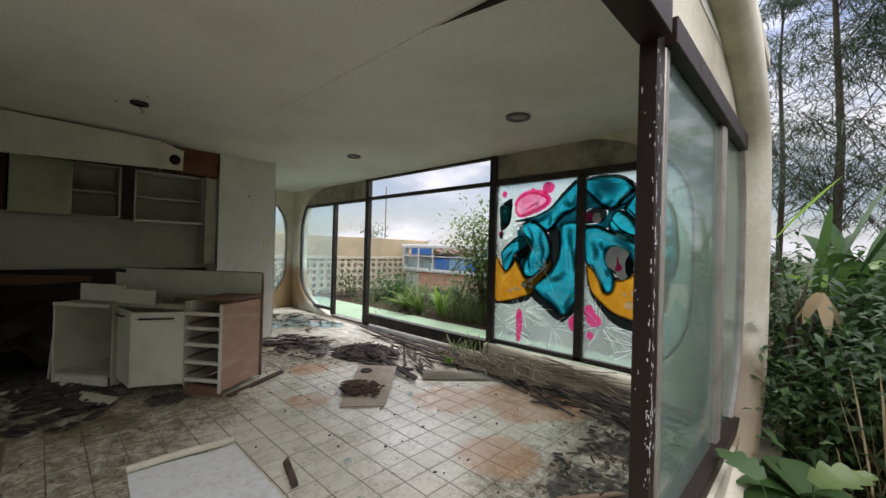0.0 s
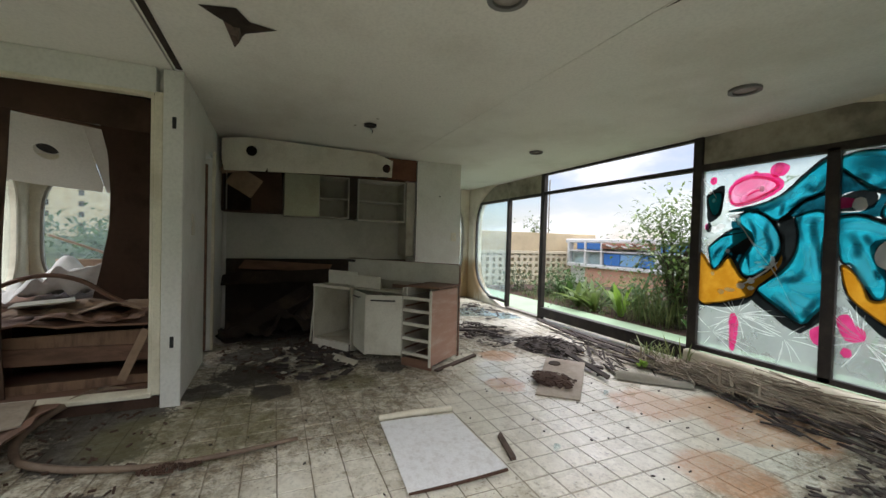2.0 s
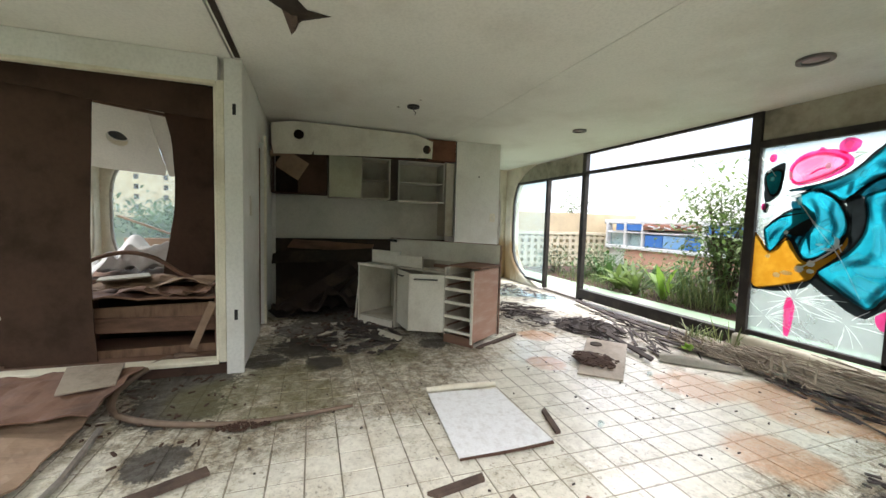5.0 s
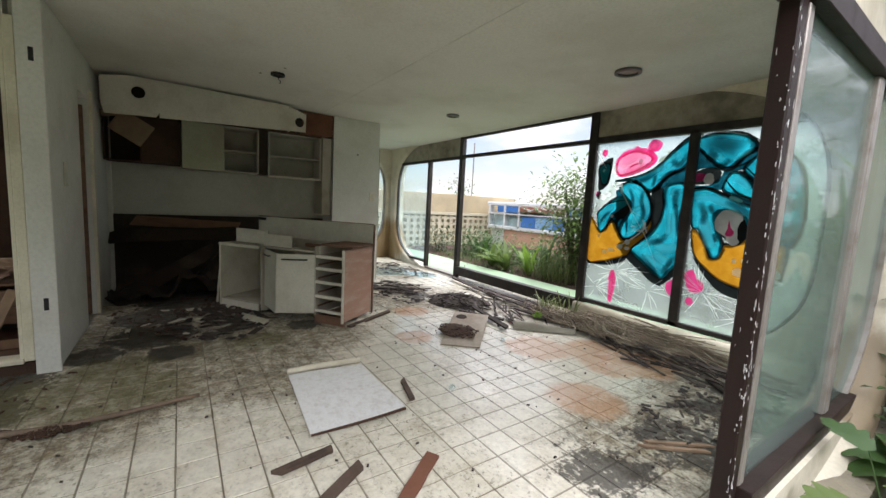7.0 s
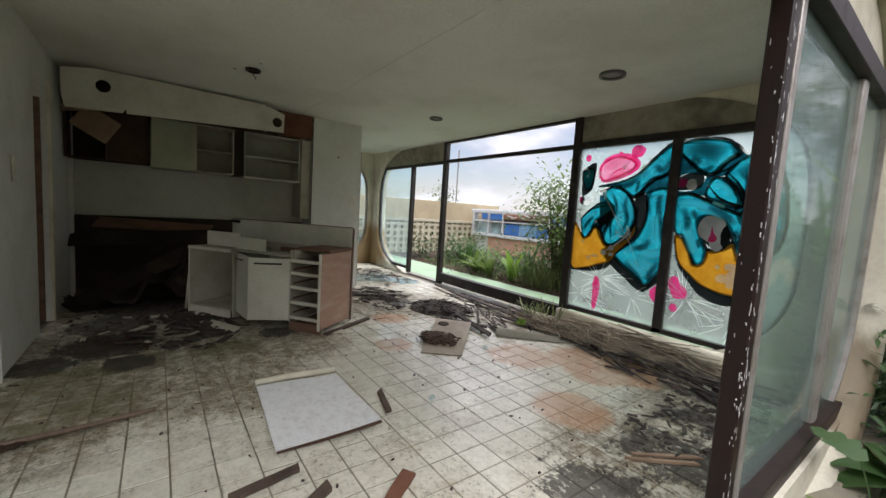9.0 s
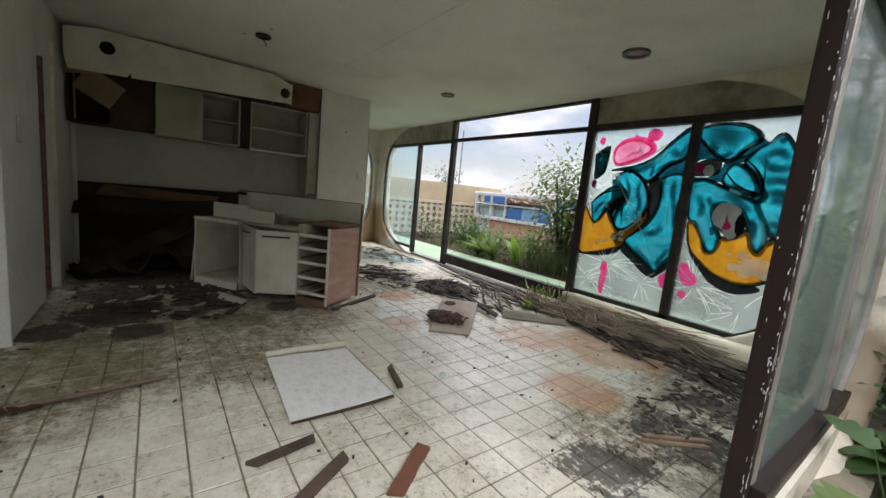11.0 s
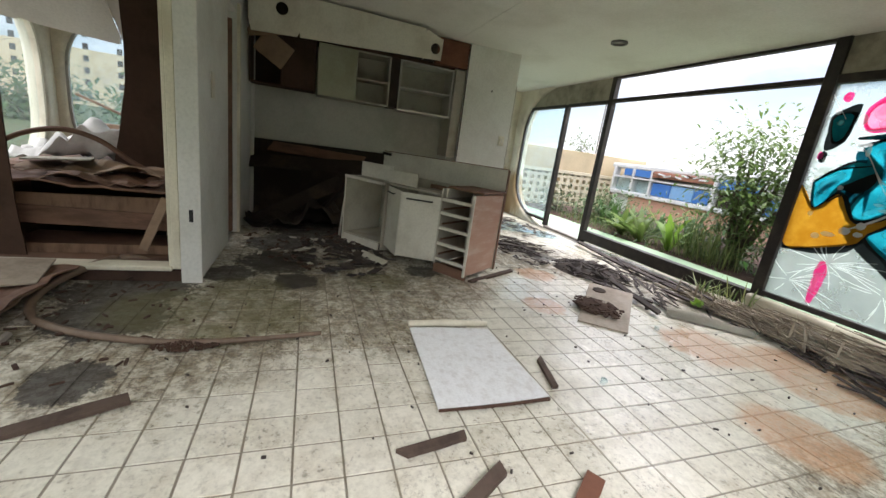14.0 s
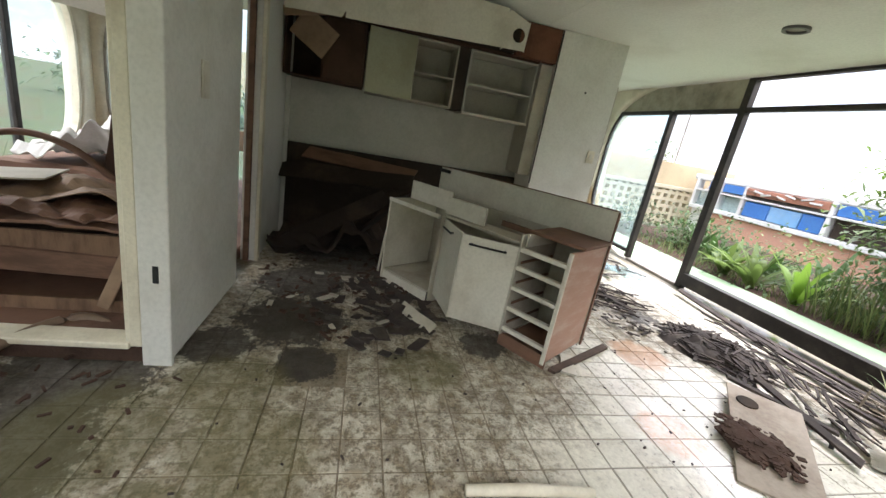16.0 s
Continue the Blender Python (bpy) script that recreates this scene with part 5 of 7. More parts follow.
# ---- back room seen through the wide opening ----
solo("floor_bedroom", boxed(WEST + 0.02, SOUTH + 0.02, 0.0, -3.66, -1.13, 0.10, 0.004), M_BROWN, "raised floor of the back room under rubbish", "floor", kind="structure")
solo("threshold", boxed(-3.66, -3.10, 0.085, -3.53, -1.168, 0.118, 0.005), M_TRIM, "dirty cream threshold of the back room", "threshold", kind="structure")
solo("threshold_base", boxed(-3.655, -3.10, 0.0, -3.56, -1.12, 0.083, 0.004), M_SOIL, "rotten dark edge below the threshold", "threshold", kind="structure")
shelf = thing("collapsed_shelf", (-3.95, -1.8, 0.1), "collapsed brown plywood shelf unit", "shelf")
for y0, y1, z0, z1, dx, tilt in ((-2.28, -1.24, 0.13, 0.20, 0.0, 1.0), (-2.28, -1.22, 0.26, 0.385, 0.03, -1.0), (-2.30, -1.24, 0.43, 0.56, 0.05, 1.6)):
    part("rail", boxed(0, y0, z0, 0.022, y1, z1, 0.004, Matrix.Translation((-3.86 - dx, 0, 0)) @ Matrix.Rotation(radians(tilt), 4, "X")), M_BROWN if tilt < 0 else M_SLAT, shelf)
for y in (-2.30, -1.25):
    part("side_board", boxed(-4.35, y - 0.012, 0.10, -3.84, y + 0.012, 0.58, 0.004), M_BROWN, shelf)
part("bottom_board", boxed(-4.35, -2.28, 0.105, -3.86, -1.27, 0.125, 0.003), M_BROWN, shelf)
part("back_board", boxed(-4.37, -2.30, 0.10, -4.355, -1.25, 0.58, 0.003), M_VOID, shelf)
part("brace", boxed(0, -0.03, 0, 0.02, 0.03, 0.42, 0.003, Matrix.Translation((-3.82, -1.42, 0.15)) @ Matrix.Rotation(radians(-22), 4, "X")), M_TAN, shelf)
part("top_board", sheet(-4.45, -2.35, -3.78, -1.22, 0.57, 0.05, seed=11, scale=2.2, thick=0.014), M_BROWN, shelf, "sagging split top board")
solo("cardboard", sheet(-4.5, -2.2, -3.95, -1.35, 0.63, 0.08, seed=12, scale=2.8, thick=0.006), M_TAN, "torn tan cardboard on the collapsed shelf", "cardboard")
solo("cardboard", sheet(-4.1, -1.95, -3.80, -1.30, 0.60, 0.06, seed=13, scale=4.0, thick=0.006), M_BROWN, "crumpled brown cardboard on the collapsed shelf", "cardboard")
solo("grey_offcut", boxed(-0.25, -0.18, 0, 0.25, 0.18, 0.01, 0.002, pose(-4.25, -2.05, 0.70, 3, -4, 20)), M_CONC, "grey board offcut on the cardboard", "offcut")


def hanging_board(x, y0, y1, z0, z1, bow, width_mid, material, label, lean=0.0):
    """A tall thin board, bowed by damp, narrower in the middle."""
    bm = bmesh.new()
    rows = []
    n = 18
    for i in range(n + 1):
        k = i / n
        z = z0 + (z1 - z0) * k
        s = math.sin(math.pi * k)
        w = (y1 - y0) / 2 * (1 - (1 - width_mid) * s)
        cy = (y0 + y1) / 2 + bow * s
        xx = x + lean * k + 0.04 * math.sin(5 * k)
        rows.append([bm.verts.new((xx + dx, cy + sy * w + 0.012 * noise.noise(Vector((k * 7, sy, x))), z)) for dx in (0, 0.012) for sy in (-1, 1)])
    for a, b in zip(rows, rows[1:]):
        for i, j in ((0, 1), (1, 3), (3, 2), (2, 0)):
            bm.faces.new((a[i], a[j], b[j], b[i]))
    bm.faces.new((rows[0][0], rows[0][2], rows[0][3], rows[0][1]))
    bm.faces.new((rows[-1][0], rows[-1][1], rows[-1][3], rows[-1][2]))
    return solo("hanging_board", bm, material, label, "board", "hanging boards")


hanging_board(-3.78, -2.62, -2.06, 0.10, 2.36, 0.01, 0.94, M_ROT_DARK, "tall dark brown warped board hanging in the opening")
hanging_board(-3.84, -3.08, -2.58, 0.10, 2.36, -0.02, 0.95, M_ROT_DARK, "tall dark brown board beside the opening")
hanging_board(-4.85, -1.95, -1.30, 0.62, 2.484, 0.07, 0.78, M_ROT_DARK, "dark brown warped board hanging from the ceiling")
plank("sagging_lath", (-3.72, -3.0, 2.33), (-3.76, -1.20, 2.17), 0.26, 0.010, M_ROT_DARK, "sagging dark brown veneer strip above the opening", 84, "sagging laths", "lath")
plank("sagging_lath", (-3.85, -2.9, 2.45), (-3.95, -1.22, 2.22), 0.12, 0.012, M_BROWN, "sagging brown ceiling lath above the opening", 35, "sagging laths", "lath")
plank("sagging_lath", (-3.9, -2.4, 2.38), (-3.80, -1.20, 2.28), 0.10, 0.012, M_VOID, "sagging dark ceiling lath above the opening", 60, "sagging laths", "lath")
plank("sagging_lath", (-5.2, -2.8, 2.47), (-5.3, -1.4, 2.30), 0.10, 0.012, M_BROWN, "sagging brown ceiling lath in the back room", 50, "sagging laths", "lath")
arch = smooth_path([(-4.35, -2.62, 0.55), (-4.4, -2.42, 0.80), (-4.45, -2.15, 0.905), (-4.45, -1.90, 0.86), (-4.42, -1.68, 0.72), (-4.40, -1.50, 0.62)])
solo("bent_strip", tube(bmesh.new(), arch, 0.020, 6), M_BROWN, "thin bent strip arching over the rubbish", "strip", smooth=True)
bed = thing("bed", (-6.7, -2.75, 0.1), "low bed under a crumpled grey sheet", "bed")
part("base", boxed(-7.5, -3.45, 0.10, -6.0, -2.0, 0.42, 0.03), M_BROWN, bed)
part("sheet", sheet(-7.3, -3.3, -5.95, -2.15, 0.46, 0.50, 34, 30, seed=21, scale=1.5, thick=0.01), M_SHEET, bed, "crumpled grey dust sheet", True)
part("headboard", boxed(-8.15, -3.5, 0.55, -8.08, -1.9, 0.84, 0.01), M_TAN, bed)
solo("white_papers", strips_mesh(-5.6, -2.4, 0.6, 0.5, 40, 22, 0.15, 0.4, 0.2, None, 0.2, 0.12), M_BOARD, "scattered white papers in the back room", "papers", kind="stuff")
plank("leaning_pole", (-8.0, -3.55, 1.20), (-7.95, -2.55, 0.82), 0.05, 0.03, M_TAN, "wooden pole leaning across the window", 0, "", "pole")
solo("rubbish", sheet(-5.6, -3.5, -4.5, -1.3, 0.08, 0.16, seed=23, scale=1.7), M_BROWN, "heap of brown plywood scraps in the back room", "rubbish")


def sagging_panel():
    """A ceiling panel that has dropped at its far edge, with a round hole for a lamp."""
    bm = bmesh.new()
    hole_square(bm, -0.006, 0.006, -0.75, 0.10, -0.45, 0.45, -0.28, 0.05, 0.10)
    box(bm, -0.006, 0.10, -0.45, 0.006, 0.85, 0.45)
    box(bm, -0.006, -1.10, -0.45, 0.006, -0.75, 0.45)
    for v in bm.verts:
        y, up = v.co.y, v.co.z
        v.co = Vector((-5.55 + v.co.x + 0.75 * up - 0.10 * up * up, -2.28 + y, 2.11 + 0.72 * up - 0.085 * y * (0.5 - up) - 0.05 * math.cos(2 * up)))
    return bm


fallen = thing("fallen_ceiling", (-5.6, -2.3, 2.0), "sagging white ceiling panel with a round lamp hole", "ceiling panel")
part("panel", sagging_panel(), M_CEIL, fallen)
part("lamp_can", tube(bmesh.new(), [(-5.54, -2.56, 2.16), (-5.62, -2.56, 2.28)], 0.096, 18), M_BLACK, fallen, "black empty lamp can")
solo("white_tube", tube(bmesh.new(), smooth_path([(-3.85, -2.60, 0.12), (-3.80, -2.60, 0.40), (-3.84, -2.70, 0.50), (-3.9, -2.9, 0.52)]), 0.022, 8), M_CABINET, "bent white tube frame beside the opening", "tube", smooth=True)


# ---- spray paint on the two north panes: kind, colour, pane, layer, (x, z) control points, size ----
PANE_X = ((-2.878, -1.842), (-1.758, -0.80))


def spray(kind, material, pane, layer, pts, size):
    y = NORTH + 0.084 - 0.0018 * layer - 0.00001 * len(graffiti_panes[pane].children)
    lo, hi = PANE_X[pane]

    def put(x, z):
        x = max(lo, min(hi, x))
        r = rise(x + 4.40, 3.60)
        return bm.verts.new((x, y, max(0.25, ZC - r + 0.02, min(2.11, z, ZC + r - 0.02))))

    bm = bmesh.new()
    if kind == "blob":
        n, (cx, cz), (rx, rz) = 30, pts[0], size
        ring = []
        for i in range(n):
            a = 2 * math.pi * i / n
            k = 1 + 0.14 * noise.noise(Vector((2 * math.cos(a), 2 * math.sin(a), cx * 9)))
            ring.append(put(cx + rx * k * math.cos(a), cz + rz * k * math.sin(a)))
        bm.faces.new(ring)
    elif kind == "fill":
        p = [Vector((x, 0, z)) for x, z in pts]
        n, ring = len(p), []
        for i in range(n):
            a, b, c, d = p[i - 1], p[i], p[(i + 1) % n], p[(i + 2) % n]
            for s in range(5):
                t = s / 5
                q = b.lerp(c, t) + 0.06 * math.sin(math.pi * t) * ((b - a) - (d - c))
                ring.append(put(q.x, q.z))
        bm.faces.new(ring)
    elif kind == "soft":
        # an airbrushed stroke, dense along its middle and thin at its rim
        line = smooth_path([(x, 0, z) for x, z in pts], 6)
        cover = bm.verts.layers.float.new("cover")
        rows = []
        for i, q in enumerate(line):
            d = (line[min(i + 1, len(line) - 1)] - line[max(i - 1, 0)]).normalized()
            along = math.sin(math.pi * i / (len(line) - 1)) ** 0.6
            row = []
            for e, c in ((-1, 0.0), (-0.4, 0.8), (0, 1.0), (0.4, 0.8), (1, 0.0)):
                v = put(q.x - d.z * e * size, q.z + d.x * e * size)
                v[cover] = c * along
                row.append(v)
            rows.append(row)
        for r0, r1 in zip(rows, rows[1:]):
            for k in range(4):
                bm.faces.new((r0[k], r1[k], r1[k + 1], r0[k + 1]))
    else:
        line = smooth_path([(x, 0, z) for x, z in pts], 6)
        left, right = [], []
        for i, q in enumerate(line):
            d = (line[min(i + 1, len(line) - 1)] - line[max(i - 1, 0)]).normalized()
            k = size / 2 * (0.35 + 0.65 * math.sin(math.pi * (i + 0.5) / len(line))) * (1 + 0.25 * noise.noise(Vector((q.x * 20, q.z * 20, layer))))
            left.append(put(q.x - d.z * k, q.z + d.x * k))
            right.append(put(q.x + d.z * k, q.z - d.x * k))
        for i in range(len(line) - 1):
            bm.faces.new((left[i], left[i + 1], right[i + 1], right[i]))
    bmesh.ops.triangulate(bm, faces=bm.faces[:])
    ob = new("paint_patch", meshed("paint_patch", bm, material))
    ob.parent = graffiti_panes[pane]
    ob.matrix_parent_inverse = graffiti_panes[pane].matrix_world.inverted()
    return ob


bpy.context.view_layer.update()
spray("line", M_INK, 0, 2, [(-2.61, 1.67), (-2.33, 1.72), (-2.15, 1.8), (-2.0, 1.95), (-1.87, 2.06), (-1.83, 2.04), (-1.85, 1.81), (-2.01, 1.72), (-2.17, 1.56), (-2.28, 1.61), (-2.41, 1.67), (-2.61, 1.67)], 0.05)
spray("fill", M_TEAL, 0, 3, [(-2.61, 1.67), (-2.33, 1.72), (-2.15, 1.8), (-2.0, 1.95), (-1.87, 2.06), (-1.83, 2.04), (-1.85, 1.81), (-2.01, 1.72), (-2.17, 1.56), (-2.28, 1.61), (-2.41, 1.67)], 0)
spray("line", M_INK, 0, 2, [(-2.55, 1.59), (-2.42, 1.67), (-2.3, 1.63), (-2.19, 1.5), (-2.15, 1.36), (-2.17, 1.24), (-2.27, 1.1), (-2.39, 1.02), (-2.49, 1.07), (-2.47, 1.2), (-2.4, 1.32), (-2.4, 1.42), (-2.49, 1.53), (-2.55, 1.59)], 0.05)
spray("fill", M_TEAL, 0, 3, [(-2.55, 1.59), (-2.42, 1.67), (-2.3, 1.63), (-2.19, 1.5), (-2.15, 1.36), (-2.17, 1.24), (-2.27, 1.1), (-2.39, 1.02), (-2.49, 1.07), (-2.47, 1.2), (-2.4, 1.32), (-2.4, 1.42), (-2.49, 1.53)], 0)
spray("line", M_INK, 0, 2, [(-2.8, 1.3), (-2.69, 1.4), (-2.56, 1.48), (-2.44, 1.46), (-2.42, 1.41), (-2.59, 1.29), (-2.64, 1.18), (-2.69, 1.1), (-2.75, 1.09), (-2.8, 1.3)], 0.05)
spray("fill", M_TEAL, 0, 3, [(-2.8, 1.3), (-2.69, 1.4), (-2.56, 1.48), (-2.44, 1.46), (-2.42, 1.41), (-2.59, 1.29), (-2.64, 1.18), (-2.69, 1.1), (-2.75, 1.09)], 0)
spray("line", M_INK, 0, 2, [(-2.06, 1.59), (-1.9, 1.64), (-1.82, 1.56), (-1.85, 1.35), (-1.83, 1.06), (-1.79, 0.9), (-1.9, 0.74), (-1.98, 0.65), (-2.18, 0.78), (-2.35, 0.94), (-2.15, 1.09), (-2.05, 1.26), (-2.03, 1.43), (-2.06, 1.59)], 0.05)
spray("fill", M_TEAL, 0, 3, [(-2.06, 1.59), (-1.9, 1.64), (-1.82, 1.56), (-1.85, 1.35), (-1.83, 1.06), (-1.79, 0.9), (-1.9, 0.74), (-1.98, 0.65), (-2.18, 0.78), (-2.35, 0.94), (-2.15, 1.09), (-2.05, 1.26), (-2.03, 1.43)], 0)
spray("fill", M_INK, 0, 4, [(-2.18, 1.57), (-2.08, 1.6), (-2.03, 1.43), (-2.05, 1.25), (-2.14, 1.12), (-2.12, 1.3)], 0)
spray("fill", M_INK, 0, 4, [(-2.59, 1.28), (-2.42, 1.41), (-2.4, 1.33), (-2.47, 1.24), (-2.56, 1.25)], 0)
spray("line", M_INK, 0, 3, [(-2.88, 1.26), (-2.75, 1.08), (-2.68, 1.12), (-2.6, 1.22), (-2.54, 1.15), (-2.46, 1.02), (-2.34, 1.03), (-2.21, 1.14), (-2.15, 1.25), (-2.14, 1.18), (-2.21, 1.06), (-2.33, 0.94), (-2.37, 0.85), (-2.52, 0.78), (-2.72, 0.72), (-2.88, 0.74), (-2.88, 1.26)], 0.05)
spray("fill", M_ORANGE, 0, 4, [(-2.88, 1.26), (-2.75, 1.08), (-2.68, 1.12), (-2.6, 1.22), (-2.54, 1.15), (-2.46, 1.02), (-2.34, 1.03), (-2.21, 1.14), (-2.15, 1.25), (-2.14, 1.18), (-2.21, 1.06), (-2.33, 0.94), (-2.37, 0.85), (-2.52, 0.78), (-2.72, 0.72), (-2.88, 0.74)], 0)
spray("line", M_INK, 0, 3, [(-2.87, 0.69), (-2.61, 0.72), (-2.42, 0.79), (-2.34, 0.9)], 0.05)
spray("line", M_INK, 0, 5, [(-2.66, 1.14), (-2.55, 1.21), (-2.44, 1.02), (-2.32, 1.04), (-2.2, 1.14), (-2.13, 1.3)], 0.02)
spray("line", M_INK, 0, 5, [(-2.59, 1.61), (-2.41, 1.66), (-2.27, 1.6), (-2.17, 1.45), (-2.15, 1.28), (-2.26, 1.1)], 0.022)
spray("line", M_INK, 0, 5, [(-2.17, 1.57), (-2.01, 1.71), (-1.86, 1.79)], 0.022)
spray("line", M_INK, 0, 5, [(-2.79, 1.3), (-2.67, 1.41), (-2.45, 1.46)], 0.016)
spray("fill", M_INK, 0, 2, [(-2.84, 1.85), (-2.76, 1.91), (-2.66, 1.94), (-2.67, 1.77), (-2.69, 1.64), (-2.81, 1.56), (-2.83, 1.71)], 0)
spray("line", M_INK, 0, 2, [(-2.82, 1.82), (-2.76, 1.86), (-2.69, 1.85), (-2.71, 1.68), (-2.77, 1.65), (-2.82, 1.82)], 0.05)
spray("fill", M_TEAL, 0, 3, [(-2.82, 1.82), (-2.76, 1.86), (-2.69, 1.85), (-2.71, 1.68), (-2.77, 1.65)], 0)
spray("fill", M_DEEP, 0, 2.5, [(-2.18, 1.54), (-2.01, 1.71), (-1.85, 1.79), (-1.81, 1.59), (-1.9, 1.64), (-2.06, 1.59)], 0)
spray("fill", M_DEEP, 0, 2.5, [(-2.4, 1.0), (-2.26, 1.09), (-2.12, 1.13), (-2.14, 1.07), (-2.35, 0.93), (-2.41, 0.83), (-2.5, 0.97)], 0)
spray("fill", M_DEEP, 0, 2.5, [(-2.58, 1.57), (-2.49, 1.54), (-2.4, 1.42), (-2.4, 1.32), (-2.48, 1.18), (-2.52, 1.07), (-2.6, 1.21), (-2.56, 1.28), (-2.43, 1.4), (-2.45, 1.46), (-2.56, 1.48)], 0)
spray("fill", M_DEEP, 1, 2.5, [(-1.83, 1.99), (-1.74, 1.96), (-1.6, 1.82), (-1.53, 1.76), (-1.67, 1.78), (-1.79, 1.73), (-1.81, 1.59), (-1.85, 1.85)], 0)
spray("fill", M_DEEP, 1, 2.5, [(-1.38, 1.88), (-1.29, 1.95), (-1.23, 1.91), (-1.28, 1.86), (-1.36, 1.75), (-1.45, 1.74), (-1.51, 1.66), (-1.51, 1.57), (-1.66, 1.58), (-1.78, 1.57), (-1.79, 1.61), (-1.69, 1.61), (-1.56, 1.64), (-1.53, 1.74), (-1.46, 1.76)], 0)
spray("fill", M_DEEP, 1, 2.5, [(-1.27, 1.65), (-1.23, 1.54), (-1.18, 1.46), (-1.23, 1.39), (-1.37, 1.45), (-1.5, 1.53), (-1.44, 1.52), (-1.28, 1.47), (-1.23, 1.49)], 0)
spray("soft", M_TEALSOFT, 0, 6, [(-2.47, 1.66), (-2.26, 1.7), (-2.08, 1.81), (-1.93, 1.96)], 0.045)
spray("soft", M_TEALSOFT, 0, 6, [(-2.11, 1.69), (-1.99, 1.77), (-1.9, 1.89)], 0.035)
spray("soft", M_TEALSOFT, 0, 6, [(-2.04, 1.79), (-2.0, 1.85)], 0.04)
spray("soft", M_TEALSOFT, 0, 6, [(-2.09, 1.75), (-2.06, 1.81)], 0.03)
spray("soft", M_TEALSOFT, 0, 6, [(-1.96, 1.88), (-1.93, 1.94)], 0.035)
spray("soft", M_TEALSOFT, 0, 6, [(-2.39, 1.61), (-2.27, 1.52), (-2.2, 1.37), (-2.23, 1.24)], 0.05)
spray("soft", M_TEALSOFT, 0, 6, [(-2.46, 1.59), (-2.35, 1.48), (-2.3, 1.33), (-2.34, 1.17)], 0.05)
spray("soft", M_TEALSOFT, 0, 6, [(-2.41, 1.08), (-2.33, 1.13), (-2.25, 1.22)], 0.03)
spray("soft", M_TEALSOFT, 0, 6, [(-2.72, 1.2), (-2.7, 1.3), (-2.59, 1.39)], 0.05)
spray("soft", M_TEALSOFT, 0, 6, [(-1.99, 1.52), (-1.92, 1.56), (-1.87, 1.54)], 0.05)
spray("soft", M_TEALSOFT, 0, 6, [(-1.97, 1.37), (-1.94, 1.2), (-1.97, 1.07)], 0.05)
spray("soft", M_TEALSOFT, 0, 6, [(-1.91, 1.43), (-1.91, 1.24), (-1.88, 1.0)], 0.04)
spray("soft", M_TEALSOFT, 0, 6, [(-2.1, 1.0), (-1.94, 0.97), (-1.84, 1.02)], 0.07)
spray("soft", M_TEALSOFT, 0, 6, [(-2.2, 0.9), (-2.06, 0.81), (-1.96, 0.76)], 0.06)
spray("soft", M_TEALSOFT, 0, 6, [(-2.09, 0.92), (-1.97, 0.85), (-1.88, 0.84)], 0.07)
spray("soft", M_TEALSOFT, 0, 6, [(-2.25, 0.94), (-2.13, 1.02), (-2.04, 1.12)], 0.04)
spray("soft", M_TEALSOFT, 0, 6, [(-2.77, 1.77), (-2.75, 1.82)], 0.03)
spray("soft", M_TEALSOFT, 0, 6, [(-2.35, 1.33), (-2.27, 1.39)], 0.035)
spray("soft", M_DARKSOFT, 0, 6.3, [(-2.38, 1.29), (-2.37, 1.47), (-2.43, 1.59)], 0.03)
spray("soft", M_DARKSOFT, 0, 6.3, [(-2.14, 1.73), (-2.17, 1.59)], 0.03)
spray("soft", M_DARKSOFT, 0, 6.3, [(-1.99, 1.67), (-2.03, 1.53), (-1.99, 1.35)], 0.035)
spray("soft", M_DARKSOFT, 0, 6.3, [(-2.22, 0.87), (-2.06, 0.72), (-1.99, 0.66)], 0.05)
spray("soft", M_DARKSOFT, 0, 6.3, [(-1.89, 1.35), (-1.85, 1.09)], 0.03)
spray("soft", M_DARKSOFT, 0, 6.3, [(-2.51, 1.69), (-2.3, 1.67), (-2.12, 1.76)], 0.05)
spray("soft", M_DARKSOFT, 0, 6.3, [(-2.02, 1.88), (-1.91, 1.82), (-1.84, 1.95)], 0.05)
spray("soft", M_DARKSOFT, 0, 6.3, [(-2.25, 1.59), (-2.27, 1.45), (-2.23, 1.3), (-2.3, 1.14)], 0.035)
spray("soft", M_DARKSOFT, 0, 6.3, [(-2.41, 1.65), (-2.33, 1.67)], 0.03)
spray("soft", M_DARKSOFT, 0, 6.3, [(-1.91, 1.59), (-1.92, 1.46), (-1.87, 1.27)], 0.045)
spray("soft", M_DARKSOFT, 0, 6.3, [(-1.96, 1.13), (-2.03, 1.04), (-2.16, 1.01)], 0.05)
spray("soft", M_DARKSOFT, 0, 6.3, [(-1.86, 0.91), (-1.93, 0.78), (-1.97, 0.69)], 0.045)
spray("soft", M_DARKSOFT, 0, 6.3, [(-2.75, 1.16), (-2.7, 1.26), (-2.62, 1.33)], 0.03)
spray("soft", M_DARKSOFT, 0, 6.3, [(-1.94, 1.75), (-2.01, 1.74), (-2.13, 1.64)], 0.03)
dome = [(-2.6, 1.78), (-2.6, 1.89), (-2.52, 1.97), (-2.38, 2.0), (-2.24, 1.96), (-2.18, 1.89), (-2.25, 1.82), (-2.4, 1.76), (-2.54, 1.73)]
spray("fill", M_LIGHTPINK, 0, 3, dome, 0)
spray("line", M_PINKPAINT, 0, 4, dome + dome[:1], 0.06)
spray("soft", M_PINKSOFT, 0, 6, [(-2.56, 1.81), (-2.48, 1.89), (-2.37, 1.93), (-2.25, 1.91)], 0.1)
spray("soft", M_PINKSOFT, 0, 6, [(-2.52, 1.76), (-2.39, 1.81), (-2.27, 1.86)], 0.06)
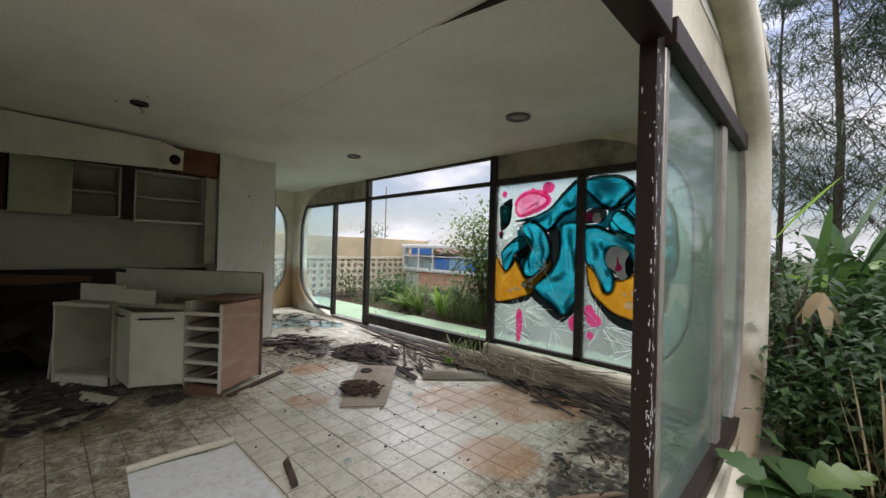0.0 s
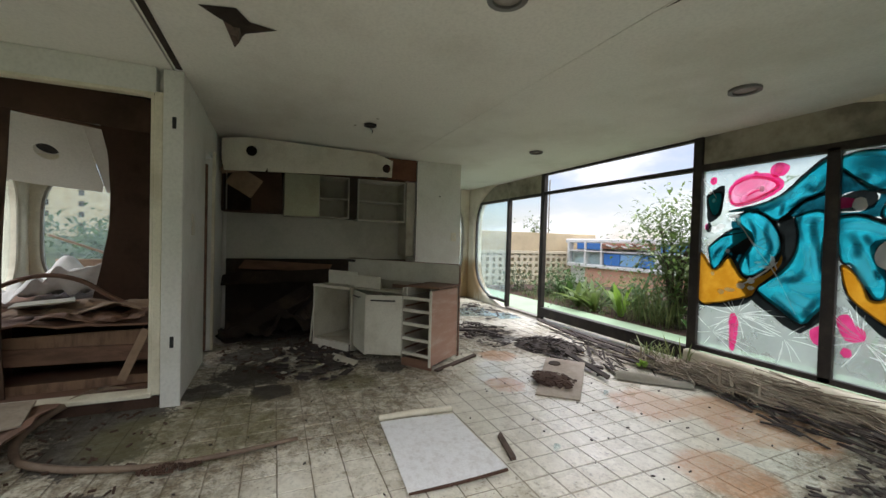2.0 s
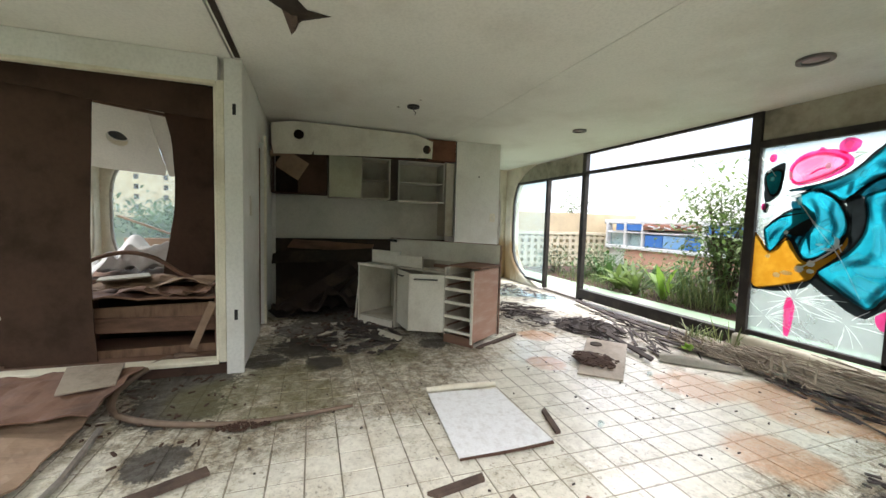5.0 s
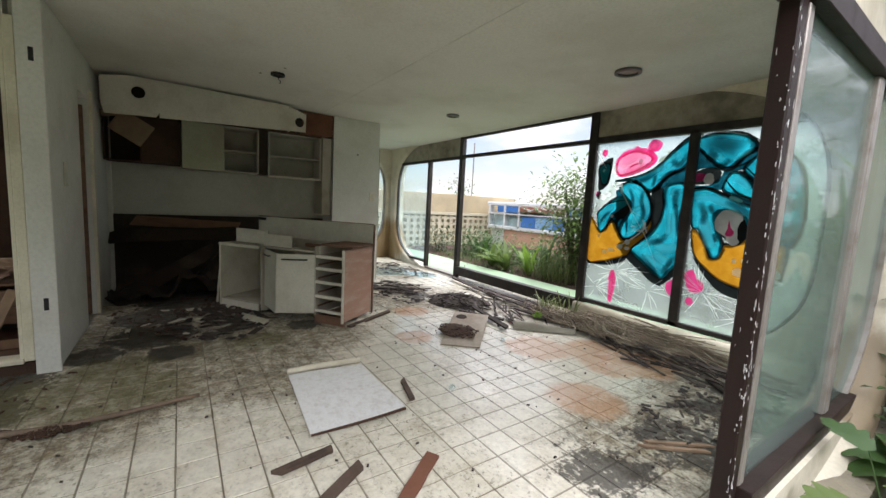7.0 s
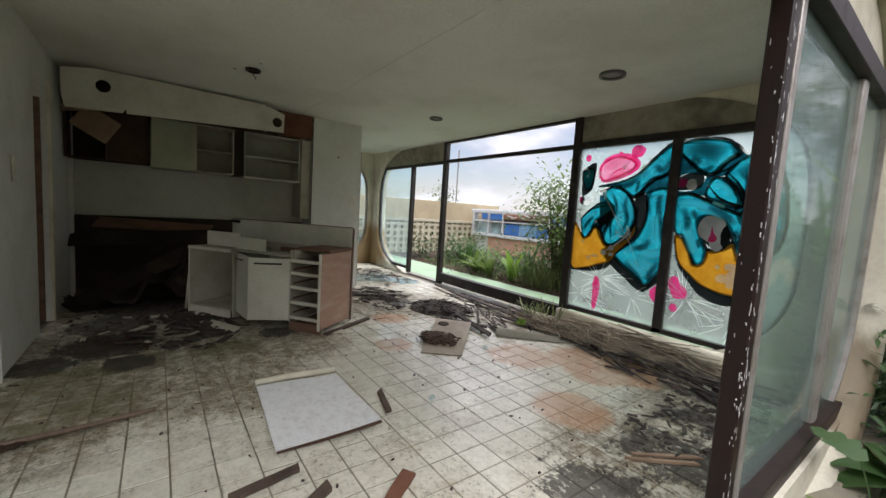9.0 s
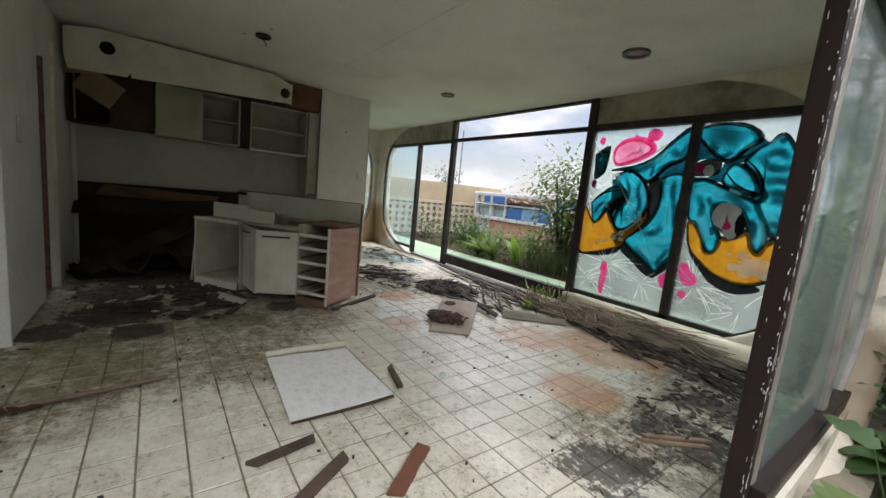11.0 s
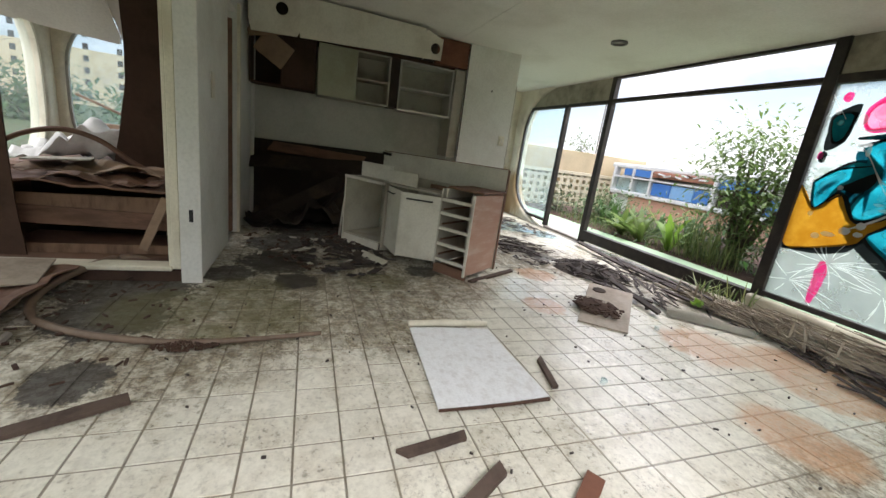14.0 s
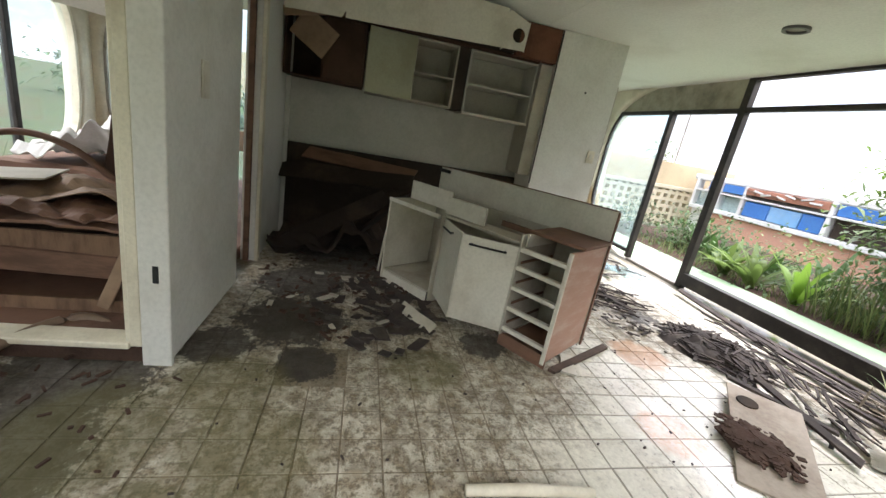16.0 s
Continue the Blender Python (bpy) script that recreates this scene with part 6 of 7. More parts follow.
spray("line", M_PINKPAINT, 0, 6.5, [(-2.45, 1.81), (-2.38, 1.85), (-2.31, 1.86)], 0.02)
spray("blob", M_SCRAPE, 0, 6.6, [(-2.32, 1.87)], (0.022, 0.03))
spray("line", M_SCRAPE, 0, 6.6, [(-2.6, 1.73), (-2.42, 1.74), (-2.29, 1.8), (-2.19, 1.87)], 0.018)
spray("blob", M_PINKPAINT, 0, 3, [(-2.19, 2.03)], (0.075, 0.065))
spray("soft", M_PINKSOFT, 0, 6, [(-2.23, 2.05), (-2.16, 2.01)], 0.06)
spray("blob", M_PINKPAINT, 0, 3, [(-2.38, 2.03)], (0.018, 0.016))
spray("blob", M_PINKPAINT, 0, 3, [(-2.77, 2.0)], (0.035, 0.04))
spray("soft", M_PINKSOFT, 0, 6, [(-2.79, 2.0), (-2.75, 1.99)], 0.03)
spray("line", M_PINKPAINT, 0, 3, [(-2.53, 0.65), (-2.52, 0.5), (-2.53, 0.27)], 0.085)
spray("soft", M_PINKSOFT, 0, 6, [(-2.53, 0.56), (-2.53, 0.35)], 0.03)
spray("fill", M_PINKPAINT, 0, 3, [(-1.92, 0.61), (-1.85, 0.67), (-1.81, 0.77), (-1.77, 0.73), (-1.76, 0.58), (-1.81, 0.5), (-1.89, 0.51)], 0)
spray("blob", M_INK, 0, 5, [(-2.8, 1.51)], (0.03, 0.05))
spray("blob", M_PINKPAINT, 0, 5.4, [(-2.82, 1.52)], (0.02, 0.035))
spray("blob", M_SCRAPE, 0, 6.8, [(-2.74, 1.49)], (0.05, 0.035))
spray("blob", M_SCRAPE, 0, 6.8, [(-2.68, 1.52)], (0.04, 0.03))
spray("blob", M_SCRAPE, 0, 6.8, [(-2.55, 1.62)], (0.05, 0.018))
spray("blob", M_SCRAPE, 0, 6.8, [(-2.51, 1.57)], (0.018, 0.04))
spray("blob", M_SCRAPE, 0, 6.8, [(-2.8, 1.88)], (0.02, 0.02))
spray("blob", M_SCRAPE, 0, 6.8, [(-2.62, 1.81)], (0.03, 0.05))
spray("blob", M_SCRAPE, 0, 6.8, [(-2.65, 0.85)], (0.03, 0.025))
spray("blob", M_SCRAPE, 0, 6.8, [(-2.57, 0.88)], (0.05, 0.02))
spray("blob", M_SCRAPE, 0, 6.8, [(-2.47, 0.93)], (0.04, 0.03))
spray("blob", M_SCRAPE, 0, 6.8, [(-2.38, 0.99)], (0.03, 0.03))
spray("blob", M_SCRAPE, 0, 6.8, [(-2.27, 1.13)], (0.05, 0.014))
spray("blob", M_SCRAPE, 0, 6.8, [(-2.21, 1.19)], (0.02, 0.05))
spray("blob", M_SCRAPE, 0, 6.8, [(-2.74, 1.03)], (0.02, 0.02))
spray("blob", M_SCRAPE, 0, 6.8, [(-2.6, 1.27)], (0.02, 0.02))
spray("blob", M_SCRAPE, 0, 6.8, [(-2.33, 1.17)], (0.03, 0.012))
spray("blob", M_SCRAPE, 0, 6.8, [(-2.38, 0.92)], (0.03, 0.02))
spray("line", M_SCRAPE, 0, 7, [(-2.58, 1.63), (-2.48, 1.51), (-2.36, 1.32), (-2.22, 1.13), (-2.13, 0.97), (-2.02, 0.73)], 0.01)
spray("line", M_SCRAPE, 0, 7, [(-2.73, 1.82), (-2.9, 2.06)], 0.008)
spray("line", M_SCRAPE, 0, 7, [(-2.42, 1.42), (-2.36, 1.34), (-2.26, 1.29)], 0.012)
spray("line", M_SCRAPE, 0, 7, [(-2.48, 0.93), (-2.31, 1.05), (-2.17, 1.18)], 0.018)
spray("line", M_SCRAPE, 0, 7, [(-2.23, 1.25), (-2.17, 1.11)], 0.014)
spray("line", M_INK, 1, 2, [(-1.8, 2.05), (-1.63, 2.09), (-1.44, 2.07), (-1.33, 2.01), (-1.29, 1.94), (-1.37, 1.88), (-1.47, 1.77), (-1.54, 1.77), (-1.62, 1.83), (-1.75, 1.96), (-1.8, 2.05)], 0.05)
spray("fill", M_TEAL, 1, 3, [(-1.8, 2.05), (-1.63, 2.09), (-1.44, 2.07), (-1.33, 2.01), (-1.29, 1.94), (-1.37, 1.88), (-1.47, 1.77), (-1.54, 1.77), (-1.62, 1.83), (-1.75, 1.96)], 0)
spray("line", M_INK, 1, 2, [(-1.28, 1.87), (-1.23, 1.9), (-1.14, 1.97), (-1.04, 1.83), (-0.97, 1.72), (-0.93, 1.47), (-0.93, 1.24), (-0.98, 1.11), (-1.08, 1.13), (-1.15, 1.24), (-1.23, 1.39), (-1.18, 1.46), (-1.23, 1.55), (-1.27, 1.64), (-1.37, 1.75), (-1.28, 1.87)], 0.05)
spray("fill", M_TEAL, 1, 3, [(-1.28, 1.87), (-1.23, 1.9), (-1.14, 1.97), (-1.04, 1.83), (-0.97, 1.72), (-0.93, 1.47), (-0.93, 1.24), (-0.98, 1.11), (-1.08, 1.13), (-1.15, 1.24), (-1.23, 1.39), (-1.18, 1.46), (-1.23, 1.55), (-1.27, 1.64), (-1.37, 1.75)], 0)
spray("line", M_INK, 1, 2, [(-1.5, 1.66), (-1.45, 1.73), (-1.34, 1.69), (-1.26, 1.57), (-1.23, 1.49), (-1.28, 1.48), (-1.41, 1.51), (-1.51, 1.57), (-1.5, 1.66)], 0.05)
spray("fill", M_TEAL, 1, 3, [(-1.5, 1.66), (-1.45, 1.73), (-1.34, 1.69), (-1.26, 1.57), (-1.23, 1.49), (-1.28, 1.48), (-1.41, 1.51), (-1.51, 1.57)], 0)
spray("line", M_INK, 1, 2, [(-1.78, 1.56), (-1.66, 1.58), (-1.52, 1.53), (-1.35, 1.45), (-1.24, 1.4), (-1.17, 1.27), (-1.13, 1.14), (-1.15, 1.0), (-1.2, 1.02), (-1.25, 1.18), (-1.35, 1.35), (-1.46, 1.38), (-1.55, 1.34), (-1.51, 1.18), (-1.46, 1.06), (-1.48, 0.95), (-1.54, 0.94), (-1.6, 1.06), (-1.67, 1.19), (-1.74, 1.23), (-1.78, 1.56)], 0.05)
spray("fill", M_TEAL, 1, 3, [(-1.78, 1.56), (-1.66, 1.58), (-1.52, 1.53), (-1.35, 1.45), (-1.24, 1.4), (-1.17, 1.27), (-1.13, 1.14), (-1.15, 1.0), (-1.2, 1.02), (-1.25, 1.18), (-1.35, 1.35), (-1.46, 1.38), (-1.55, 1.34), (-1.51, 1.18), (-1.46, 1.06), (-1.48, 0.95), (-1.54, 0.94), (-1.6, 1.06), (-1.67, 1.19), (-1.74, 1.23)], 0)
spray("line", M_INK, 1, 2, [(-1.74, 1.18), (-1.68, 1.16), (-1.6, 1.04), (-1.56, 0.93), (-1.48, 0.94), (-1.45, 1.06), (-1.4, 1.07), (-1.31, 1.11), (-1.25, 1.15), (-1.2, 1.01), (-1.15, 0.98), (-1.11, 1.07), (-1.01, 1.11), (-1.0, 0.94), (-1.03, 0.8), (-1.14, 0.71), (-1.28, 0.69), (-1.46, 0.74), (-1.58, 0.83), (-1.69, 0.95), (-1.74, 1.18)], 0.05)
spray("fill", M_ORANGE, 1, 3, [(-1.74, 1.18), (-1.68, 1.16), (-1.6, 1.04), (-1.56, 0.93), (-1.48, 0.94), (-1.45, 1.06), (-1.4, 1.07), (-1.31, 1.11), (-1.25, 1.15), (-1.2, 1.01), (-1.15, 0.98), (-1.11, 1.07), (-1.01, 1.11), (-1.0, 0.94), (-1.03, 0.8), (-1.14, 0.71), (-1.28, 0.69), (-1.46, 0.74), (-1.58, 0.83), (-1.69, 0.95)], 0)
spray("fill", M_INK, 1, 4, [(-1.85, 1.64), (-1.77, 1.73), (-1.67, 1.78), (-1.58, 1.77), (-1.54, 1.73), (-1.57, 1.65), (-1.69, 1.62)], 0)
spray("line", M_PINKPAINT, 1, 5, [(-1.84, 1.67), (-1.74, 1.69), (-1.65, 1.68)], 0.085)
spray("blob", M_SCRAPE, 1, 6, [(-1.64, 1.67)], (0.045, 0.055))
spray("fill", M_INK, 1, 4, [(-1.54, 1.32), (-1.48, 1.38), (-1.37, 1.37), (-1.3, 1.28), (-1.28, 1.17), (-1.33, 1.08), (-1.41, 1.09), (-1.5, 1.18)], 0)
spray("blob", M_SCRAPE, 1, 5, [(-1.43, 1.27)], (0.115, 0.125))
spray("blob", M_SCRAPE, 1, 5, [(-1.38, 1.14)], (0.06, 0.07))
spray("fill", M_PINKPAINT, 1, 6, [(-1.45, 1.16), (-1.43, 1.23), (-1.43, 1.3), (-1.41, 1.23), (-1.38, 1.19), (-1.4, 1.15)], 0)
spray("blob", M_INK, 1, 6.2, [(-1.32, 1.2)], (0.035, 0.1))
spray("soft", M_TEALSOFT, 1, 6, [(-1.76, 1.48), (-1.62, 1.5), (-1.45, 1.44), (-1.28, 1.35)], 0.06)
spray("soft", M_TEALSOFT, 1, 6, [(-1.67, 1.36), (-1.61, 1.19), (-1.54, 1.01)], 0.075)
spray("soft", M_TEALSOFT, 1, 6, [(-1.21, 1.27), (-1.18, 1.14), (-1.16, 1.03)], 0.075)
spray("soft", M_TEALSOFT, 1, 6, [(-1.72, 2.08), (-1.55, 2.05), (-1.39, 2.01)], 0.03)
spray("soft", M_TEALSOFT, 1, 6, [(-1.47, 1.83), (-1.38, 1.89), (-1.31, 1.94)], 0.035)
spray("soft", M_TEALSOFT, 1, 6, [(-1.46, 1.64), (-1.39, 1.66), (-1.3, 1.57)], 0.05)
spray("soft", M_TEALSOFT, 1, 6, [(-1.24, 1.84), (-1.16, 1.9), (-1.12, 1.91)], 0.06)
spray("soft", M_TEALSOFT, 1, 6, [(-1.19, 1.75), (-1.1, 1.81), (-1.02, 1.77)], 0.06)
spray("soft", M_TEALSOFT, 1, 6, [(-1.19, 1.64), (-1.09, 1.67), (-0.99, 1.64)], 0.05)
spray("soft", M_TEALSOFT, 1, 6, [(-1.12, 1.53), (-1.03, 1.51), (-0.97, 1.54)], 0.05)
spray("soft", M_TEALSOFT, 1, 6, [(-1.11, 1.37), (-1.02, 1.34), (-0.96, 1.41)], 0.05)
spray("soft", M_TEALSOFT, 1, 6, [(-1.46, 1.51), (-1.34, 1.46)], 0.03)
spray("soft", M_TEALSOFT, 1, 6, [(-1.19, 1.42), (-1.11, 1.28), (-1.06, 1.18)], 0.05)
spray("soft", M_TEALSOFT, 1, 6, [(-1.62, 1.91), (-1.53, 1.83)], 0.04)
spray("soft", M_DARKSOFT, 1, 6.3, [(-1.75, 1.98), (-1.62, 2.0), (-1.5, 1.96), (-1.41, 1.91)], 0.12)
spray("soft", M_DARKSOFT, 1, 6.3, [(-1.69, 1.91), (-1.58, 1.86)], 0.08)
spray("soft", M_DARKSOFT, 1, 6.3, [(-1.29, 1.82), (-1.18, 1.7), (-1.03, 1.7)], 0.05)
spray("soft", M_DARKSOFT, 1, 6.3, [(-1.23, 1.59), (-1.11, 1.59), (-0.97, 1.58)], 0.05)
spray("soft", M_DARKSOFT, 1, 6.3, [(-1.15, 1.44), (-1.05, 1.43), (-0.95, 1.47)], 0.06)
spray("soft", M_DARKSOFT, 1, 6.3, [(-1.61, 1.44), (-1.56, 1.34)], 0.04)
spray("soft", M_DARKSOFT, 1, 6.3, [(-1.14, 1.24), (-1.02, 1.23), (-0.95, 1.3)], 0.05)
spray("soft", M_DARKSOFT, 1, 6.3, [(-1.7, 1.46), (-1.64, 1.34), (-1.65, 1.23)], 0.05)
spray("soft", M_DARKSOFT, 1, 6.3, [(-1.49, 1.47), (-1.36, 1.41), (-1.25, 1.3)], 0.05)
spray("soft", M_DARKSOFT, 1, 6.3, [(-1.27, 1.26), (-1.22, 1.21), (-1.21, 1.08)], 0.04)
spray("soft", M_DARKSOFT, 1, 6.3, [(-1.51, 1.08), (-1.54, 1.17)], 0.03)
spray("soft", M_DARKSOFT, 1, 6.3, [(-1.42, 1.74), (-1.32, 1.67), (-1.25, 1.56)], 0.045)
spray("soft", M_DARKSOFT, 1, 6.3, [(-1.45, 1.55), (-1.34, 1.51)], 0.03)
spray("soft", M_DARKSOFT, 1, 6.3, [(-1.25, 1.78), (-1.15, 1.83), (-1.06, 1.75)], 0.05)
spray("soft", M_DARKSOFT, 1, 6.3, [(-1.16, 1.9), (-1.12, 1.94)], 0.04)
spray("soft", M_DARKSOFT, 1, 6.3, [(-1.18, 1.5), (-1.09, 1.49), (-1.0, 1.5)], 0.05)
spray("soft", M_DARKSOFT, 1, 6.3, [(-1.09, 1.18), (-1.01, 1.16), (-0.95, 1.23)], 0.05)
spray("soft", M_DARKSOFT, 1, 6.3, [(-1.38, 2.02), (-1.32, 1.97), (-1.34, 1.92)], 0.04)
spray("soft", M_DARKSOFT, 1, 6.3, [(-1.63, 1.79), (-1.53, 1.8), (-1.48, 1.85)], 0.04)
spray("line", M_INK, 1, 5, [(-1.5, 1.66), (-1.39, 1.54), (-1.23, 1.48), (-1.21, 1.54), (-1.26, 1.66), (-1.36, 1.77)], 0.025)
spray("line", M_INK, 1, 5, [(-1.77, 1.58), (-1.64, 1.59), (-1.5, 1.53), (-1.22, 1.4)], 0.025)
spray("line", M_INK, 1, 5, [(-1.29, 1.94), (-1.36, 1.88), (-1.46, 1.76)], 0.02)
spray("line", M_INK, 1, 5, [(-1.54, 1.77), (-1.39, 1.79), (-1.29, 1.86)], 0.02)
spray("line", M_SCRAPE, 1, 5.5, [(-1.3, 2.0), (-1.23, 1.92), (-1.14, 1.98)], 0.012)
spray("line", M_SCRAPE, 1, 5.5, [(-1.81, 2.07), (-1.6, 2.1), (-1.38, 2.05)], 0.008)
spray("fill", M_INK, 1, 1.5, [(-1.7, 0.92), (-1.58, 0.82), (-1.45, 0.73), (-1.28, 0.68), (-1.14, 0.7), (-1.09, 0.66), (-1.27, 0.59), (-1.49, 0.66)], 0)
spray("fill", M_INK, 0, 1.5, [(-2.41, 0.84), (-2.35, 0.94), (-2.18, 0.77), (-1.98, 0.64), (-1.79, 0.88), (-1.77, 0.82), (-1.98, 0.57), (-2.19, 0.68)], 0)
spray("blob", M_SCRAPE, 1, 6, [(-1.14, 0.86)], (0.13, 0.075))
spray("blob", M_SCRAPE, 1, 6, [(-1.22, 0.81)], (0.06, 0.06))
spray("blob", M_SCRAPE, 1, 6, [(-1.31, 0.83)], (0.045, 0.04))
spray("blob", M_SCRAPE, 1, 6, [(-1.25, 0.94)], (0.05, 0.035))
spray("blob", M_SCRAPE, 1, 6, [(-1.35, 0.93)], (0.02, 0.02))
spray("blob", M_SCRAPE, 1, 6, [(-1.06, 0.79)], (0.07, 0.03))
spray("fill", M_PINKPAINT, 1, 3, [(-1.75, 0.74), (-1.68, 0.79), (-1.63, 0.71), (-1.58, 0.68), (-1.58, 0.6), (-1.69, 0.58)], 0)
spray("blob", M_PINKPAINT, 1, 3, [(-1.68, 0.48)], (0.035, 0.04))


# white crack lines in the lower glass
crack_rnd = random.Random(5)
for pane_no, cx, cz, many in ((0, -2.50, 0.64, 22), (0, -2.72, 0.42, 12), (0, -2.1, 0.5, 10), (1, -1.58, 0.60, 16), (1, -1.2, 0.45, 7)):
    for _ in range(many):
        a = crack_rnd.uniform(0, 2 * math.pi)
        r0, r1 = crack_rnd.uniform(0.0, 0.08), crack_rnd.uniform(0.18, 0.42)
        spray("line", M_SCRAPE, pane_no, 3, [(cx + r0 * math.cos(a), cz + 0.7 * r0 * math.sin(a)), (cx + r1 * 0.5 * math.cos(a + 0.06), cz + 0.35 * r1 * math.sin(a + 0.06)), (cx + r1 * math.cos(a), cz + 0.7 * r1 * math.sin(a))], 0.006)


# ---- outdoors ----
def ground_mesh():
    bm = bmesh.new()
    xs = [-900, -300, -120, -60] + [-40 + 2 * i for i in range(31)] + [40, 80, 300, 900]
    rows = []
    for x in xs:
        row = []
        for y in xs:
            z = -0.32 - 1.4 * max(0.0, min(1.0, (y - 6.0) / 5.0)) + 0.10 * noise.noise(Vector((x * 0.4, y * 0.4, 0)))
            row.append(bm.verts.new((x, y, z)))
        rows.append(row)
    for a, b in zip(rows, rows[1:]):
        for i in range(len(xs) - 1):
            bm.faces.new((a[i], b[i], b[i + 1], a[i + 1]))
    return bm


solo("ground", ground_mesh(), M_GROUND, "overgrown earth and grass round the house", "ground", kind="structure", smooth=True)
solo("terrace", boxed(-9.6, NORTH + 0.27, -0.5, -0.3, 5.15, 0.0, 0.01), M_DECK, "pale green painted concrete terrace", "terrace", kind="structure")
# unseen step, coloured dark so that less light bounces up to the ceiling
solo("doorstep", boxed(EAST + 0.36, -2.5, -0.5, 1.4, 1.3, -0.02, 0.01), M_DARKCONC, "unseen dark concrete doorstep at the entrance, dark to limit bounced light", "doorstep", kind="structure")


def leaf(bm, base, heading, tilt, length, width, droop=0.4, seg=3, fold=0.15):
    """One leaf: a pointed blade that bends down."""
    d = Vector((math.cos(heading) * math.cos(tilt), math.sin(heading) * math.cos(tilt), math.sin(tilt)))
    s = Vector((-math.sin(heading), math.cos(heading), 0))
    p, prev = Vector(base), None
    for i in range(seg + 1):
        k = i / seg
        w = width * 0.5 * math.sin(math.pi * (0.10 + 0.88 * k)) ** 0.8
        c = p + d * (length * k) - Vector((0, 0, droop * length * k * k))
        up = Vector((0, 0, fold * w))
        row = (bm.verts.new(c - s * w + up), bm.verts.new(c), bm.verts.new(c + s * w + up))
        if prev:
            bm.faces.new((prev[0], prev[1], row[1], row[0]))
            bm.faces.new((prev[1], prev[2], row[2], row[1]))
        prev = row


def shrub(name, x, y, z, r, h, count, size, material, label, seed, stems=7, upright=0.3):
    """A bush: bare stems and an uneven crown of many small leaves in clumps."""
    rnd = random.Random(seed)
    t = thing(name, (x, y, z), label, "plant")
    bl_ = bmesh.new()
    tips = []
    for _ in range(stems):
        a, k = rnd.uniform(0, 2 * math.pi), rnd.uniform(0.2, 1.0)
        tip = Vector((x + r * k * math.cos(a), y + r * k * math.sin(a), z + h * rnd.uniform(0.55, 1.0) * (1.1 - 0.35 * k)))
        mid = Vector((x, y, z)).lerp(tip, 0.5) + Vector((rnd.uniform(-0.1, 0.1), rnd.uniform(-0.1, 0.1), 0.1 * h))
        part("stem", tube(bmesh.new(), [(x, y, z - 0.05), mid, tip], [0.016 * h + 0.004, 0.009 * h + 0.003, 0.003], 5), M_BARK, t)
        for q in (0.35, 0.55, 0.75, 0.9, 1.0):
            tips.append((Vector((x, y, z)).lerp(mid, min(1, q * 2)) if q < 0.5 else mid.lerp(tip, (q - 0.5) * 2), 0.16 + 0.22 * r))
    for _ in range(count):
        c, spread = rnd.choice(tips)
        p = c + Vector((rnd.gauss(0, spread), rnd.gauss(0, spread), rnd.gauss(0, spread * 0.8)))
        if p.z < z:
            p.z = z + 0.02 + abs(p.z - z) * 0.3
        leaf(bl_, p, rnd.uniform(0, 2 * math.pi), rnd.uniform(-0.4, 0.9) + upright * 0.5, size * rnd.uniform(0.6, 1.4), size * rnd.uniform(0.28, 0.5), rnd.uniform(0.1, 0.7), 2)
    tagged(part("leaves", bl_, material, t), kind="stuff")
    return t


def rosette(name, x, y, z, count, length, width, material, label, seed, spread=(0.7, 1.35)):
    """A clump of long strap leaves from one crown, each leaf a part."""
    rnd = random.Random(seed)
    t = thing(name, (x, y, z), label, "plant", "strap-leaved plants")
    for _ in range(count):
        bm = bmesh.new()
        leaf(bm, (x + rnd.uniform(-0.04, 0.04), y + rnd.uniform(-0.04, 0.04), z), rnd.uniform(0, 2 * math.pi), rnd.uniform(*spread), length * rnd.uniform(0.65, 1.1), width * rnd.uniform(0.8, 1.2), rnd.uniform(0.15, 0.55), 6, 0.35)
        part("leaf", bm, material, t, smooth=True)
    return t


def blades(name, x0, y0, x1, y1, z, h, count, material, label, seed, lean=0.5):
    rnd = random.Random(seed)
    bm = bmesh.new()
    for _ in range(count):
        x, y = rnd.uniform(x0, x1), rnd.uniform(y0, y1)
        leaf(bm, (x, y, z), rnd.uniform(0, 2 * math.pi), rnd.uniform(1.5 - lean, 1.5), h * rnd.uniform(0.5, 1.15), 0.012 * rnd.uniform(0.7, 1.5), rnd.uniform(0.05, 0.6), 4, 0.1)
    return solo(name, bm, material, label, "grass", kind="stuff")


# planting bed beyond the terrace
solo("planting_bed", boxed(-10.5, 5.16, -0.6, -0.5, 9.5, -0.03, 0.02), M_SOIL, "dark earth bed beyond the terrace", "bed", kind="structure")
for i, (x, y, n, ln, mat) in enumerate(((-6.6, 5.65, 20, 0.85, M_LEAFLIGHT), (-6.0, 5.5, 18, 0.85, M_LEAFLIGHT), (-7.3, 6.1, 14, 0.8, M_LEAF), (-5.45, 5.6, 12, 0.95, M_LIME), (-7.9, 6.3, 12, 0.75, M_LEAF), (-5.7, 6.3, 14, 0.9, M_LEAF), (-6.7, 6.6, 13, 0.85, M_LEAF))):
    rosette("strap_plant", x, y, -0.03, n, ln * 1.15, 0.10, mat, "bright lime strap-leaved plant in the bed" if mat is M_LIME else "green strap-leaved plant in the bed", 40 + i)
shrub("bush", -8.2, 6.6, -0.1, 0.55, 0.62, 1100, 0.12, M_LEAF, "dense green bush behind the strap plants", 61)
shrub("bush", -6.9, 7.3, -0.1, 0.5, 0.45, 500, 0.11, M_LEAFLIGHT, "pale green bush behind the strap plants", 62)
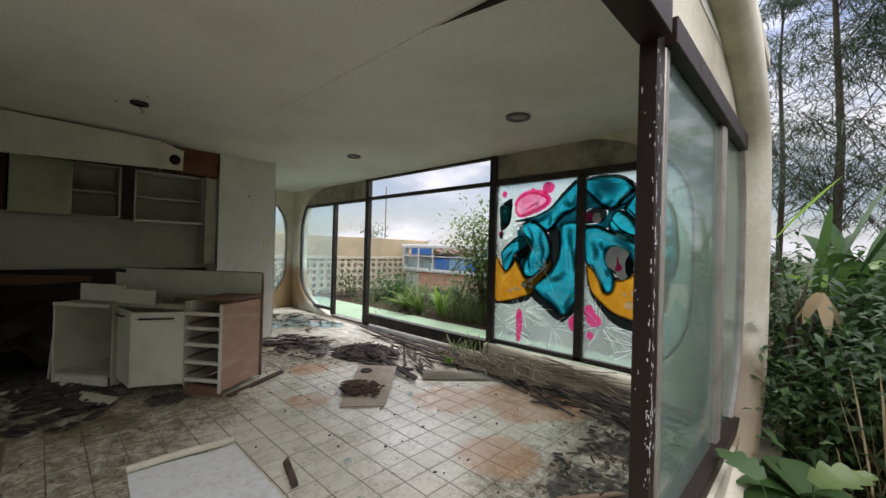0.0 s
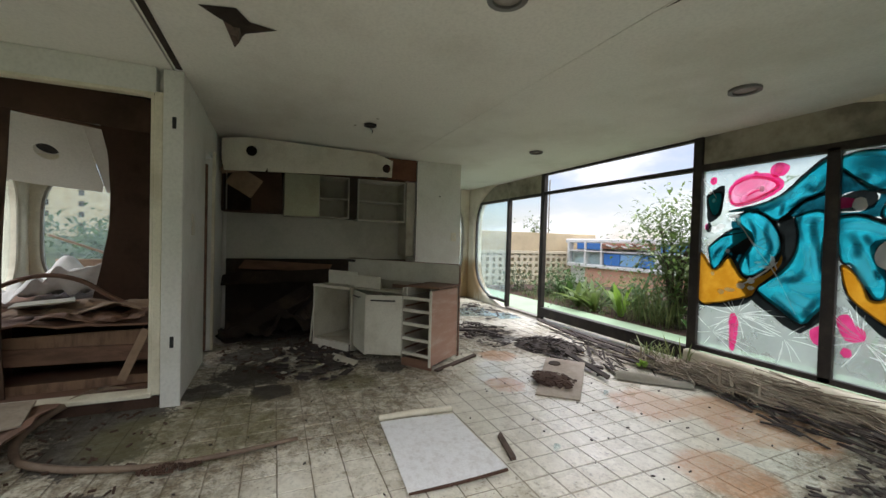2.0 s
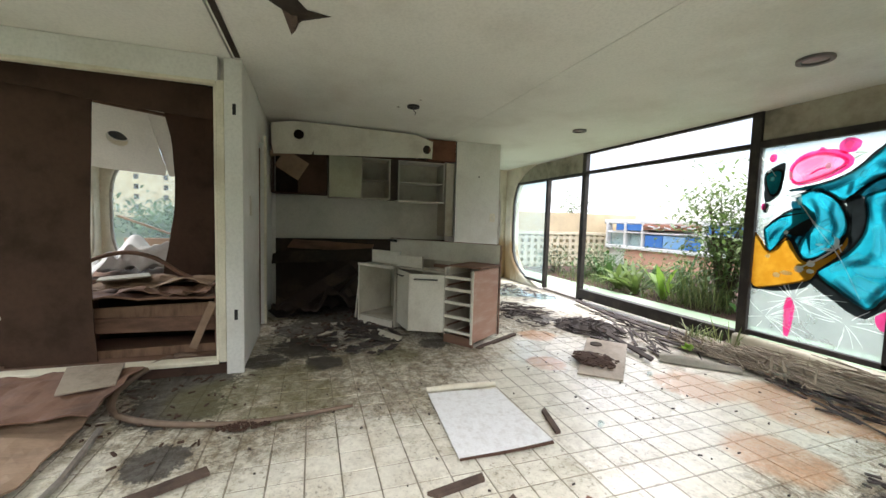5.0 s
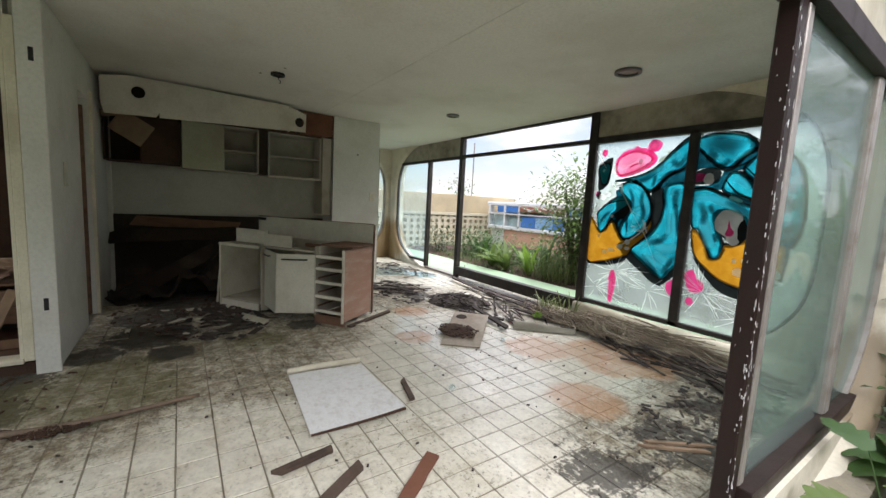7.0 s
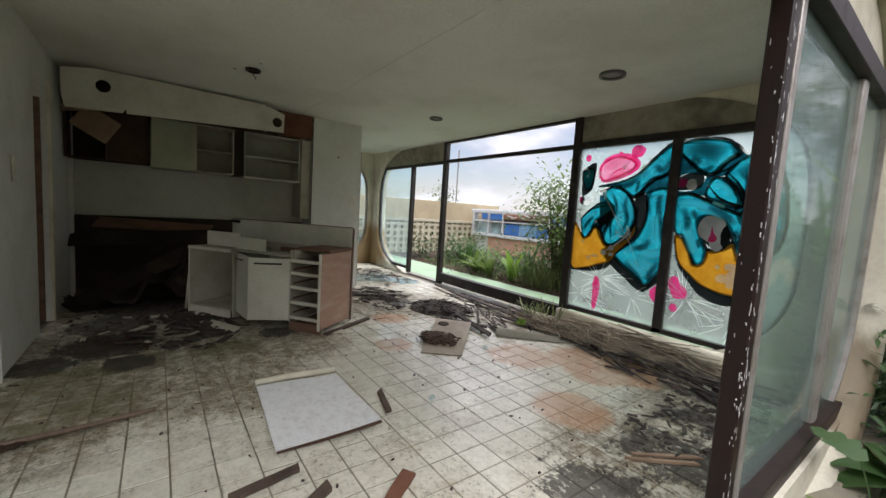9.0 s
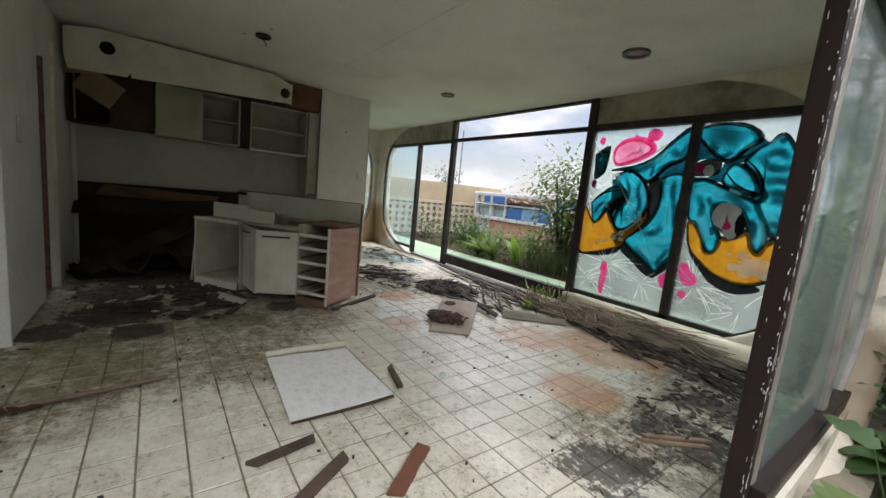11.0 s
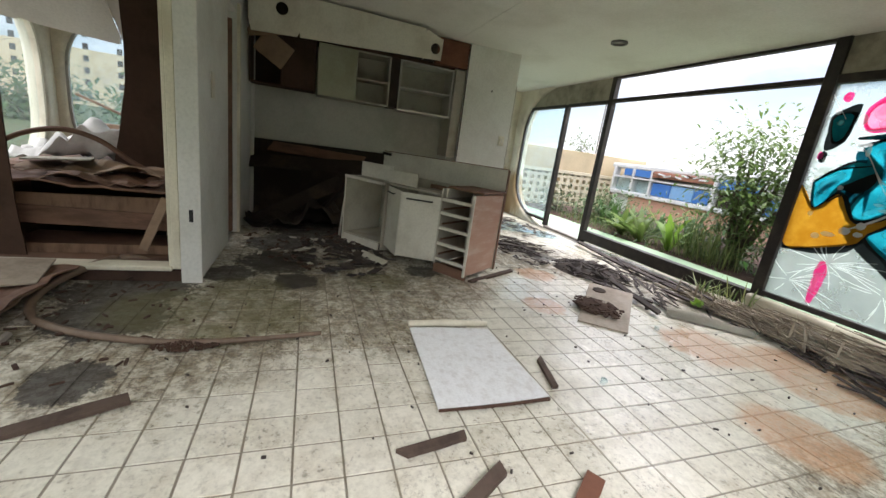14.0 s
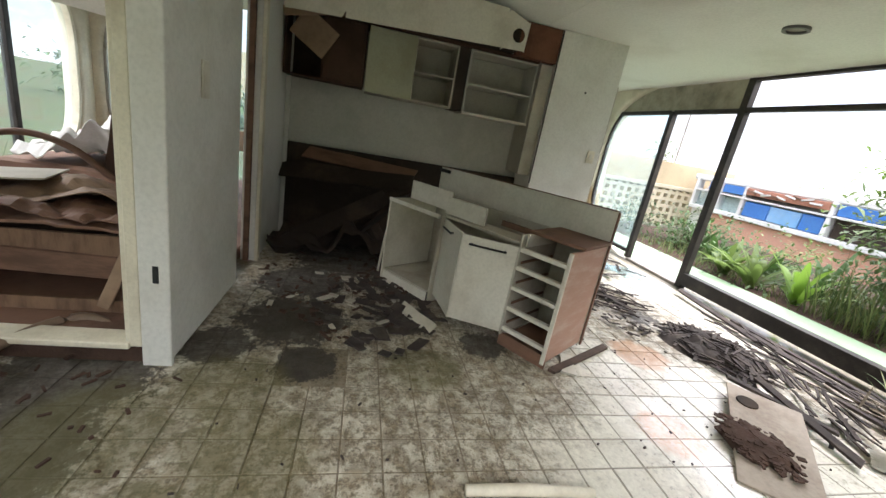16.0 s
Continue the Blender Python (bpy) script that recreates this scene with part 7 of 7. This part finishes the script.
shrub("bush", -9.3, 5.9, -0.15, 0.55, 0.7, 700, 0.10, M_LEAFDARK, "dark low bush beside the terrace", 63)
shrub("bush", -5.2, 6.6, -0.1, 0.6, 0.5, 600, 0.12, M_LEAF, "green bush behind the tall grass", 64)
shrub("bush", -3.7, 6.4, -0.1, 0.8, 1.05, 1600, 0.12, M_LEAF, "green bush beside the tall grass", 66)
shrub("sapling", -4.70, 6.0, -0.1, 0.62, 2.35, 3000, 0.125, M_LEAFMID, "young tree with pale green leaves", 65, 10)
shrub("sapling", -2.6, 6.2, -0.12, 0.8, 2.3, 800, 0.17, M_LEAF, "young tree behind the painted panes", 67, 9)
shrub("bush", -1.4, 5.9, -0.12, 0.7, 1.3, 700, 0.13, M_LEAF, "green bush behind the painted panes", 68)
blades("tall_grass", -5.25, 5.35, -4.25, 5.9, -0.06, 0.95, 260, M_GRASS, "tall green grass along the terrace", 71)
blades("tall_grass", -8.5, 5.2, -5.3, 6.6, -0.03, 0.26, 500, M_GRASS, "short grass between the strap plants", 72)
blades("sill_grass", -3.4, 3.55, -2.8, 3.75, 0.02, 0.36, 70, M_GRASS, "grass growing inside along the sill", 73, 0.9)
blades("dry_grass", -3.3, 3.2, -1.9, 3.62, 0.03, 0.24, 160, M_TWIG, "dry grass and stems along the sill", 74, 1.45)
sprig = rosette("weed", -3.0, 3.22, 0.03, 7, 0.13, 0.05, M_LIME, "small lime green weed in the debris", 75)


# perimeter wall of pierced blocks
def pierced_wall():
    t = thing("perimeter_wall", (-15.2, 9.5, -1.9), "stained cream wall of pierced blocks", "wall", kind="structure")
    part("back", boxed(-15.5, 4.0, -2.2, -15.25, 14.4, 0.86, 0.02), M_YELLOW, t)
    part("parapet", boxed(-15.45, 4.0, 0.95, -15.05, 14.4, 1.80, 0.02), M_YELLOW, t)
    part("beam", boxed(-15.5, 4.0, 0.80, -15.0, 14.4, 0.95, 0.02), M_CREAMW, t)
    part("foot", boxed(-15.4, 4.0, -2.2, -15.0, 14.4, -0.62, 0.02), M_CONC, t)
    bars = bmesh.new()
    for k in range(32):
        y = 4.0 + 0.33 * k
        box(bars, -15.25, y, -0.62, -15.05, y + 0.15, 0.80)
    for k in range(5):
        z = -0.50 + 0.28 * k
        box(bars, -15.245, 4.0, z + 0.0, -15.055, 14.35, z + 0.12)
    tagged(part("blocks", bars, M_CREAMW, t), kind="stuff")


pierced_wall()
shrub("roof_plant", -15.3, 10.9, 1.80, 0.6, 0.5, 300, 0.16, M_LEAFLIGHT, "wild plant growing on the cream wall", 81, 5)
solo("antenna", tube(bmesh.new(), [(-15.6, 11.9, 0.0), (-15.6, 11.9, 4.4)], 0.03, 6), M_ALU, "thin mast behind the cream wall", "mast")


# derelict blue and white pod house
def pod():
    t = thing("pod_house", (-10.0, 13.5, -1.8), "derelict blue and white pod house", "house")
    bm = boxed(-15.0, 12.35, -1.9, -5.0, 18.5, 1.42, 0.0)
    bmesh.ops.bevel(bm, geom=bm.edges[:], offset=0.9, segments=6, affect="EDGES", profile=0.5)
    part("body", bm, M_PODWHITE, t, "", True)
    part("roof", boxed(-14.6, 12.1, 1.36, -5.2, 18.0, 1.56, 0.05), M_PODWHITE, t)
    part("fascia", boxed(-12.3, 12.02, 1.15, -9.85, 12.4, 1.37, 0.02), M_RUSTY, t, "torn rusty band below the roof")
    fly = random.Random(88)
    for k in range(9):
        x = -12.1 + 0.24 * k
        part("torn_strip", boxed(-0.16, -0.02, -0.02, 0.16, 0.02, 0.03, 0.004, pose(x, 12.0, 1.27 + fly.uniform(-0.06, 0.06), fly.uniform(-20, 20), fly.uniform(-16, 16), fly.uniform(-8, 8))), M_PODWHITE if k % 3 else M_BROWN, t)
    for x0, x1, z0, z1, mat in ((-13.85, -12.45, 1.10, 1.38, M_BLUE), (-12.28, -11.45, 0.48, 0.95, M_BLUE), (-11.43, -10.5, 0.48, 0.95, M_PALEBLUE), (-10.48, -9.9, 0.48, 0.95, M_BLUE), (-9.70, -8.35, 1.06, 1.37, M_BLUE), (-8.2, -6.2, 0.50, 0.95, M_BLUE)):
        part("panel", boxed(x0, 12.12, z0, x1, 12.34, z1, 0.02), mat, t)
    for x0, x1 in ((-14.25, -13.35), (-13.25, -12.45), (-9.7, -8.4)):
        part("window", boxed(x0, 12.2, 0.48, x1, 12.34, 0.99, 0.02), M_FROST if x0 < -10 else M_VOID, t)
    for x in (-14.35, -13.30, -12.37, -9.80, -8.28, -6.1):
        part("post", boxed(x - 0.06, 12.06, 0.30, x + 0.06, 12.36, 1.40, 0.02), M_PODWHITE, t)
    part("rail", boxed(-14.35, 12.04, 0.32, -5.8, 12.36, 0.46, 0.02), M_PODWHITE, t)
    part("rail", boxed(-14.35, 12.05, 0.99, -5.8, 12.36, 1.05, 0.01), M_PODWHITE, t)
    part("skirt", boxed(-13.4, 12.2, -1.9, -6.0, 12.5, 0.31, 0.02), M_SALMON, t, "faded salmon wall below the windows")


pod()
far_rnd = random.Random(90)
for i in range(7):
    fx, fy = far_rnd.uniform(-60, 10), far_rnd.uniform(45, 60)
    shrub("far_tree", fx, fy, -2.2, 2.2, far_rnd.uniform(3.0, 4.5), 260, 0.9, M_LEAFDARK, "distant dark tree beyond the pods", 91 + i, 7)


# ---- entrance side: shrubs, big leaves, casuarinas ----
def feathery_tree(x, y, h, seed):
    rnd = random.Random(seed)
    t = thing("casuarina_tree", (x, y, -0.4), "tall casuarina with drooping feathery needles", "tree", "casuarina trees")
    trunk, limbs, needles = bmesh.new(), bmesh.new(), bmesh.new()
    tube(trunk, [(x, y, -0.5), (x + 0.1, y, h * 0.4), (x - 0.05, y + 0.1, h * 0.75), (x + 0.05, y, h)], [0.10, 0.07, 0.045, 0.015], 8)
    for _ in range(60):
        z = h * rnd.uniform(0.16, 0.98)
        a = rnd.uniform(0, 2 * math.pi)
        ln = (1.15 - z / h) * 3.0 * rnd.uniform(0.6, 1.2)
        s = Vector((x, y, z))
        e = s + Vector((math.cos(a) * ln, math.sin(a) * ln, ln * rnd.uniform(0.05, 0.55)))
        m = s.lerp(e, 0.5) + Vector((0, 0, 0.15 * ln))
        tube(limbs, [s, m, e], [0.014, 0.008, 0.003], 4)
        for _ in range(75):
            k = rnd.uniform(0.2, 1.05)
            p = (s.lerp(m, k * 2) if k < 0.5 else m.lerp(e, (k - 0.5) * 2)) + Vector((rnd.gauss(0, 0.10), rnd.gauss(0, 0.10), rnd.gauss(0, 0.08)))
            leaf(needles, p, rnd.uniform(0, 2 * math.pi), rnd.uniform(-0.2, 0.9), rnd.uniform(0.3, 0.6), 0.022, rnd.uniform(0.2, 0.8), 2, 0)
    part("trunk", trunk, M_BARK, t)
    tagged(part("branchwork", limbs, M_BARK, t), kind="stuff")
    tagged(part("needles", needles, M_PINE, t), kind="stuff")


feathery_tree(0.15, 11.5, 9.5, 101)
feathery_tree(1.1, 12.5, 10.5, 102)
feathery_tree(2.6, 11.0, 9.0, 103)
feathery_tree(-1.0, 16.0, 10.0, 104)
shrub("shrub", -0.05, 4.65, -0.35, 0.5, 1.6, 3000, 0.11, M_LEAFDARK, "dense dark shrub beside the shell", 111, 9)
shrub("shrub", 0.75, 4.9, -0.35, 0.65, 1.7, 3000, 0.12, M_LEAFDARK, "dense dark shrub beside the shell", 112, 9)
shrub("shrub", 0.14, 3.75, -0.35, 0.36, 1.05, 1900, 0.09, M_LEAF, "leafy green shrub against the shell", 113, 8)
shrub("shrub", 0.50, 3.5, -0.35, 0.5, 1.15, 1900, 0.10, M_LEAFDARK, "dark shrub in front of the shell", 114, 8)
shrub("shrub", 1.6, 5.6, -0.35, 0.9, 2.0, 2400, 0.13, M_LEAFDARK, "dense dark shrub beyond the shell", 115, 9)
shrub("shrub", -0.12, 4.15, 0.0, 0.16, 1.55, 260, 0.07, M_LEAFDARK, "thin climbing stems along the shell", 116, 6)
rosette("banana_plant", 0.30, 5.4, 0.6, 7, 1.6, 0.32, M_LEAF, "big upright green banana leaves", 121, (1.0, 1.4))
rosette("banana_plant", 0.10, 5.1, 0.8, 3, 1.0, 0.16, M_LIME, "lime green upright leaf", 122, (0.9, 1.2))
rosette("broad_leaf", -0.05, 2.85, 0.02, 9, 0.44, 0.17, M_LEAF, "broad green leaves beside the low wall", 123, (0.3, 0.9))
rosette("broad_leaf", 0.10, 2.60, -0.30, 7, 0.40, 0.13, M_LEAF, "narrow green leaves beside the doorstep", 124, (0.4, 1.1))


def lobed_leaf(plant, root, at, heading, tilt, size, material):
    """A deeply cut leaf on a stalk: pointed lobes round a midrib, drooping at the tip."""
    at = Vector(at)
    part("stalk", tube(bmesh.new(), [root, Vector(root).lerp(at, 0.55) + Vector((0, 0, 0.04)), at], [0.007, 0.005, 0.003], 5), M_LEAF, plant)
    q = Matrix.Translation(at) @ Matrix.Rotation(heading, 4, "Z") @ Matrix.Rotation(-tilt, 4, "Y")
    bm = bmesh.new()
    n = 24
    mid, edges = [], ([], [])
    for i in range(n + 1):
        k = i / n
        w = size * (0.10 + 0.42 * math.sin(math.pi * min(1, 0.12 + k * 0.88)) * (0.55 + 0.45 * abs(math.sin(k * math.pi * 3.5))))
        if i == n:
            w = 0.002
        drop = -0.25 * size * k * k
        mid.append(bm.verts.new(q @ Vector((size * k, 0, drop))))
        for e, sg in zip(edges, (-1, 1)):
            e.append(bm.verts.new(q @ Vector((size * (k + 0.10 * abs(math.sin(k * math.pi * 3.5))), sg * w, drop + 0.12 * w))))
    for e in edges:
        for i in range(n):
            bm.faces.new((mid[i], mid[i + 1], e[i + 1], e[i]))
    part("blade", bm, material, plant, smooth=True)


lobed = thing("lobed_plant", (-0.02, 2.30, -0.35), "pale green plant with deeply cut leaves at the sill", "plant")
for ax, ay, az, hd, tl, sz, mt in ((-0.16, 2.02, 0.16, -2.2, 0.2, 0.20, M_LEAFLIGHT), (-0.08, 2.20, 0.22, -0.9, 0.3, 0.22, M_LEAFLIGHT), (-0.20, 2.38, 0.26, 2.6, 0.4, 0.20, M_LEAF), (0.04, 2.05, 0.06, -1.5, 0.1, 0.18, M_LEAF), (-0.02, 2.42, 0.30, 0.6, 0.5, 0.22, M_LEAFLIGHT)):
    lobed_leaf(lobed, (-0.02, 2.30, -0.36), (ax, ay, az), hd, tl, sz, mt)
blades("straw_stems", 0.0, 2.9, 0.6, 4.0, -0.3, 1.25, 70, M_STRAW, "dry arching straw stems among the shrubs", 125, 0.7)
dead = rosette("dead_leaf", 0.0, 3.72, 1.08, 4, 0.26, 0.10, M_STRAW, "withered brown leaf hanging in the shrub", 126, (-1.2, -0.6))
shrub("groundcover", -6.5, 6.0, -0.1, 1.1, 0.22, 800, 0.09, M_LEAF, "low green leaves between the strap plants", 141, 16)
shrub("groundcover", -8.0, 6.2, -0.1, 0.8, 0.3, 600, 0.09, M_LEAF, "low green leaves between the strap plants", 142, 14)
blades("rough_grass", -0.25, 2.2, 2.5, 8.0, -0.35, 0.5, 900, M_GRASS, "rough grass beside the house", 127)
blades("rough_grass", -9.5, -9.0, -4.0, -4.6, -0.35, 0.6, 800, M_GRASS, "rough grass behind the back room", 128)
shrub("shrub", -7.0, -6.2, -0.35, 1.0, 1.6, 900, 0.14, M_LEAF, "green shrub outside the back room", 129, 9)
shrub("shrub", -10.6, 4.3, -0.35, 0.9, 1.0, 700, 0.14, M_LEAFDARK, "green shrub outside the far window", 131, 9)


def tall_leaf(plant, root, base, tip, width, material):
    """One long upright leaf on its stalk."""
    root, base, tip = Vector(root), Vector(base), Vector(tip)
    part("stalk", tube(bmesh.new(), [root, root.lerp(base, 0.5) + Vector((0, 0, 0.05)), base], [0.016, 0.012, 0.008], 6), M_LEAF, plant)
    d = tip - base
    bm = bmesh.new()
    leaf(bm, base, math.atan2(d.y, d.x), math.atan2(d.z, math.hypot(d.x, d.y)), d.length, width, 0.04, 8, 0.4)
    part("blade", bm, material, plant, smooth=True)


tall = thing("ginger_plant", (0.1, 4.6, -0.35), "tall plant with one lime and several dark leaves", "plant")
tall_leaf(tall, (0.0, 4.6, -0.38), (-0.30, 4.55, 1.50), (0.10, 4.50, 2.02), 0.10, M_LIME)
tall_leaf(tall, (0.1, 4.7, -0.38), (0.04, 4.75, 1.10), (0.42, 4.80, 2.10), 0.24, M_LEAF)
tall_leaf(tall, (0.2, 4.7, -0.38), (0.22, 4.70, 1.20), (0.62, 4.60, 2.00), 0.22, M_LEAFDARK)
tall_leaf(tall, (0.1, 4.8, -0.38), (-0.05, 4.85, 0.95), (0.05, 4.80, 1.85), 0.18, M_LEAF)


# thicket across the path from the entrance, mirrored in its panes
for i, (hx, hy, hr, hh) in enumerate(((7.0, -6.0, 2.0, 4.6), (7.6, -3.6, 2.0, 5.2), (7.0, -1.4, 2.0, 4.8), (7.5, 0.8, 2.0, 5.0), (7.1, 3.0, 2.0, 4.7), (7.4, 5.4, 2.0, 5.2), (6.6, 7.8, 2.0, 4.6), (8.6, -0.3, 2.2, 5.4), (8.8, 2.4, 2.2, 5.2))):
    shrub("thicket_tree", hx, hy, -0.4, hr, hh, 1300, 0.5, M_LEAFDARK, "dense dark green tree across the path", 170 + i, 10)


# far apartment block seen from the back room
def block(x, y, w, d, h):
    t = thing("apartment_block", (x, y, -1), "distant pink apartment block", "house")
    part("wall", boxed(x - w / 2, y - d / 2, -2, x + w / 2, y + d / 2, h, 0.05), M_YELLOW, t)
    for fl in range(6):
        for k in range(8):
            yy = y - d / 2 + (k + 0.5) * d / 8
            part("window", boxed(x + w / 2 - 0.05, yy - 0.6, 2 + fl * 3.0, x + w / 2 + 0.06, yy + 0.6, 3.5 + fl * 3.0, 0), M_VOID, t)


block(-150, -46, 22, 60, 14)
for i, (hx, hy, hr, hh) in enumerate(((-34, -11, 3.0, 4.2), (-30, -15, 3.0, 4.5), (-36, -5, 3.0, 4.0), (-22, -18, 2.6, 4.0), (-14, -16, 2.4, 3.6), (-26, -8, 2.0, 2.6))):
    shrub("hedge_tree", hx, hy, -0.6, hr, hh * 0.6, 900, 0.55, M_LEAF, "green tree beyond the back room", 150 + i, 9)


# ---- floor tiles, about 175 mm square, the nearest ones objects of their own ----
PITCH, PITCH_Y, X0, Y0 = 0.1750, 0.1754, -1.838, -0.320


def tile_mesh(bm, m=None):
    h, g = PITCH / 2 - 0.0022, PITCH_Y / 2 - 0.0022
    lo = [Vector((x * h, y * g, -0.006)) for x, y in ((-1, -1), (1, -1), (1, 1), (-1, 1))]
    hi = [Vector((x * (h - 0.003), y * (g - 0.003), 0.002)) for x, y in ((-1, -1), (1, -1), (1, 1), (-1, 1))]
    a = [bm.verts.new(m @ p if m else p) for p in lo]
    b = [bm.verts.new(m @ p if m else p) for p in hi]
    bm.faces.new(b)
    for i in range(4):
        bm.faces.new((a[i], a[(i + 1) % 4], b[(i + 1) % 4], b[i]))


tile_bm = bmesh.new()
tile_mesh(tile_bm)
tile_data = meshed("tile", tile_bm, M_TILE)
floor_ob = bpy.data.objects["floor"]
tile_rnd = random.Random(77)
rest = bmesh.new()
near_cells = []
for i in range(-36, 10):
    for j in range(-24, 27):
        x, y = X0 + (i + 0.5) * PITCH, Y0 + (j + 0.5) * PITCH_Y
        if not (WEST + 0.1 < x < EAST + 0.12 and -3.75 < y < NORTH - 0.02):
            continue
        if x < -3.6 and y < -1.05 or x < -6.05 and y < 1.6 or -6.35 < x < -5.6 and 1.55 < y < 2.34:
            continue
        # tiles lost in the kitchen
        if any((x - a) ** 2 + (y - b) ** 2 < r * r for a, b, r in ((-4.05, -0.45, 0.20), (-3.70, -0.27, 0.10), (-3.52, -0.27, 0.10), (-3.70, -0.45, 0.10), (-3.52, -0.45, 0.10), (-4.25, -0.6, 0.16), (-3.95, -0.65, 0.14))):
            continue
        near_cells.append((abs(x + 2.1) + 0.8 * abs(y - 0.4), x, y))
near_cells.sort()
for k, (_, x, y) in enumerate(near_cells):
    m = pose(x, y, tile_rnd.uniform(-0.0012, 0.0012), tile_rnd.gauss(0, 0.25), tile_rnd.gauss(0, 0.25), tile_rnd.gauss(0, 0.25))
    if k < 300:
        t = bpy.data.objects.new("tile", tile_data)
        scene.collection.objects.link(t)
        t.parent, t.matrix_basis = floor_ob, m
    else:
        tile_mesh(rest, m)
rest_ob = part("tiles", rest, M_TILE, floor_ob)
tagged(rest_ob, kind="stuff")
